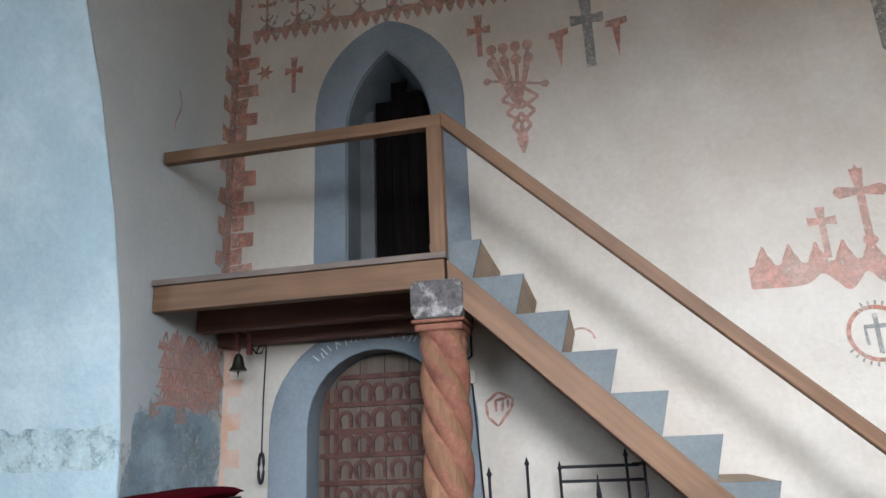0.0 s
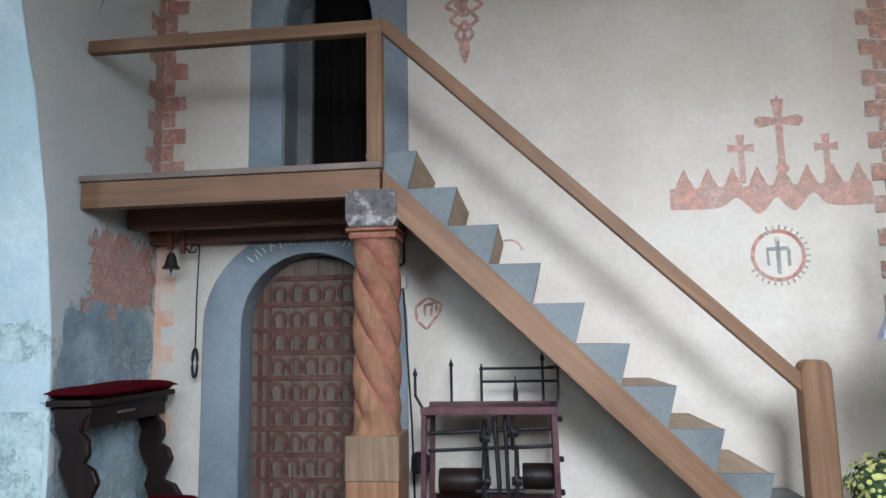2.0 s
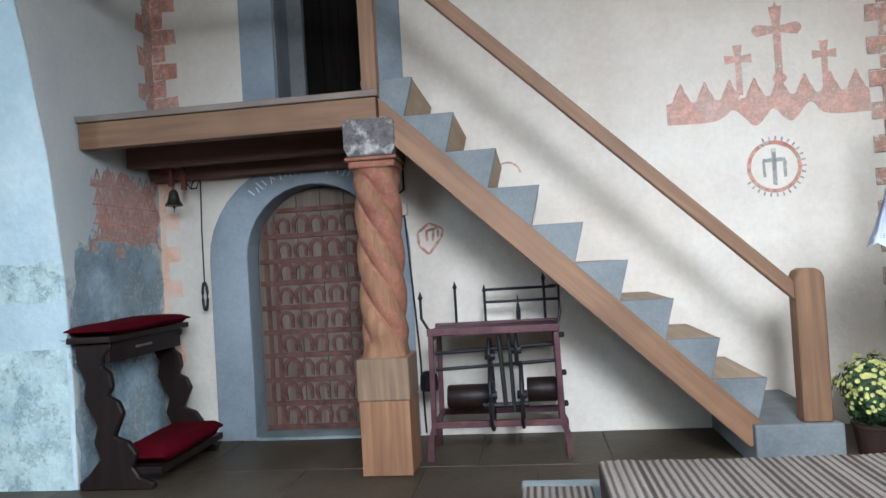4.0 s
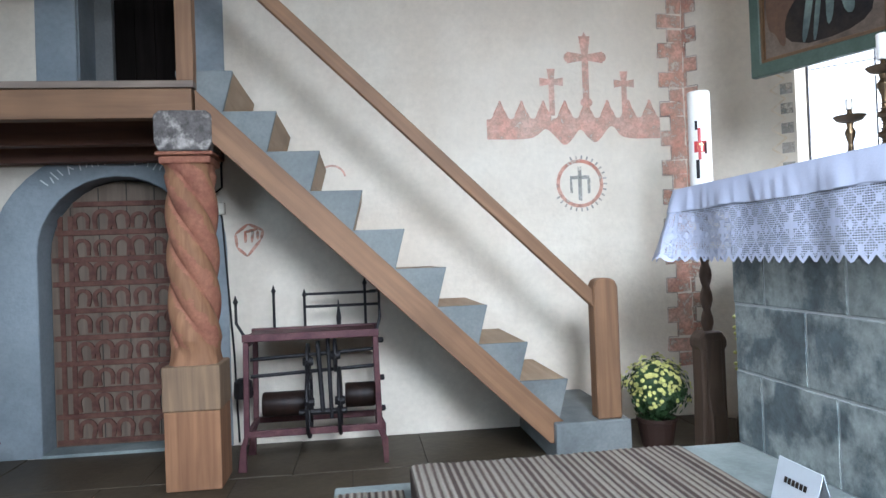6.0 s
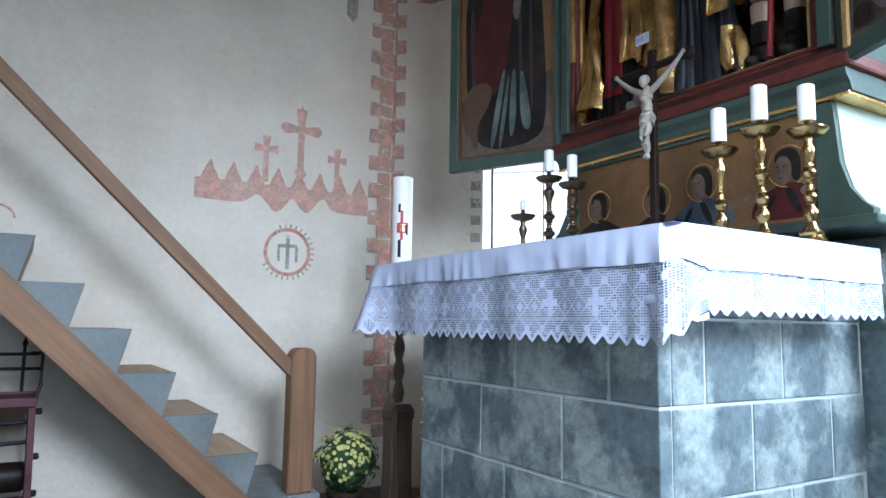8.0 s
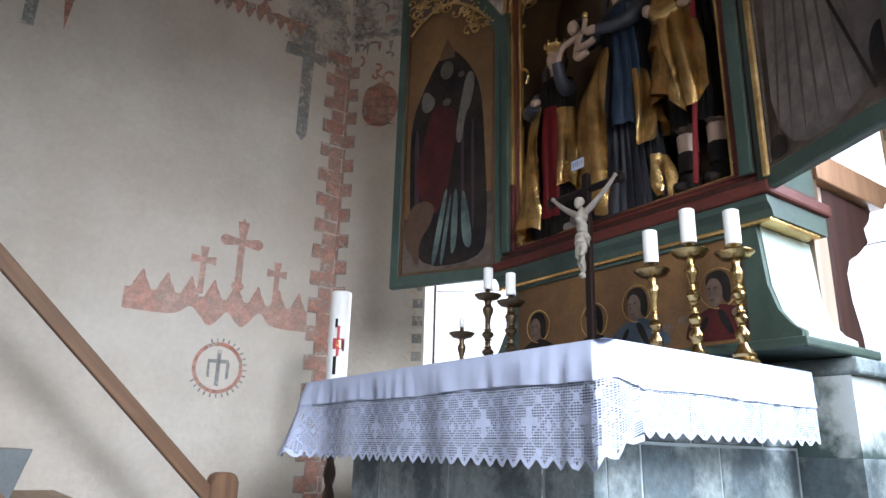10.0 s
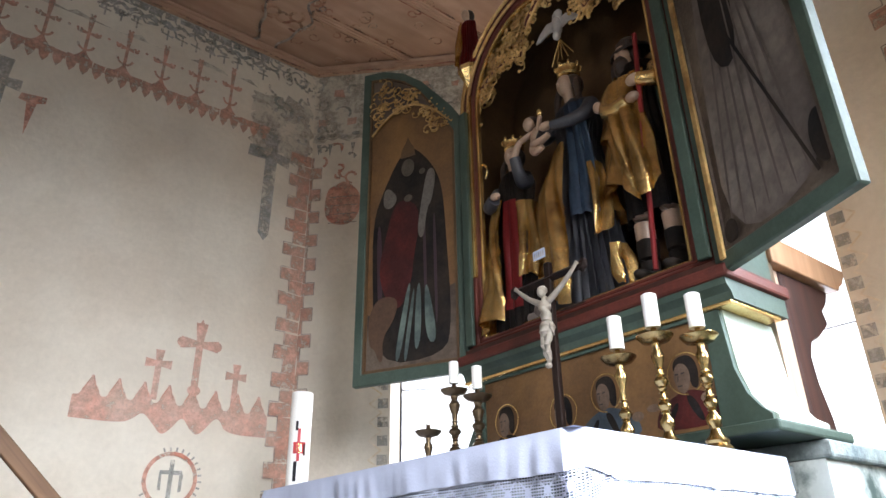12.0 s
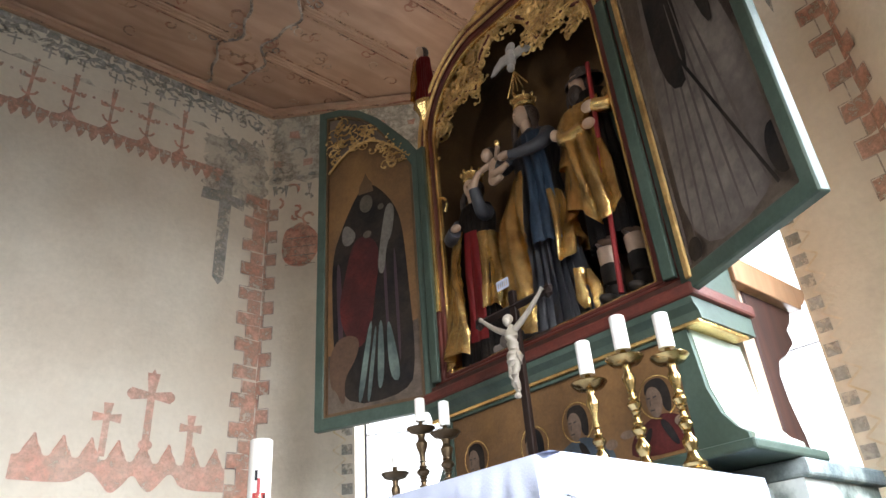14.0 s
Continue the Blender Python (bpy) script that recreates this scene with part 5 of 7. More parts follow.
for p, q in zip(lobed(0.97), lobed(0.97)[1:]):
    for k in range(3):
        f = rn.random()
        pl1.append((RX + 0.05, p[1] + (q[1] - p[1]) * f, p[2] + (q[2] - p[2]) * f - 0.015))
part("tracery_foliage", foliage(pl1, 0.07, 0.0065, 1), M_gilt, ret, "carved gilded foliage", smooth=True)
pl2 = []
for i in range(1000):
    y, z = rn.uniform(-3.28, -1.98), rn.uniform(3.72, 4.34)
    h = abs(y + 2.62)
    if z < 4.36 - 0.92 * h ** 1.25 - 0.02 and z > 3.86 + (0.34 if h < 0.2 else 0.05 if h < 0.5 else -0.1):
        pl2.append((RX + 0.04, y, z))
part("tracery_foliage", foliage(pl2, 0.085, 0.0075, 2), M_gilt, ret, "carved gilded foliage", smooth=True)
pl3 = []
for i in range(330):
    t = rn.random()
    y = -1.95 - 1.35 * t
    z = 4.36 - 0.95 * abs(y + 2.62) ** 1.25 + 0.04 + abs(rn.gauss(0, 0.09)) + (0.12 if abs(y + 2.62) < 0.2 else 0)
    pl3.append((RX + 0.12, y, z))
part("crest_foliage", foliage(pl3, 0.11, 0.010, 3), M_gilt, ret, "carved gilded crest foliage", smooth=True)
for y in (-2.23, -2.62, -3.01):
    part("crest_spire", lathe([(0.022, 0), (0.03, 0.03), (0.014, 0.06), (0.012, 0.3), (0.024, 0.33), (0.006, 0.46)], (RX + 0.12, y, 4.36 - 0.9 * abs(y + 2.62) ** 1.25), 8), M_gold, ret)
# side console with a small figure stands on the frame
part("console", lathe([(0.012, 0.0), (0.03, 0.06), (0.05, 0.12), (0.075, 0.17), (0.08, 0.20)], (RX + 0.02, -1.955, 3.86), 8), M_gold, ret, "gilded console")
part("console_rod", box(RX - 0.01, RX + 0.02, -1.968, -1.945, 2.6, 3.9), M_gold, ret)

# ---- predella ----
part("cornice_step", box(RX - 0.01, 3.10, RY1 - 0.02, RY0 + 0.02, 2.165, 2.199, 0.004), M_brownwood, ret)
part("cornice", box(RX - 0.05, 3.12, RY1 - 0.06, RY0 + 0.05, 2.11, 2.164, 0.012), M_redframe, ret, "red painted cornice")
part("cornice", prism([(0, 2.03), (0.4, 2.03), (0.4, 2.109), (-0.04, 2.109), (-0.035, 2.085), (-0.01, 2.06)], RW + 0.08, Matrix(((1, 0, 0, RX), (0, -1, 0, RY0 + 0.04), (0, 0, 1, 0), (0, 0, 0, 1)))), M_green, ret, "green painted cornice moulding")
part("cornice_line", box(RX - 0.012, 3.05, RY1 - 0.035, RY0 + 0.035, 2.012, 2.029, 0.005), M_gold, ret, "gilded moulding")
flare = [(0.03, 2.011), (RW - 0.03, 2.011), (RW - 0.02, 1.90), (RW - 0.01, 1.78), (RW + 0.02, 1.68), (RW + 0.06, 1.625), (RW + 0.10, 1.60), (RW + 0.10, 1.575), (-0.20, 1.575), (-0.20, 1.60), (-0.13, 1.625), (-0.05, 1.68), (0.01, 1.78), (0.02, 1.90)]
part("predella_body", prism(flare, 0.36, rm @ Matrix.Translation((0, 0.025, 0))), M_litgreen, ret, "green painted predella sides lightened for the strong side light")
pan = [(0.10, 1.995), (RW - 0.10, 1.995), (RW - 0.10, 1.585), (0.10, 1.585)]
part("predella_frame", prism([(0.035, 2.009), (RW - 0.035, 2.009), (RW - 0.025, 1.90), (RW - 0.015, 1.78), (RW + 0.015, 1.685), (RW + 0.055, 1.63), (RW + 0.09, 1.60), (RW + 0.09, 1.578), (-0.19, 1.578), (-0.19, 1.60), (-0.12, 1.63), (-0.045, 1.685), (0.015, 1.78), (0.025, 1.90)], 0.02, rm, [pan]), M_green, ret, "dark green predella frame")
part("predella_panel", prism(pan, 0.006, rm @ Matrix.Translation((0, 0.014, 0))), M_goldpaint, ret, "gold ground painted predella panel")
M_dimflesh = mat("aged carnation paint", (0.155, 0.105, 0.072), 0.7, var=0.3, scale=25, spec=0.15)
M_hairline = mat("dark brown fine line", (0.03, 0.018, 0.012), 0.6)
M_dimblue = mat("aged blue paint", (0.022, 0.034, 0.046), 0.5, var=0.3, scale=12, second=(0.05, 0.07, 0.085), amount=0.3)
busts = [(0.25, 1.78, M_robe_dark), (0.62, 1.76, M_robe_dark), (0.87, 1.80, M_dimblue), (1.26, 1.80, M_robe_red)]
for u, z, mt in busts:
    paint("painted_halo", [p for p in ring(u, z + 0.005, 0.078, 0.083, 24)], M_gold, ret, rm, -0.0125)
    paint("painted_figure", [[(u - 0.035, z - 0.06), (u + 0.035, z - 0.06), (u + 0.11, z - 0.10), (u + 0.155, 1.66), (u + 0.16, 1.60), (u - 0.16, 1.60), (u - 0.155, 1.66), (u - 0.12, z - 0.10)]], mt, ret, rm, -0.0115)
    paint("painted_hair", [[(u - 0.052, z + 0.01), (u - 0.050, z + 0.06), (u - 0.01, z + 0.078), (u + 0.035, z + 0.07), (u + 0.058, z + 0.02), (u + 0.050, z - 0.06), (u + 0.022, z - 0.055), (u + 0.012, z - 0.01)]], M_robe_dark, ret, rm, -0.0105)
    paint("painted_head", [[(u - 0.050, z + 0.02), (u - 0.052, z - 0.015), (u - 0.040, z - 0.055), (u - 0.015, z - 0.075), (u + 0.012, z - 0.05), (u + 0.022, z + 0.0), (u + 0.005, z + 0.042), (u - 0.03, z + 0.05)]], M_dimflesh, ret, rm, -0.009)
    paint("painted_outline", [line(u - 0.045, z + 0.008, u - 0.030, z + 0.006, 0.003), line(u - 0.018, z + 0.006, u - 0.002, z + 0.009, 0.003), line(u - 0.032, z - 0.002, u - 0.035, z - 0.022, 0.002), line(u - 0.038, z - 0.040, u - 0.018, z - 0.040, 0.0025)], M_hairline, ret, rm, -0.0086)
    paint("painted_folds", [[(u - 0.02, z - 0.08), (u + 0.02, z - 0.08), (u + 0.06, 1.62), (u + 0.03, 1.62)], [(u - 0.07, z - 0.10), (u - 0.04, z - 0.10), (u - 0.09, 1.62), (u - 0.11, 1.62)]], M_robe_dark, ret, rm, -0.0098)
paint("painted_hand", [disc(1.10, 1.70, 0.035, 0.016), disc(1.02, 1.68, 0.03, 0.02), disc(1.34, 1.70, 0.03, 0.02), disc(0.70, 1.67, 0.03, 0.02)], M_dimflesh, ret, rm, -0.0085)
part("base_moulding", box(RX - 0.05, 3.2, RY1 - 0.13, RY0 + 0.22, 1.535, 1.574, 0.01), M_green, ret, "dark green base moulding")
M_marble = mat("green veined white marbling", (0.55, 0.58, 0.54), 0.35, var=0.08, scale=5, second=(0.06, 0.09, 0.08), amount=0.28, edge=0.05, bump=0.03)
slab = thing("marbled_plinth", (3.1, -2.62, 0.345), "white and green marbled plinth behind the altar", "plinth")
part("slab", box(2.96, 3.66, RY1 - 0.14, RY0 + 0.24, 1.47, 1.534, 0.012), M_stone, slab, "dark moulded slab edge")
part("body", prism([(2.97, 0.346), (3.55, 0.346), (3.55, 1.18), (2.97, 1.18)], RW + 0.31, Matrix(((1, 0, 0, 0), (0, -1, 0, RY0 + 0.20), (0, 0, 1, 0), (0, 0, 0, 1)))), M_stone, slab, "dark stone body")
part("frieze", prism([(2.97, 1.181), (3.55, 1.181), (3.56, 1.30), (3.62, 1.42), (3.62, 1.469), (2.97, 1.469)], RW + 0.31, Matrix(((1, 0, 0, 0), (0, -1, 0, RY0 + 0.20), (0, 0, 1, 0), (0, 0, 0, 1)))), M_marble, slab, "green veined marbled moulding")
# wooden backing behind the shrine
M_sidewood = wood("warm brown cabinet wood", (0.36, 0.20, 0.11), (0.26, 0.13, 0.065), 0.4, 2)
# Lighter copy of the cabinet wood; the glare on this side is in its colour.
M_litside = wood("cabinet wood lightened for strong light", (0.50, 0.36, 0.26), (0.40, 0.27, 0.19), 0.5, 2)
back = thing("wooden_backing", (3.4, -2.62, 1.535), "brown wooden backing cabinet with a scrolled side", "cabinet")
part("body", box(3.13, 3.245, -3.33, -1.93, 1.536, 2.30), M_litside, back, "brown side board lightened for the strong light")
part("bracket", prism([(3.246, 1.536), (3.45, 1.536), (3.43, 1.68), (3.38, 1.82), (3.37, 1.93), (3.41, 2.0), (3.50, 2.04), (3.56, 2.08), (3.62, 2.12), (3.60, 2.18), (3.66, 2.23), (3.70, 2.30), (3.246, 2.30)], 0.07, Matrix.Translation((0, -3.34, 0)), bevel=0.008), M_brownwood, back, "dark scrolled bracket")
part("bracket", prism([(3.246, 1.536), (3.45, 1.536), (3.43, 1.68), (3.38, 1.82), (3.37, 1.93), (3.41, 2.0), (3.50, 2.04), (3.62, 2.12), (3.66, 2.23), (3.70, 2.30), (3.246, 2.30)], 0.07, Matrix.Translation((0, -1.99, 0)), bevel=0.008), M_brownwood, back, "dark scrolled bracket")
part("cornice", prism([(3.13, 2.301), (3.74, 2.301), (3.76, 2.33), (3.80, 2.35), (3.84, 2.40), (3.84, 2.43), (3.13, 2.43)], 1.52, Matrix.Translation((0, -3.38, 0)), bevel=0.004), M_sidewood, back, "warm brown moulded cornice")

# ---- wings ----
WQ = [(0.0, 4.34), (0.16, 4.315), (0.32, 4.24), (0.46, 4.12), (0.58, 3.97), (0.68, 3.84), (0.75, 3.72)]
def wing(m, flip, dark, w=0.75, zb=2.09):
    f = (lambda u: w - u) if flip else (lambda u: u)
    out = [(f(0), zb), (f(w), zb)] + [(f(u * w / 0.75), z) for u, z in WQ[::-1]]
    inn = [(f(0.06), zb + 0.07), (f(w - 0.06), zb + 0.07)] + [(f(0.06 + (u * (w - 0.12) / 0.75)), z - 0.065 - 0.01 * u) for u, z in WQ[::-1]]
    wg = part("wing", prism(out, 0.045, m, [inn], 0.006), M_green, ret, "green framed painted wing")
    part("panel", prism(inn, 0.012, m @ Matrix.Translation((0, 0.02, 0))), M_brownpaint if dark else M_goldpaint, wg, "dark painted panel" if dark else "gold ground painted panel")
    part("moulding", prism(inn, 0.014, m @ Matrix.Translation((0, 0.006, 0)), [[(f(0.075), zb + 0.085), (f(w - 0.075), zb + 0.085)] + [(f(0.075 + (u * (w - 0.15) / 0.75)), z - 0.082 - 0.012 * u) for u, z in WQ[::-1]]]), M_brownpaint if dark else M_bronze, wg, "thin moulding")
    return wg, f
wlm = facing((2.38, -1.2), (2.70, -1.878))
wl, fl = wing(wlm, False, False)
pts = []
rn = random.Random(77)
for i in range(170):
    u, z = rn.uniform(0.09, 0.66), rn.uniform(3.72, 4.26)
    if z < 4.26 - 0.5 * max(0, u) ** 1.5 * 1.6 and z > 3.74 + 0.22 * math.sin(min(1, u / 0.6) * math.pi) - 0.10 * (u / 0.66):
        pts.append((u, z))
leaf = []
for u, z in pts:
    p = curl(0, u, z, 0.085 * rn.uniform(0.7, 1.3), rn, 0.05)
    leaf.append(tube([(b, 0.006 + 0.004 * rn.random(), c) for a, b, c in p], 0.0052, 5, 0.003))
    leaf.append(blob((p[-1][1], 0.004, p[-1][2]), 0.012, 0.006, 0.012, 1))
arcp = [(0.08 + 0.6 * t, 0.006, 3.72 + 0.24 * math.sin(math.pi * min(1, t * 0.9 + 0.1))) for t in np.linspace(0, 1, 14)]
leaf.append(tube(arcp, 0.008, 6))
lf = join(*leaf)
lf.transform(wlm)
part("gilded_tracery", lf, M_gilt, wl, "carved gilded leaf tracery", smooth=True)
Lf = -0.017
paint("painted_ground", [[(0.08 + 0.6 * t, 3.735 + 0.24 * math.sin(math.pi * min(1, t * 0.9 + 0.1))) for t in np.linspace(0, 1, 12)] + [(0.075 + u * 0.8, z - 0.085 - 0.012 * u) for u, z in WQ[-2::-1]]], M_brownpaint, wl, wlm, -0.0178, "dark ground behind the tracery")
paint("painted_floor", [[(0.08, 2.18), (0.67, 2.18), (0.67, 2.62), (0.60, 2.60), (0.30, 2.50), (0.08, 2.52)]], M_brownpaint, wl, wlm, -0.0185)
paint("painted_figure", [[(0.14, 2.20), (0.60, 2.20), (0.645, 2.4), (0.62, 2.9), (0.60, 3.25), (0.55, 3.42), (0.44, 3.58), (0.36, 3.63), (0.28, 3.56), (0.18, 3.36), (0.10, 3.15), (0.11, 2.7)]], M_robe_dark, wl, wlm, Lf, "dark painted robe shape")
paint("painted_cloak", [[(0.15, 2.80), (0.20, 2.60), (0.30, 2.50), (0.38, 2.66), (0.40, 2.85), (0.44, 3.05), (0.42, 3.20), (0.30, 3.26), (0.24, 3.18), (0.20, 3.0)]], M_robe_red, wl, wlm, -0.0145)
paint("painted_folds", [[(0.16, 2.4), (0.19, 2.4), (0.17, 3.1), (0.13, 3.1)], [(0.47, 2.55), (0.49, 2.55), (0.48, 3.1), (0.46, 3.1)], [(0.54, 2.4), (0.56, 2.4), (0.55, 3.1), (0.53, 3.1)]], mat("dusky plum paint", (0.035, 0.018, 0.022), 0.6, var=0.3, scale=9, spec=0.3), wl, wlm, -0.0150)
paint("painted_robe", [[(0.27, 2.22), (0.31, 2.20), (0.385, 2.66), (0.36, 2.68)], [(0.33, 2.21), (0.36, 2.20), (0.41, 2.62), (0.395, 2.64)], [(0.40, 2.24), (0.45, 2.30), (0.45, 2.66), (0.42, 2.66)], [(0.48, 2.30), (0.56, 2.28), (0.50, 2.64), (0.47, 2.64)]], M_robe_green, wl, wlm, -0.0135)
paint("painted_animal", [[(0.10, 2.32), (0.14, 2.30), (0.17, 2.22), (0.20, 2.22), (0.19, 2.36), (0.27, 2.46), (0.30, 2.58), (0.22, 2.62), (0.14, 2.60), (0.09, 2.50)]], mat("tawny painted fur", (0.075, 0.038, 0.019), 0.8, var=0.3, scale=14), wl, wlm, -0.0125)
M_dimcloth = mat("dim pale painted cloth", (0.13, 0.115, 0.095), 0.9, var=0.35, scale=18, spec=0.03)
M_dimface = mat("dim grey carnation paint", (0.090, 0.076, 0.058), 0.9, var=0.35, scale=20, spec=0.03)
paint("painted_hair", [[(0.29, 3.42), (0.28, 3.54), (0.36, 3.60), (0.43, 3.54), (0.42, 3.42), (0.36, 3.36)]], M_robe_dark, wl, wlm, -0.0130)
paint("painted_head", [disc(0.355, 3.475, 0.048, 0.066), disc(0.24, 3.28, 0.035, 0.028), disc(0.36, 3.25, 0.03, 0.026), disc(0.46, 3.42, 0.022, 0.022)], M_dimface, wl, wlm, -0.0120)
paint("painted_scarf", [[(0.42, 2.98), (0.47, 2.94), (0.49, 3.14), (0.53, 3.20), (0.56, 3.40), (0.50, 3.44), (0.46, 3.25)], [(0.18, 3.22), (0.24, 3.20), (0.29, 3.27), (0.22, 3.36), (0.18, 3.34)]], M_dimcloth, wl, wlm, -0.0115)
paint("painted_crown", [[(0.30, 3.555), (0.41, 3.555), (0.40, 3.62), (0.375, 3.66), (0.355, 3.71), (0.335, 3.66), (0.31, 3.62)]], M_bronze, wl, wlm, -0.0120)
wrm = facing((2.68, -3.362), (2.37, -4.03))
wr, fr = wing(wrm, True, True, 0.71, 2.13)
paint("painted_figure", [[(0.10, 2.20), (0.60, 2.24), (0.66, 2.6), (0.56, 3.3), (0.46, 3.85), (0.30, 3.95), (0.20, 3.6), (0.12, 2.9)]], M_robe_grey, wr, wrm, Lf, "grey painted drapery shape")
paint("painted_folds", [[(0.12 + 0.07 * k, 2.26), (0.135 + 0.07 * k, 2.26), (0.255 + 0.03 * k, 3.3), (0.245 + 0.03 * k, 3.3)] for k in range(7)], mat("brown fold paint", (0.085, 0.066, 0.055), 0.6, var=0.3, scale=9, spec=0.3), wr, wrm, -0.0135)
paint("painted_shadow", [[(0.20, 2.95), (0.36, 2.85), (0.40, 3.3), (0.33, 3.85), (0.22, 3.6)], disc(0.62, 2.36, 0.05, 0.10), disc(0.12, 2.26, 0.04, 0.05), [(0.50, 3.0), (0.58, 3.0), (0.52, 3.9), (0.44, 3.9)]], M_robe_dark, wr, wrm, -0.0120)
paint("painted_staff", [line(0.58, 2.25, 0.30, 3.1, 0.007)], M_robe_dark, wr, wrm, -0.0085)
part("gilded_strip", prism([(0.045, 2.17), (0.075, 2.17), (0.075, 3.85), (0.045, 3.85)], 0.014, wrm @ Matrix.Translation((0, -0.010, 0)), bevel=0.003), M_gilt, wr, "bright gilded strip")

# ---- carved figures: plain shapes, one mesh each ----
def bent(a, b, c, n=9):
    """A smooth curve from a over b to c."""
    return [tuple(Vector(a) * (1 - t) ** 2 + Vector(b) * 2 * t * (1 - t) + Vector(c) * t * t) for t in np.linspace(0, 1, n)]
class Carving:
    """A plain draped wooden figure, built up as one mesh; angles run from the front, plus to the south."""
    def __init__(self, x, y, z, seed):
        self.x, self.y, self.z, self.bm, self.rn = x, y, z, bmesh.new(), random.Random(seed)
    def add(self, b, mi):
        me = bpy.data.meshes.new("tmp")
        b.to_mesh(me)
        b.free()
        k0 = len(self.bm.faces)
        self.bm.from_mesh(me)
        bpy.data.meshes.remove(me)
        self.bm.faces.ensure_lookup_table()
        for fc in self.bm.faces[k0:]:
            fc.material_index = mi
    def drape(self, prof, b0, b1, mi, count=5, depth=0.16, slant=0.0, hem=0.0, grow=1.0):
        """A folded garment: rows of (height, sideways, half width, half depth), between two angles."""
        bm, n, nz = bmesh.new(), max(14, int(abs(b1 - b0) * 24)), 46
        ph, ph2 = self.rn.uniform(0, 6.28), self.rn.uniform(0, 6.28)
        zs = [p[0] for p in prof]
        rows = []
        for i in range(nz + 1):
            f = i / nz
            z = zs[0] + (zs[-1] - zs[0]) * f
            o, w, d = (float(np.interp(z, zs, [p[q] for p in prof])) for q in (1, 2, 3))
            row = []
            for k in range(n + 1):
                t = k / n
                b = b0 + (b1 - b0) * t
                a = 1.7 * count * b + ph + slant * f * 3
                ridge = abs(math.sin(a)) ** 0.6 - 0.6 + 0.35 * math.sin(a * 0.53 + ph2 + 4 * f) + 0.2 * math.sin(2.1 * a + 7 * f)
                r = grow + 1.45 * depth * ridge * (1.15 - 0.6 * f)
                zz = z + hem * math.sin(3.3 * b + ph2) * (1 - f) ** 2
                row.append(bm.verts.new((self.x - d * r * math.cos(b), self.y + o - w * r * math.sin(b), self.z + zz)))
            rows.append(row)
        for p, q in zip(rows, rows[1:]):
            for k in range(n):
                bm.faces.new((p[k], p[k + 1], q[k + 1], q[k]))
        bmesh.ops.solidify(bm, geom=bm.faces[:], thickness=0.008)
        self.add(bm, mi)
    def limb(self, pts, r0, r1, mi):
        self.add(tube(bent(*[(self.x + p[0], self.y + p[1], self.z + p[2]) for p in pts], 12), r0, 12, r1), mi)
    def ball(self, p, rx, ry, rz, mi, sub=2):
        self.add(blob((self.x + p[0], self.y + p[1], self.z + p[2]), rx, ry, rz, sub), mi)
    def head(self, o, z, size, skin, hair, turn=0.0, long=0.0):
        """Face, neck, nose and hair."""
        c, t = size, turn * size
        self.limb(((0, o, z - 1.9 * c), (-0.01, o, z - 1.3 * c), (-0.02, o, z - 0.5 * c)), 0.5 * c, 0.48 * c, skin)
        self.ball((-0.35 * c, o + t * 0.4, z), 0.78 * c, 0.72 * c, 1.02 * c, skin, 3)
        self.ball((-0.45 * c, o + t * 0.5, z - 0.62 * c), 0.48 * c, 0.46 * c, 0.40 * c, skin)
        self.ball((-1.10 * c, o + t * 0.9, z - 0.12 * c), 0.16 * c, 0.13 * c, 0.26 * c, skin, 1)
        self.ball((0.22 * c, o - t * 0.2, z + 0.14 * c), 0.92 * c, 0.95 * c, 1.05 * c, hair, 3)
        for sg in (1, -1):
            self.ball((-0.92 * c, o + t * 0.75 + sg * 0.28 * c, z + 0.14 * c), 0.08 * c, 0.14 * c, 0.06 * c, hair, 1)
            if long:
                self.limb(((0.0, o + sg * 0.75 * c, z + 0.2 * c), (-0.05, o + sg * 1.25 * c, z - 1.0 * c), (-0.02, o + sg * 1.15 * c, z - long * c)), 0.34 * c, 0.22 * c, hair)
    def crown(self, o, z, r, mi):
        self.add(lathe([(r * 0.86, 0), (r * 1.0, 0.012), (r * 0.94, 0.022), (r * 1.08, 0.055), (r * 1.02, 0.055), (r * 0.86, 0.018)], (self.x, self.y + o, self.z + z), 16), mi)
        for k in range(8):
            a = math.pi * k / 4
            self.ball((r * 1.05 * math.cos(a), o + r * 1.05 * math.sin(a), z + 0.065), 0.008, 0.011, 0.020, mi, 1)
    def finish(self, name, mats, label):
        return solid(name, self.bm, mats, label, "statue", "carved figures in the shrine", smooth=True)
M_face = mat("pale painted carnation", (0.40, 0.27, 0.185), 0.42, var=0.12, scale=14)
M_hair = mat("dark brown carved hair", (0.035, 0.020, 0.013), 0.5, var=0.3, scale=30, bump=0.4)
M_robe_slate = mat("dark slate painted cloth", (0.035, 0.036, 0.042), 0.5, var=0.3, scale=9)
M_robe_leaf = mat("dark green painted cloth", (0.030, 0.060, 0.036), 0.5, var=0.25, scale=8)
M_robe_scarlet = mat("scarlet painted cloth", (0.17, 0.012, 0.012), 0.5, var=0.2, scale=7, spec=0.3)
FIG = [M_gold, M_robe_scarlet, M_robe_dark, M_face, M_hair, M_robe_blue, M_robe_slate, M_robe_leaf]
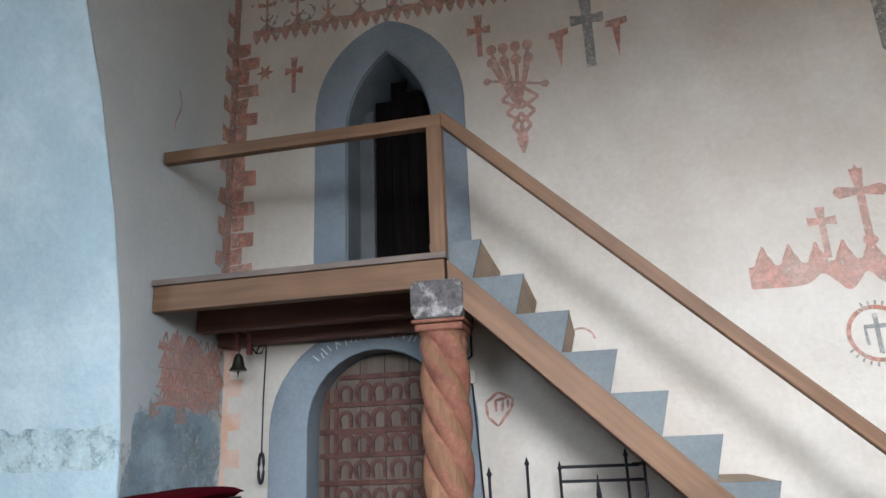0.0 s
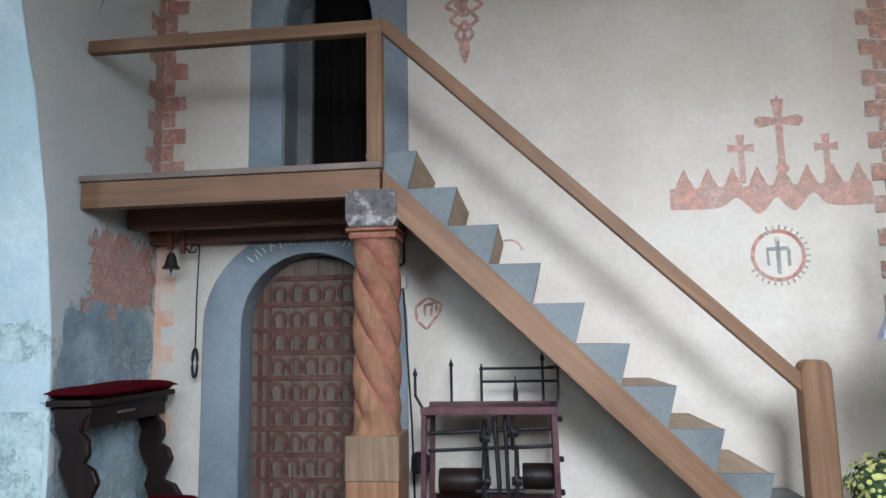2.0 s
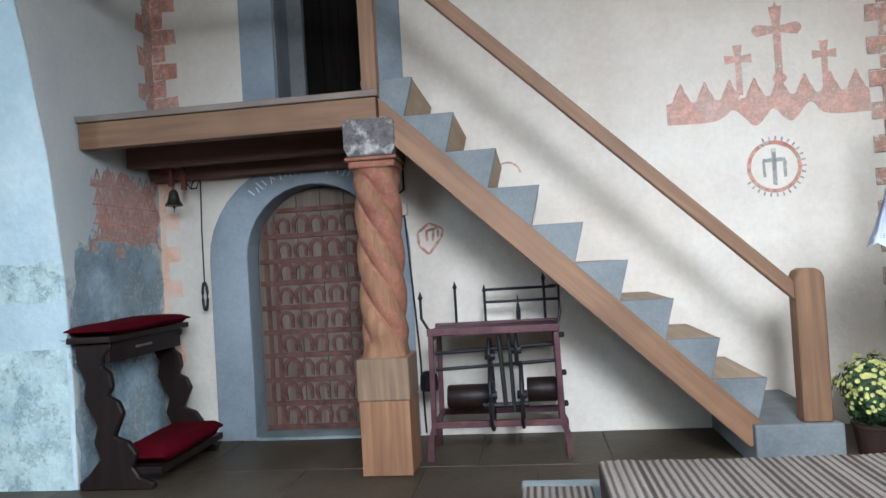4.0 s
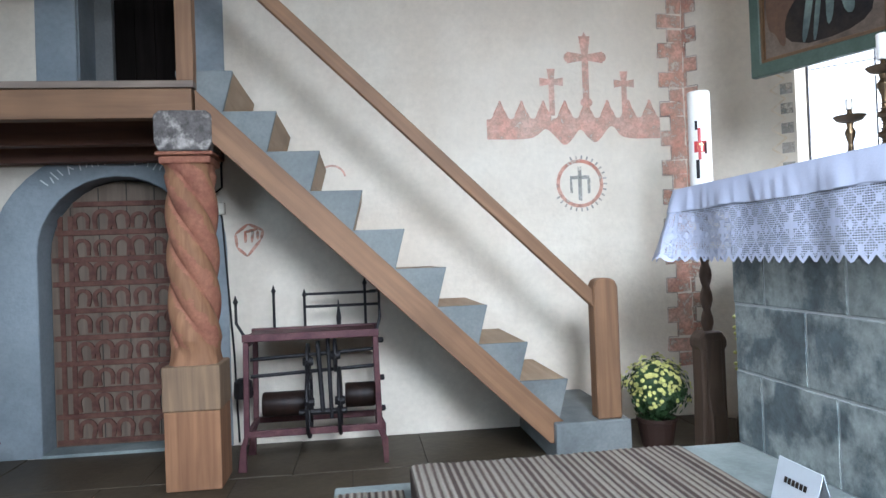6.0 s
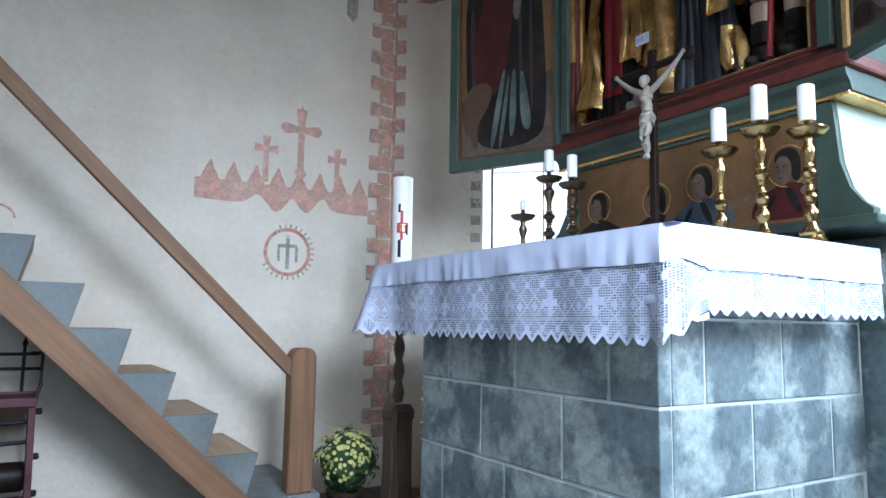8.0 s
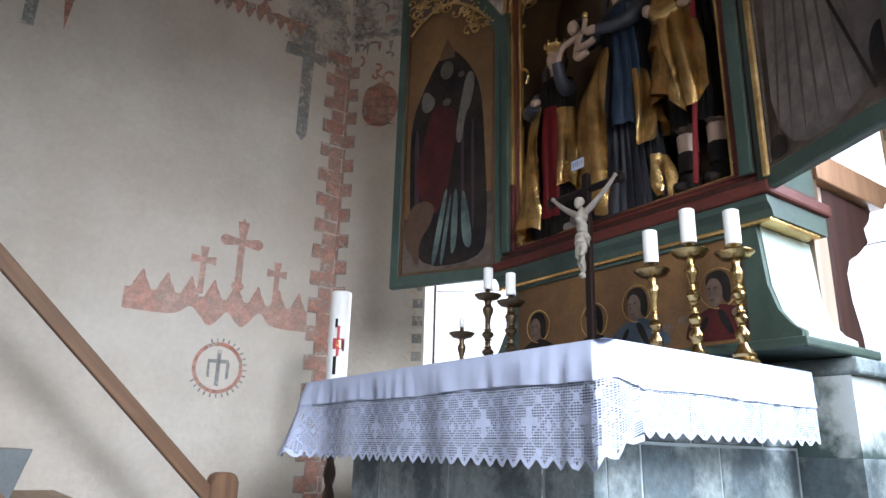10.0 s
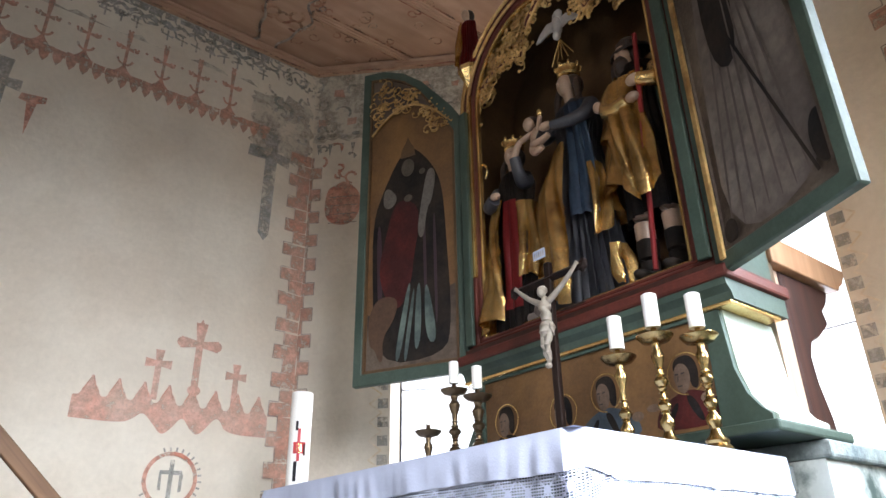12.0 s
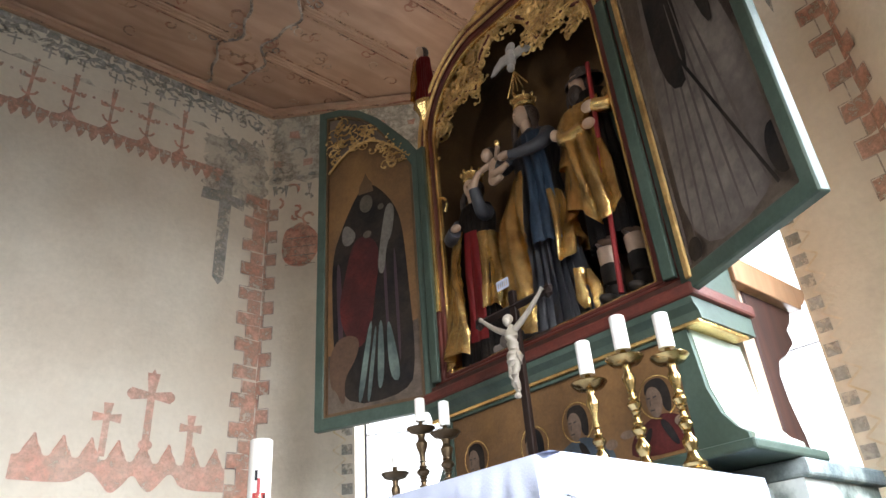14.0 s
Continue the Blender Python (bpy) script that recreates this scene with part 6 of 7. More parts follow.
# the crowned woman beside the crozier
g = Carving(2.82, -2.20, 2.236, 1)
body = [(0, 0, 0.17, 0.11), (0.25, 0, 0.15, 0.10), (0.55, 0, 0.14, 0.10), (0.72, 0, 0.10, 0.08), (0.86, 0, 0.125, 0.085), (0.93, 0, 0.10, 0.07), (0.97, 0, 0.03, 0.03)]
g.drape(body, -3.2, 3.2, 2, 7, 0.10)
g.drape([(0.10, 0, 0.155, 0.12), (0.45, -0.01, 0.145, 0.12), (0.74, 0, 0.11, 0.095)], -0.05, 0.62, 1, 4, 0.10, grow=1.05)
g.drape([(0.02, 0.01, 0.185, 0.14), (0.35, 0.01, 0.17, 0.13), (0.62, 0.01, 0.15, 0.11), (0.76, 0.01, 0.12, 0.09)], -2.1, -0.05, 0, 5, 0.28, 0.9, 0.05, 1.14)
g.drape([(0.22, 0, 0.17, 0.13), (0.45, 0, 0.165, 0.12), (0.72, 0, 0.12, 0.09)], 0.55, 1.9, 0, 4, 0.22, -0.6, 0.05, 1.12)
g.limb(((-0.02, 0.11, 0.86), (-0.12, 0.15, 0.70), (-0.16, 0.02, 0.74)), 0.050, 0.036, 6)
g.limb(((-0.02, -0.10, 0.86), (-0.10, -0.14, 0.76), (-0.15, -0.15, 0.93)), 0.046, 0.030, 6)
g.limb(((-0.15, -0.14, 0.90), (-0.16, -0.17, 0.97), (-0.16, -0.21, 1.00)), 0.020, 0.015, 3)
g.ball((-0.17, 0.0, 0.75), 0.024, 0.034, 0.022, 3)
g.head(0.0, 1.06, 0.062, 3, 4, -0.25, 2.2)
g.crown(0.0, 1.105, 0.060, 0)
g.add(tube([(2.74, -1.995, 2.3), (2.74, -2.0, 3.2)], 0.008, 6), 0)
g.add(tube([(2.74, -2.0 + 0.05 * math.sin(a), 3.26 - 0.06 * math.cos(a)) for a in np.linspace(0, 5.6, 14)], 0.008, 6), 0)
g.finish("carved_figure", FIG, "crowned carved wooden figure in a gilded mantle")
# the tall crowned figure with the child
g = Carving(2.86, -2.65, 2.252, 2)
body = [(0, 0, 0.20, 0.12), (0.3, 0, 0.165, 0.11), (0.62, 0, 0.15, 0.11), (0.86, 0, 0.11, 0.085), (1.02, 0, 0.135, 0.09), (1.14, 0, 0.125, 0.075), (1.20, 0, 0.04, 0.035)]
g.drape(body, -3.2, 3.2, 6, 8, 0.16)
g.drape([(0.40, -0.02, 0.165, 0.13), (0.8, -0.02, 0.135, 0.11), (1.12, 0, 0.12, 0.09)], 0.0, 0.85, 5, 5, 0.16, 0.3, 0.03, 1.10)
g.drape([(0.03, 0.02, 0.19, 0.15), (0.4, 0.02, 0.185, 0.155), (0.66, 0.02, 0.17, 0.15), (0.90, 0.02, 0.12, 0.10)], -2.1, 0.08, 0, 4, 0.30, 1.3, 0.05, 1.12)
g.drape([(0.36, 0, 0.17, 0.14), (0.55, 0, 0.165, 0.13), (0.72, 0, 0.15, 0.12)], 0.70, 1.25, 0, 4, 0.24, -1.0, 0.06, 1.14)
g.drape([(0.02, 0, 0.22, 0.13), (0.25, 0, 0.20, 0.13)], 0.9, 1.5, 0, 4, 0.2, 0, 0.03, 1.05)
g.limb(((-0.02, 0.12, 1.10), (-0.12, 0.19, 0.94), (-0.16, 0.10, 0.98)), 0.046, 0.032, 6)
g.limb(((-0.02, -0.12, 1.10), (-0.13, -0.17, 0.94), (-0.19, 0.02, 0.97)), 0.046, 0.026, 6)
g.ball((-0.20, 0.05, 0.98), 0.026, 0.040, 0.024, 3)
g.ball((-0.10, -0.22, 0.98), 0.026, 0.026, 0.034, 3)
g.head(0.02, 1.31, 0.068, 3, 4, 0.35, 3.4)
g.crown(0.02, 1.37, 0.066, 0)
g.ball((-0.13, 0.17, 1.00), 0.042, 0.046, 0.075, 3)
g.ball((-0.15, 0.21, 1.10), 0.033, 0.036, 0.043, 3, 3)
g.ball((-0.135, 0.205, 1.115), 0.036, 0.040, 0.040, 4)
g.limb(((-0.15, 0.18, 0.96), (-0.20, 0.12, 0.90), (-0.19, 0.04, 0.93)), 0.028, 0.016, 3)
g.limb(((-0.14, 0.19, 0.95), (-0.19, 0.18, 0.86), (-0.19, 0.09, 0.88)), 0.028, 0.016, 3)
g.limb(((-0.14, 0.20, 1.04), (-0.18, 0.26, 1.01), (-0.17, 0.31, 0.99)), 0.018, 0.012, 3)
g.limb(((-0.14, 0.15, 1.04), (-0.19, 0.11, 1.02), (-0.18, 0.10, 1.08)), 0.016, 0.012, 3)
g.ball((-0.18, 0.10, 1.10), 0.018, 0.018, 0.026, 0)
g.finish("carved_figure", FIG, "tall crowned carved figure holding a child")
# the pilgrim with hat and staff
g = Carving(2.86, -3.05, 2.262, 3)
for sg, o in ((1, 0.075), (-1, -0.075)):
    g.limb(((0, o, 0.50), (-0.03, o, 0.34), (-0.01, o, 0.16)), 0.055, 0.042, 3)
    g.limb(((-0.01, o, 0.20), (-0.02, o, 0.10), (-0.01, o, 0.02)), 0.052, 0.040, 2)
    g.ball((-0.06, o, 0.025), 0.08, 0.038, 0.028, 2)
g.drape([(0.30, 0, 0.15, 0.10), (0.60, 0, 0.15, 0.10), (0.9, 0, 0.13, 0.09), (1.06, 0, 0.14, 0.085), (1.14, 0, 0.10, 0.07), (1.18, 0, 0.035, 0.03)], -3.2, 3.2, 2, 6, 0.10)
g.drape([(0.42, 0.02, 0.16, 0.14), (0.66, 0.02, 0.165, 0.14), (0.88, 0.02, 0.14, 0.12), (1.06, 0.01, 0.135, 0.10)], -1.7, 0.75, 0, 4, 0.28, 0.9, 0.07, 1.08)
g.drape([(0.14, -0.02, 0.19, 0.12), (0.6, -0.02, 0.175, 0.12), (1.02, 0, 0.14, 0.09)], 0.85, 2.4, 7, 5, 0.20, 0.2, 0.03, 1.06)
g.drape([(0.74, 0, 0.16, 0.12), (0.92, 0, 0.155, 0.11), (1.10, 0, 0.12, 0.08)], -2.0, -0.5, 0, 4, 0.22, -0.8, 0.05, 1.16)
g.limb(((-0.02, 0.13, 1.06), (-0.13, 0.18, 0.84), (-0.14, -0.02, 0.88)), 0.052, 0.034, 0)
g.limb(((-0.02, -0.13, 1.06), (-0.10, -0.20, 0.90), (-0.13, -0.09, 0.97)), 0.050, 0.034, 0)
g.ball((-0.14, -0.07, 0.97), 0.028, 0.042, 0.030, 3)
g.ball((-0.14, -0.05, 0.88), 0.026, 0.036, 0.026, 3)
g.head(0.03, 1.24, 0.064, 3, 4, 0.35, 1.8)
g.ball((-0.055, 0.04, 1.155), 0.040, 0.042, 0.070, 4)
hat = lathe([(0.100, 0.010), (0.108, 0.0), (0.102, 0.020), (0.068, 0.034), (0.058, 0.075), (0.03, 0.095)], (0, 0, 0), 18)
hat.transform(Matrix.Translation((2.885, -3.025, 2.262 + 1.265)) @ Matrix.Rotation(radians(-16), 4, "Y"))
g.add(hat, 4)
g.add(tube([(2.735, -3.07, 2.27), (2.745, -3.15, 3.50)], 0.012, 8), 1)
g.finish("carved_figure", FIG, "carved pilgrim figure with a broad hat and red staff")
def carved_figure(name, y, z0, h, half, mats, label, seed, x):
    """A small standing figure far up on the frame."""
    q = Carving(x, y, z0, seed)
    q.drape([(0, 0, half, half * 0.8), (0.4 * h, 0, half * 0.8, half * 0.7), (0.74 * h, 0, half * 0.8, half * 0.6), (0.8 * h, 0, half * 0.3, half * 0.3)], -3.2, 3.2, 1, 6, 0.2)
    q.drape([(0.1 * h, 0, half, half), (0.7 * h, 0, half * 0.85, half * 0.8)], -2.4, 0.2, 0, 4, 0.25, 0.5, 0.02, 1.1)
    q.head(0, 0.90 * h, 0.085 * h, 3, 4)
    return q.finish(name, mats, label)
carved_figure("carved_figure", -1.955, 4.062, 0.50, 0.075, FIG, "small carved figure in red on a console", 4, RX + 0.02)
dove = thing("carved_dove", (2.78, -2.66, 3.86), "white carved dove with gilded rays", "carving")
M_dove = mat("greyish white painted wood", (0.40, 0.37, 0.34), 0.5, var=0.2, scale=20)
part("body", join(blob((2.77, -2.66, 3.93), 0.030, 0.034, 0.070, 2), blob((2.76, -2.66, 3.855), 0.022, 0.024, 0.028, 2), blob((2.78, -2.66, 4.01), 0.012, 0.04, 0.05, 2)), M_dove, dove, smooth=True)
for sg in (1, -1):
    part("wing", prism([(0.01, 0.02), (0.05, 0.05), (0.11, 0.04), (0.17, -0.03), (0.20, -0.11), (0.15, -0.10), (0.11, -0.07), (0.07, -0.05), (0.02, -0.04)], 0.014, Matrix.Translation((2.77, -2.66, 3.93)) @ Matrix.Rotation(radians(-90 if sg > 0 else 90), 4, "Z") @ Matrix.Rotation(radians(-18), 4, "Y") @ Matrix.Diagonal((0.72, 1, 0.72, 1)), bevel=0.004), M_dove, dove)
for k in range(5):
    part("ray", tube([(2.78, -2.66, 3.84), (2.79, -2.74 + 0.04 * k, 3.70)], 0.004, 5), M_gold, dove)
solid("rocky_base", join(blob((2.83, -3.05, 2.235), 0.12, 0.24, 0.03, 3), blob((2.80, -2.62, 2.235), 0.10, 0.22, 0.022, 3)), M_hair, "dark carved ground under the figures", "carving", smooth=True)
solid("small_rider_relief", join(blob((2.78, -2.28, 2.27), 0.05, 0.10, 0.045, 2), blob((2.76, -2.21, 2.33), 0.04, 0.05, 0.06, 2), blob((2.77, -2.36, 2.30), 0.03, 0.04, 0.05, 2)), M_robe_grey, "small worn grey carved relief at the feet", "carving", smooth=True)
tag = thing("paper_tag", (2.70, -2.45, 2.545), "small white paper tag with dark marks", "tag")
part("paper", box(2.680, 2.683, -2.50, -2.42, 2.525, 2.575), M_linen, tag)
for k in range(5):
    part("mark", box(2.678, 2.68, -2.492 + 0.014 * k, -2.486 + 0.014 * k, 2.535, 2.565), M_blackline, tag)

# ---- things on the altar ----
def candlestick(at, h, mat_, label, candle, group, thick=1.0):
    t = thing("candlestick", at, label, "candlestick", group)
    a = h - 0.02
    prof = [(0.058, 0.0), (0.060, 0.012), (0.045, 0.025), (0.050, 0.035), (0.028, 0.055), (0.018, 0.075), (0.030, 0.095), (0.032, 0.11), (0.016, 0.13)]
    z = 0.13
    while z < a - 0.16:
        prof += [(0.015, z + 0.004), (0.022, z + 0.008), (0.015, z + 0.012), (0.026, z + 0.022), (0.031, z + 0.032), (0.026, z + 0.042), (0.014, z + 0.050), (0.021, z + 0.055), (0.021, z + 0.058), (0.013, z + 0.062), (0.012, z + 0.074), (0.020, z + 0.078), (0.012, z + 0.082)]
        z += 0.085
    prof += [(0.014, a - 0.12), (0.026, a - 0.085), (0.028, a - 0.07), (0.015, a - 0.05), (0.02, a - 0.03)]
    part("stem", lathe([(r * thick, q) for r, q in prof], at, 20), mat_, t, smooth=True)
    part("drip_pan", lathe([(0.018, a - 0.03), (0.050, a - 0.022), (0.068, a - 0.002), (0.066, a + 0.002), (0.045, a - 0.012), (0.014, a - 0.008), (0.010, a + 0.03), (0.005, a + 0.035)], at, 22), mat_, t, smooth=True)
    c = part("candle", lathe([(candle[0], a + 0.03), (candle[0], a + 0.03 + candle[1] - 0.004), (candle[0] - 0.006, a + 0.03 + candle[1]), (0.004, a + 0.027 + candle[1])], at, 18), M_wax, t, "white wax candle", smooth=True)
    part("wick", tube([(at[0], at[1], at[2] + a + 0.02 + candle[1]), (at[0] + 0.002, at[1], at[2] + a + 0.042 + candle[1])], 0.0018, 5), M_black, c)
    return t
for y, top_ in ((-3.035, 2.02), (-3.205, 2.06), (-3.325, 2.045)):
    candlestick((2.45 + (0.09 if y < -3.3 else 0.0), y, 1.475), top_ - 1.475 - 0.15, M_brass, "tall turned brass candlestick with a white candle", (0.028, 0.13), "brass candlesticks on the altar", 0.82)
M_darkbrass = mat("dark bronze", (0.13, 0.09, 0.05), 0.35, 0.9, var=0.2, scale=10)
for y, top_ in ((-2.05, 2.06), (-2.22, 2.00)):
    candlestick((2.45, y, 1.475), top_ - 1.475 - 0.12, M_darkbrass, "dark bronze candlestick with a white candle", (0.024, 0.11), "dark candlesticks on the altar")
# Candlestick form put in for thin glass things beside the other two.
candlestick((2.45, -1.84, 1.475), 0.30, M_darkbrass, "low dark candlestick form in place of thin glass shapes", (0.015, 0.05), "dark candlesticks on the altar", 0.8)
cru = thing("crucifix", (2.45, -2.70, 1.475), "dark wooden altar crucifix with a pale carved figure", "crucifix")
part("foot", lathe([(0.09, 0), (0.085, 0.03), (0.05, 0.06), (0.03, 0.12)], (2.45, -2.70, 1.475), 12), M_walnut, cru)
part("upright", box(2.455, 2.48, -2.722, -2.688, 1.58, 2.36, 0.004), M_walnut, cru)
part("crossbar", tube([(2.468, -2.49, 2.285), (2.468, -2.70, 2.285), (2.468, -2.90, 2.285)], 0.018, 4), M_walnut, cru)
for y in (-2.49, -2.90):
    part("bar_end", blob((2.468, y, 2.285), 0.016, 0.03, 0.035, 1), M_walnut, cru)
M_ivory = mat("ivory coloured painted wood", (0.30, 0.26, 0.205), 0.5, var=0.2, scale=14)
def loft(points, radii, seg=14):
    """A limb or trunk whose girth changes along its line."""
    bm = tube(points, 1.0, seg)
    bm.verts.ensure_lookup_table()
    for i, (p, r) in enumerate(zip(points, radii)):
        for v in bm.verts[i * seg:(i + 1) * seg]:
            v.co = Vector(p) + (v.co - Vector(p)) * r
    return bm
trunk = [blob((2.425, -2.690, 2.300), 0.024, 0.021, 0.032, 3), blob((2.432, -2.692, 2.312), 0.028, 0.027, 0.026, 2)]
trunk.append(loft([(2.440, -2.697, 2.275), (2.438, -2.698, 2.255), (2.436, -2.699, 2.235), (2.432, -2.700, 2.205), (2.432, -2.702, 2.170), (2.434, -2.704, 2.135), (2.432, -2.704, 2.105), (2.430, -2.703, 2.080)], [0.014, 0.017, 0.031, 0.034, 0.031, 0.026, 0.030, 0.031]))
trunk.append(loft([(2.430, -2.704, 2.120), (2.428, -2.704, 2.100), (2.424, -2.703, 2.070), (2.428, -2.702, 2.045)], [0.031, 0.037, 0.036, 0.031], 10))
trunk.append(loft([(2.428, -2.735, 2.115), (2.425, -2.748, 2.085), (2.430, -2.745, 2.045)], [0.012, 0.018, 0.008], 8))
for sg in (1, -1):
    trunk.append(loft([(2.430, -2.703 + sg * 0.014, 2.075), (2.422, -2.703 + sg * 0.014, 2.03), (2.412, -2.702 + sg * 0.012, 1.995), (2.420, -2.702 + sg * 0.010, 1.96), (2.432, -2.703 + sg * 0.006, 1.925), (2.430, -2.703 + sg * 0.004, 1.900)], [0.023, 0.021, 0.017, 0.016, 0.011, 0.010], 10))
    trunk.append(blob((2.424, -2.703 + sg * 0.005, 1.892), 0.018, 0.010, 0.016, 2))
trunk = join(*trunk)
foot_at = Matrix.Translation((2.435, -2.703, 1.885))
trunk.transform(foot_at @ Matrix.Diagonal((0.85, 0.82, 0.80, 1)) @ foot_at.inverted())
figs = [trunk]
for sg, tip in ((1, (2.452, -2.512, 2.292)), (-1, (2.452, -2.886, 2.300))):
    a0 = Vector((2.437, -2.698 + sg * 0.024, 2.170))
    figs.append(loft([tuple(a0.lerp(Vector(tip), f) + Vector((0, 0, -0.010 * math.sin(math.pi * f)))) for f in (0, 0.2, 0.4, 0.5, 0.7, 0.9, 1.0)], [0.014, 0.014, 0.012, 0.011, 0.010, 0.008, 0.010], 10))
part("figure", join(*figs), M_ivory, cru, "plain pale carved figure", smooth=True)

# ---- tall candle, flowers, card ----
pas = thing("tall_candle_stand", (2.10, -1.15, 0), "carved wooden stand with a tall white candle", "candle stand")
M_oldwood = wood("grey brown carved wood", (0.125, 0.082, 0.056), (0.068, 0.045, 0.032), 0.65, 2, spec=0.25)
part("foot", prism([(-0.10, 0), (0.10, 0), (0.10, 0.05), (0.075, 0.09), (0.068, 0.40), (0.068, 0.64), (0.08, 0.66), (0.08, 0.70), (0.05, 0.74), (-0.05, 0.74), (-0.08, 0.70), (-0.08, 0.66), (-0.068, 0.64), (-0.068, 0.40), (-0.075, 0.09), (-0.10, 0.05)], 0.11, Matrix.Translation((2.10, -1.205, 0)), bevel=0.008), M_oldwood, pas)
part("foot", prism([(-0.13, 0), (0.13, 0), (0.13, 0.05), (0.10, 0.08), (0.095, 0.30), (0.075, 0.36), (0.065, 0.44), (0.06, 0.70), (-0.06, 0.70), (-0.065, 0.44), (-0.075, 0.36), (-0.095, 0.30), (-0.10, 0.08), (-0.13, 0.05)], 0.09, Matrix.Translation((2.10, -1.15, 0)) @ Matrix.Rotation(radians(90), 4, "Z") @ Matrix.Translation((0, -0.045, 0)), bevel=0.006), M_oldwood, pas)
rod = bmesh.new()
rows = []
for i in range(61):
    f = i / 60
    rows.append([rod.verts.new((2.10 + (0.026 + 0.007 * math.sin(2 * (a := 2 * math.pi * k / 16) + 30 * f)) * math.cos(a), -1.15 + (0.026 + 0.007 * math.sin(2 * a + 30 * f)) * math.sin(a), 0.74 + 0.60 * f)) for k in range(16)])
for a, b in zip(rows, rows[1:]):
    for k in range(16):
        rod.faces.new((a[k], a[(k + 1) % 16], b[(k + 1) % 16], b[k]))
part("twisted_rod", rod, M_oldwood, pas, smooth=True)
part("cup", lathe([(0.02, 1.335), (0.06, 1.36), (0.07, 1.40), (0.055, 1.40)], (2.10, -1.15, 0), 16), M_darkbrass, pas)
cnd = part("candle", lathe([(0.058, 1.39), (0.058, 2.028), (0.052, 2.034), (0.01, 2.030)], (2.10, -1.15, 0), 28), M_wax, pas, "tall white wax candle", smooth=True)
M_waxred = mat("red wax relief", (0.42, 0.03, 0.03), 0.4)
def wax_relief(name, a0, z0, z1, wdt, mt):
    """A strip of coloured wax laid round the candle."""
    bm = bmesh.new()
    vs = []
    for z in (z0, z1):
        vs.append([bm.verts.new((2.10 + 0.0595 * math.cos(radians(a0 + wdt * (k / 4 - 0.5))), -1.15 + 0.0595 * math.sin(radians(a0 + wdt * (k / 4 - 0.5))), z)) for k in range(5)])
    for k in range(4):
        bm.faces.new((vs[0][k], vs[0][k + 1], vs[1][k + 1], vs[1][k]))
    part(name, bm, mt, cnd)
for a0, z0, z1, wd, mt in ((240, 1.66, 1.83, 16, M_waxred), (244, 1.70, 1.76, 64, M_waxred), (242, 1.71, 1.75, 24, M_gold), (228, 1.56, 1.66, 18, M_black), (226, 1.82, 1.87, 14, M_black), (270, 1.69, 1.75, 12, M_robe_red)):
    wax_relief("wax_relief", a0, z0, z1, wd, mt)
M_leaf = mat("chrysanthemum leaf", (0.032, 0.072, 0.022), 0.6, var=0.4, scale=20)
M_petal = mat("pale yellow petal", (0.60, 0.60, 0.20), 0.6, var=0.2, scale=30)
M_pot = mat("dark brown plastic pot", (0.035, 0.019, 0.014), 0.7, spec=0.2)
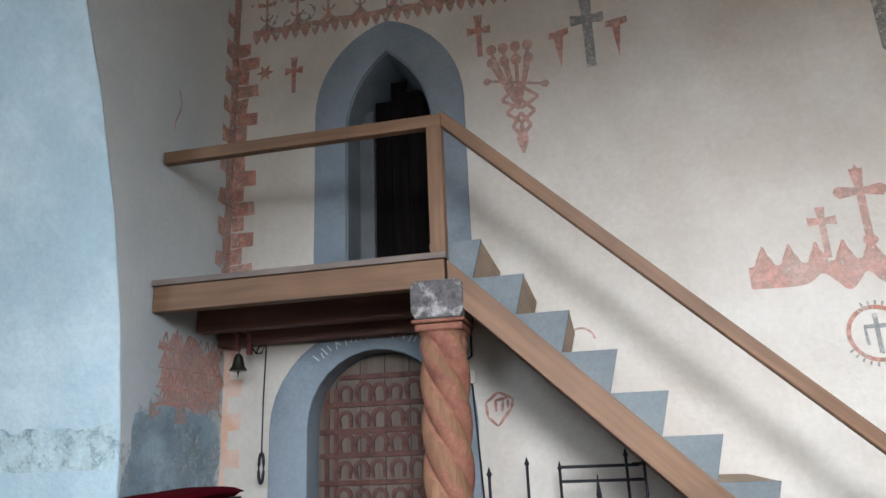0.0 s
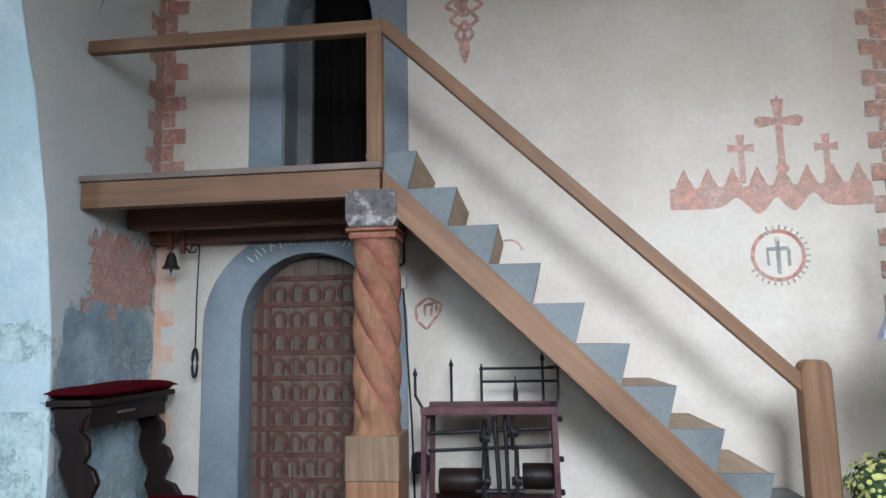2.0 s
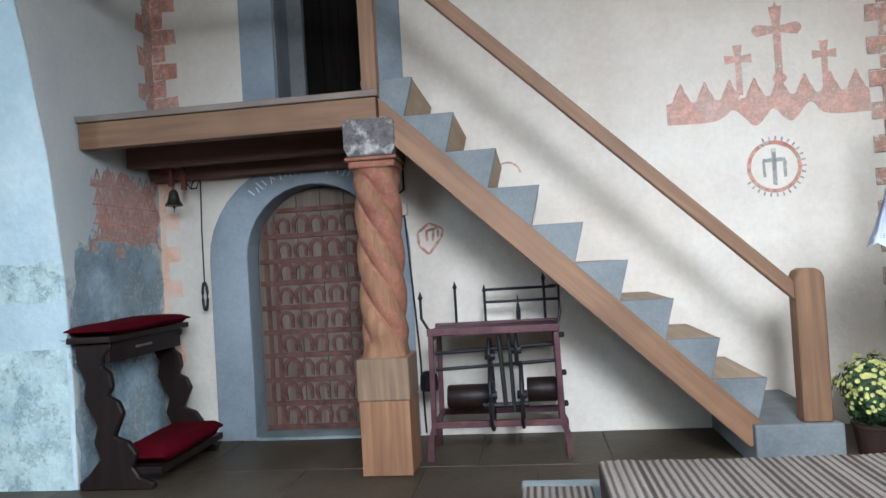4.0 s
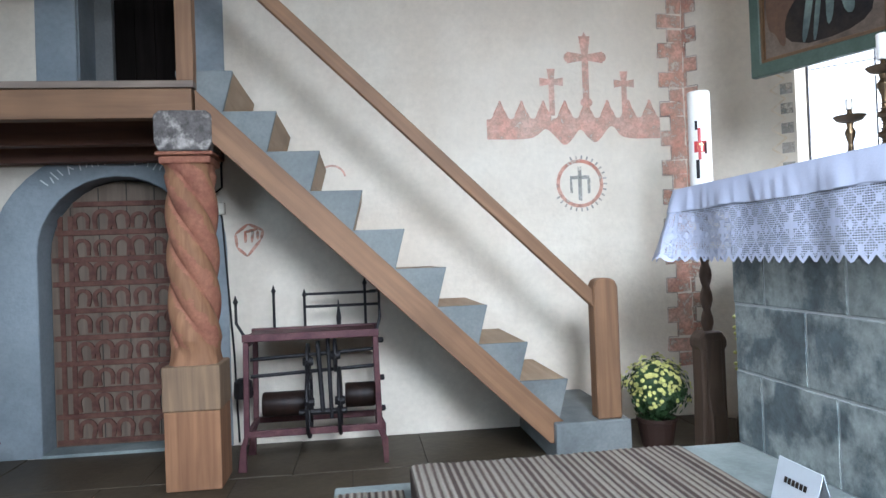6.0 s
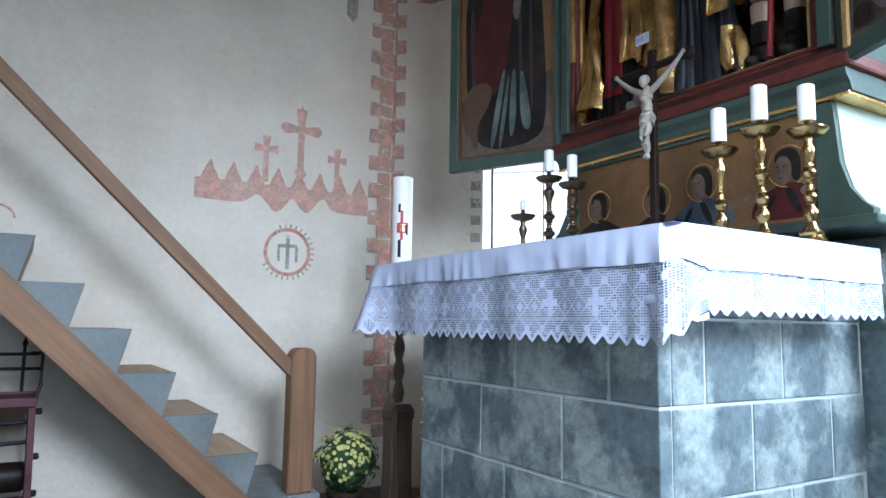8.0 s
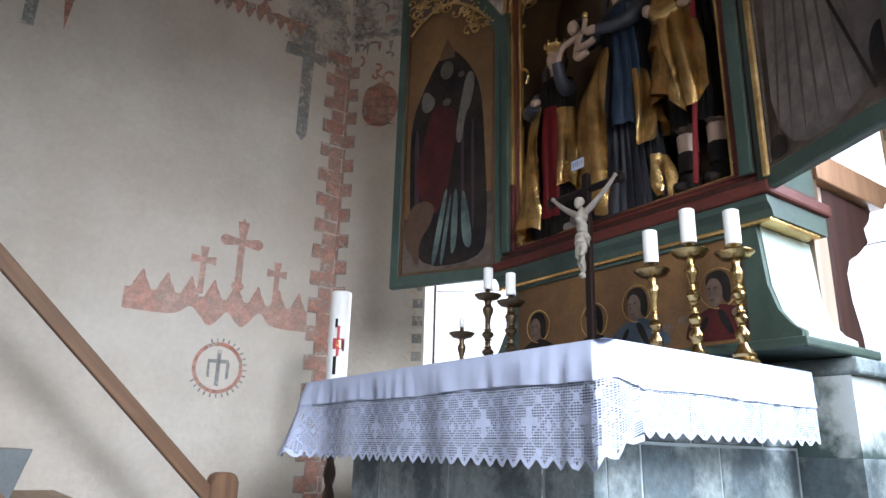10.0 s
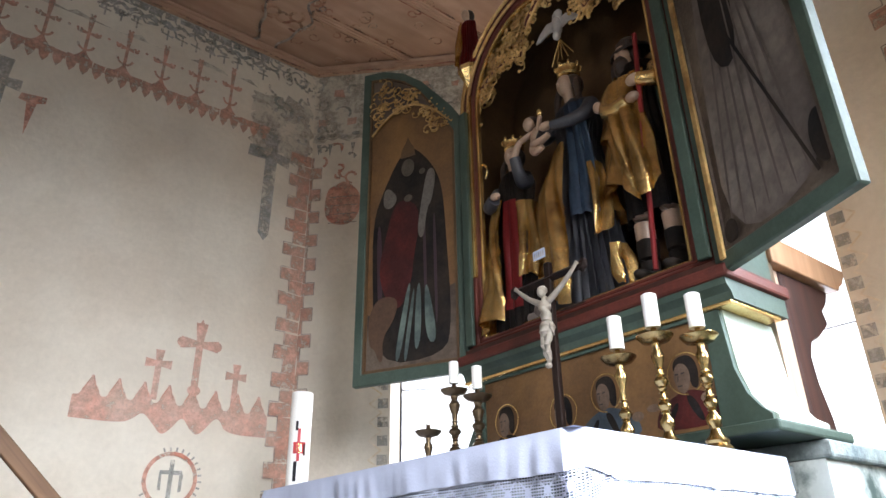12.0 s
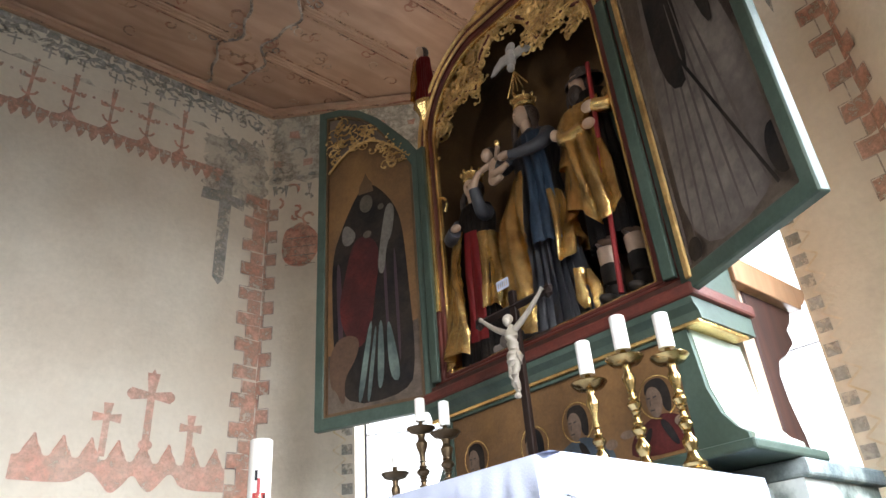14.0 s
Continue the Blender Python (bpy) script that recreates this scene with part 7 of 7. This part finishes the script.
def flower_pot(at, r, h, seed, nleaf, nflow, label):
    t = thing("potted_chrysanthemum", at, label, "potted plant")
    rn = random.Random(seed)
    part("pot", lathe([(0.09, 0.0), (0.115, 0.15), (0.122, 0.155), (0.122, 0.175), (0.108, 0.175), (0.10, 0.14)], at, 20), M_pot, t)
    bm, bf, bs = bmesh.new(), bmesh.new(), bmesh.new()
    stems = []
    c = Vector((at[0], at[1], at[2] + 0.16 + h * 0.42))
    for i in range(14):
        d = Vector((rn.gauss(0, 1), rn.gauss(0, 1), abs(rn.gauss(0, 1)) + 0.4)).normalized()
        stems.append(tube([(at[0], at[1], at[2] + 0.12), tuple(c + Vector((d.x * r * 0.8, d.y * r * 0.8, d.z * h * 0.4)))], 0.004, 5))
    def shell(k):
        d = Vector((rn.gauss(0, 1), rn.gauss(0, 1), rn.gauss(0, 1) + 0.25)).normalized()
        q = k * (0.90 + 0.46 * noise.noise(d * 2.4 + Vector((seed, 0, 0))))
        q2 = q * (1.0 if d.z > 0 else 1.0 + 0.42 * d.z)
        return c + Vector((d.x * r * q2, d.y * r * q2, d.z * h * 0.5 * q)), d
    for i in range(nleaf):
        p, d = shell(rn.uniform(0.45, 1.0))
        u = d.cross(Vector((rn.gauss(0, 1), rn.gauss(0, 1), rn.gauss(0, 1)))).normalized()
        v = (d * 0.5 + u.cross(d) + Vector((0, 0, -0.3))).normalized()
        l, w = rn.uniform(0.014, 0.027), rn.uniform(0.006, 0.011)
        bm.faces.new([bm.verts.new(p + e) for e in (-u * l, v * w - u * l * 0.1, u * l, -v * w)])
    for i in range(nflow):
        p, d = shell(rn.uniform(0.98, 1.05))
        if d.z < -0.35 or rn.random() > 0.45 + 0.7 * d.z:
            continue
        u = d.orthogonal().normalized()
        v = d.cross(u)
        s_ = rn.uniform(0.009, 0.017)
        for ring_, rr, up in ((0, 1.0, 0.2), (1, 0.62, 0.55)):
            for k in range(8):
                a = 2 * math.pi * (k + 0.5 * ring_) / 8
                e, e2 = u * math.cos(a) + v * math.sin(a), u * math.cos(a + 0.36) + v * math.sin(a + 0.36)
                e1 = u * math.cos(a - 0.36) + v * math.sin(a - 0.36)
                bf.faces.new([bf.verts.new(p + q) for q in (d * 0.002, e1 * s_ * rr * 0.75 + d * s_ * up * 0.8, e * s_ * rr + d * s_ * up, e2 * s_ * rr * 0.75 + d * s_ * up * 0.8)])
    part("stems", join(*stems), M_leaf, t)
    tagged(part("leaf_mass", bm, M_leaf, t, "dark green leaves"), kind="stuff")
    tagged(part("flower_mass", bf, M_petal, t, "small yellow flower heads"), kind="stuff")
flower_pot((2.0, -0.68, 0.0), 0.21, 0.40, 4, 5200, 800, "potted chrysanthemum with many small yellow flowers")
tall = thing("tall_flower_vase", (2.36, -1.12, 0), "dark vase with thin yellow flowering stems", "vase")
part("vase", lathe([(0.06, 0), (0.085, 0.1), (0.09, 0.22), (0.05, 0.34), (0.06, 0.38)], (2.36, -1.12, 0), 16), M_darkbrass, tall, smooth=True)
rn = random.Random(9)
for i in range(9):
    e = (2.36 + rn.uniform(-0.13, 0.10), -1.12 + rn.uniform(-0.12, 0.12), rn.uniform(0.55, 1.02))
    part("stem", tube([(2.36, -1.12, 0.3), ((2.36 + e[0]) / 2, (-1.12 + e[1]) / 2 + 0.01, e[2] * 0.7), e], 0.004, 5), M_leaf, tall)
    part("flower", join(*[blob((e[0] + rn.uniform(-0.02, 0.02), e[1] + rn.uniform(-0.02, 0.02), e[2] - 0.03 * k), 0.014, 0.014, 0.012, 1) for k in range(4)]), M_petal if i % 3 else M_leaf, tall)
card = thing("white_card", (1.50, -2.78, 0.36), "white printed folded card standing on the striped runner", "card")
cm = Matrix.Translation((1.462, -2.68, 0.362)) @ Matrix.Rotation(radians(-90), 4, "Z") @ Matrix.Rotation(radians(-15), 4, "X")
M_card = mat("white card", (0.42, 0.46, 0.49), 0.7, var=0.03, scale=8, bump=0.02)
part("sheet", prism([(0, 0), (0.20, 0), (0.20, 0.185), (0, 0.185)], 0.002, cm), M_card, card)
cb = Matrix.Translation((1.462 + 0.097, -2.68, 0.362)) @ Matrix.Rotation(radians(-90), 4, "Z") @ Matrix.Rotation(radians(15), 4, "X")
part("back_sheet", prism([(0, 0), (0.20, 0), (0.20, 0.185), (0, 0.185)], 0.002, cb), M_card, card)
for k in range(6):
    part("text_bar", prism([(0.045 + 0.018 * k, 0.118), (0.058 + 0.018 * k, 0.118), (0.058 + 0.018 * k, 0.136), (0.045 + 0.018 * k, 0.136)], 0.001, cm @ Matrix.Translation((0, -0.0015, 0))), M_robe_dark, card)

# ---- kneeler ----
kn = thing("prayer_kneeler", (-2.2, -0.63, 0), "dark carved prayer kneeler with red velvet cushions", "kneeler")
sidep = [(-2.43, 0.0), (-1.98, 0.0), (-1.97, 0.035), (-2.06, 0.07), (-2.10, 0.13), (-2.07, 0.20), (-2.12, 0.27), (-2.20, 0.30), (-2.17, 0.37), (-2.14, 0.43), (-2.17, 0.50), (-2.23, 0.53), (-2.20, 0.58), (-2.21, 0.66), (-2.26, 0.70), (-2.24, 0.76), (-2.20, 0.80), (-2.20, 0.84), (-2.42, 0.84), (-2.41, 0.72), (-2.36, 0.62), (-2.38, 0.52), (-2.34, 0.44), (-2.30, 0.36), (-2.33, 0.27), (-2.29, 0.18), (-2.36, 0.10), (-2.43, 0.04)]
for y in (-1.05, -0.27):
    part("side_panel", prism(sidep, 0.045, Matrix.Translation((0, y, 0)), bevel=0.008), M_walnut, kn)
part("top_board", box(-2.44, -2.17, -1.09, -0.19, 0.84, 0.875, 0.006), M_walnut, kn)
part("apron", box(-2.24, -2.21, -1.04, -0.24, 0.72, 0.84, 0.004), M_walnut, kn)
part("keyhole_plate", box(-2.209, -2.204, -0.78, -0.60, 0.775, 0.79, 0.002), M_robe_grey, kn, "pale keyhole plate")
def cushion(x0, x1, y0, y1, z0, z1):
    bm = box(x0, x1, y0, y1, z0, z1)
    bmesh.ops.subdivide_edges(bm, edges=bm.edges[:], cuts=11, use_grid_fill=True)
    c = Vector(((x0 + x1) / 2, (y0 + y1) / 2, (z0 + z1) / 2))
    for v in bm.verts:
        u, w = (v.co.x - c.x) / (x1 - x0) * 2, (v.co.y - c.y) / (y1 - y0) * 2
        v.co.z = c.z + (v.co.z - c.z) * (1 - 0.9 * max(abs(u), abs(w)) ** 7) * (1 + 0.08 * (1 - u * u) * (1 - w * w)) + 0.004 * math.sin(9 * v.co.y)
    return bm
part("arm_cushion", cushion(-2.445, -2.16, -1.10, -0.18, 0.872, 0.945), M_velvet, kn, "red velvet cushion", smooth=True)
part("knee_board", box(-2.22, -1.94, -1.02, -0.24, 0.08, 0.12, 0.004), M_walnut, kn)
part("knee_cushion", cushion(-2.23, -1.92, -1.01, -0.27, 0.118, 0.235), M_velvet, kn, "red velvet cushion", smooth=True)

# ---- bell, bracket, cords ----
M_bell = mat("dark bell bronze", (0.06, 0.055, 0.04), 0.4, 0.8, var=0.2)
bell = thing("hand_bell", (-2.20, -0.25, 1.70), "small bronze bell on a red wooden bracket", "bell")
part("bracket", join(box(-2.225, -2.195, -0.27, -0.235, 1.81, 1.955, 0.003), box(-2.135, -2.105, -0.27, -0.235, 1.78, 1.955, 0.003), box(-2.24, -2.09, -0.28, -0.225, 1.935, 1.96, 0.003)), M_redframe, bell, "red wooden bracket")
part("bell_body", lathe([(0.058, 0.0), (0.060, 0.006), (0.044, 0.03), (0.036, 0.06), (0.030, 0.09), (0.018, 0.11), (0.008, 0.115), (0.008, 0.14)], (-2.20, -0.25, 1.675), 20), M_bell, bell, smooth=True)
part("clapper", lathe([(0.003, 0.0), (0.009, -0.012), (0.003, -0.03), (0.002, -0.05)][::-1], (-2.20, -0.25, 1.68), 8), M_black, bell)
pull = thing("bell_pull", (-2.09, -0.12, 1.1), "bent iron lever with a hanging cord", "bell pull")
part("lever", tube([(-2.19, -0.1, 1.86), (-2.13, -0.14, 1.80), (-2.11, -0.14, 1.85), (-2.06, -0.14, 1.86), (-2.09, -0.14, 1.80), (-2.13, -0.14, 1.80)], 0.006, 6), M_black, pull)
part("cord", tube([(-2.06, -0.13, 1.85), (-2.085, -0.10, 1.5), (-2.095, -0.08, 1.12)], 0.005, 6), M_black, pull)
part("handle", tube([(-2.095 + 0.018 * math.sin(a), -0.08, 1.04 - 0.10 * math.cos(a)) for a in np.linspace(0, 6.28, 15)], 0.010, 6), M_black, pull)
cable = thing("wall_cable", (-0.6, -0.01, 0), "black electric cable running down the wall", "cable")
part("cable", tube([(-0.62, -0.012, 1.95), (-0.64, -0.012, 1.84), (-0.64, -0.012, 1.70), (-0.69, -0.012, 1.66), (-0.70, -0.012, 1.60), (-0.66, -0.012, 1.55), (-0.645, -0.012, 1.50), (-0.62, -0.012, 1.05), (-0.595, -0.012, 0.60), (-0.58, -0.012, 0.02)], 0.007, 6), M_black, cable)
part("socket", box(-0.69, -0.62, -0.045, -0.001, 1.52, 1.60, 0.008), M_wall, cable, "pale junction box")

# ---- old iron machine under the stairs ----
M_plum = mat("plum painted iron", (0.062, 0.022, 0.027), 0.55, 0.2, var=0.25, scale=15, second=(0.10, 0.045, 0.045), amount=0.25, spec=0.3)
ma = thing("old_iron_machine", (-0.05, -0.46, 0), "old plum painted iron machine with wheels and rollers", "machine")
X0, X1, YF, YB = -0.42, 0.32, -0.62, -0.26
for x, sg in ((X0, -1), (X1, 1)):
    for y in (YF, YB):
        part("leg", prism([(x - 0.016, 0.74), (x + 0.016, 0.74), (x + 0.016 + 0.01 * sg, 0.20), (x + 0.02 + 0.035 * sg, 0.14), (x + 0.02 + 0.035 * sg, 0.0), (x - 0.02 + 0.045 * sg, 0.0), (x - 0.014 + 0.035 * sg, 0.13), (x - 0.016 + 0.01 * sg, 0.20)], 0.026, Matrix.Translation((0, y - 0.013, 0)), bevel=0.003), M_plum, ma)
    part("side_rail", box(x - 0.016, x + 0.016, YF + 0.014, YB - 0.014, 0.712, 0.742, 0.003), M_plum, ma)
    part("side_rail", box(x - 0.014, x + 0.014, YF + 0.014, YB - 0.014, 0.20, 0.23, 0.003), M_plum, ma)
for y in (YF, YB):
    part("top_rail", box(X0 - 0.02, X1 + 0.02, y - 0.02, y + 0.02, 0.742, 0.785, 0.004), M_plum, ma)
    part("lower_rail", box(X0 - 0.012, X1 + 0.012, y - 0.016, y + 0.016, 0.195, 0.232, 0.003), M_plum, ma)
part("table_plate", box(X0, X1, YF + 0.021, YB - 0.021, 0.755, 0.775, 0.003), M_plum, ma)
for x, y, h, dx in ((X0 - 0.01, YF, 0.99, -0.04), (X0 + 0.12, YB, 1.03, 0.0), (X1 - 0.43, YB, 1.0, 0.0), (X1 + 0.01, YF, 1.03, 0.02), (X1 - 0.05, YB, 1.06, 0.0)):
    part("upright", tube([(x, y, 0.78), (x + dx, y, 0.85), (x + dx, y, h)], 0.009, 7), M_black, ma)
    part("finial", lathe([(0.009, 0), (0.016, 0.012), (0.009, 0.026), (0.002, 0.05)], (x + dx, y, h - 0.03), 8), M_black, ma)
for z, x0, x1 in ((0.985, -0.11, 0.34), (0.905, -0.11, 0.36), (0.99, 0.30, 0.55)):
    part("top_bar", tube([(x0, YB + 0.02, z), (x1, YB + 0.02, z)], 0.009, 7), M_black, ma)
part("spindle", lathe([(0.004, 0), (0.014, 0.05), (0.016, 0.09), (0.006, 0.16), (0.003, 0.2)], (0.10, YB + 0.02, 0.74), 8), M_black, ma)
for z in (0.62, 0.52):
    part("axle", tube([(X0, (YF + YB) / 2 - 0.04, z), (X1, (YF + YB) / 2 - 0.04, z + 0.03)], 0.011, 8), M_black, ma)
def wheel(cx, cy, cz, r, name):
    rim = tube([(cx, cy + r * math.cos(a), cz + r * math.sin(a)) for a in np.linspace(0, 6.2832, 33)], 0.011, 7)
    w = part(name, rim, M_black, ma, smooth=True)
    part("hub", lathe([(0.024, -0.03), (0.03, 0.0), (0.024, 0.03)], (0, 0, 0), 12), M_black, w)
    hub = [o for o in w.children][-1]
    hub.matrix_basis = WORLD_AT[ma.name].inverted() @ Matrix.Translation((cx, cy, cz)) @ Matrix.Rotation(radians(90), 4, "Y") @ WORLD_AT[ma.name]
    for k in range(6):
        a = math.pi * k / 3 + 0.2
        part("spoke", tube([(cx, cy + 0.02 * math.cos(a), cz + 0.02 * math.sin(a)), (cx, cy + r * math.cos(a), cz + r * math.sin(a))], 0.007, 6), M_black, w)
YM = (YF + YB) / 2 - 0.04
wheel(0.02 - 0.10, YM - 0.05, 0.36, 0.20, "wheel")
wheel(0.10, YM - 0.05, 0.36, 0.19, "wheel")
wheel(-0.08, YM - 0.05, 0.60, 0.10, "gear")
wheel(0.08, YM - 0.05, 0.63, 0.09, "gear")
for x0, x1, z in ((X0 + 0.06, -0.10, 0.34), (0.13, X1 - 0.01, 0.37)):
    ro = lathe([(0.070, 0.0), (0.075, 0.01), (0.075, x1 - x0 - 0.01), (0.070, x1 - x0)], (0, 0, 0), 20)
    ro.transform(Matrix.Translation((x0, YM + 0.05, z)) @ Matrix.Rotation(radians(90), 4, "Y"))
    part("wooden_roller", ro, M_walnut, ma, "dark brown wooden roller", smooth=True)
part("crank_rod", tube([(-0.02, YM - 0.06, 0.72), (0.0, YM - 0.06, 0.3)], 0.014, 7), M_black, ma)
part("crank_rod", tube([(0.04, YM - 0.06, 0.74), (0.05, YM - 0.06, 0.26)], 0.012, 7), M_black, ma)
part("axle", tube([(-0.14, YM - 0.05, 0.30), (0.14, YM - 0.05, 0.30)], 0.018, 8), M_black, ma)
part("crank_disc", lathe([(0.055, 0), (0.06, 0.02), (0.055, 0.10), (0.03, 0.12)], (X0 - 0.08, YB - 0.02, 0.36), 14), M_black, ma)
for z in (0.30, 0.48, 0.70):
    part("bolt", lathe([(0.014, 0), (0.018, 0.01), (0.014, 0.03)], (X1 + 0.03, YF + 0.02, z), 8), M_black, ma)

# ---- stone slabs of the floor ----
rn = random.Random(14)
ys = [-5.4, -4.7, -3.95, -3.3, -2.6, -1.95, -1.3, -0.72, 0.0]
for r in range(len(ys) - 1):
    x = XW - 0.6 + rn.uniform(-0.3, 0)
    while x < 4.1:
        w = rn.uniform(0.55, 0.95)
        x1 = min(x + w, 4.15)
        if x1 - x > 0.1:
            part("slab", box(x, x1 - 0.004, ys[r], ys[r + 1] - 0.004, -0.03, rn.uniform(-0.003, 0.0), 0.004), M_floor, floor)
        x += w
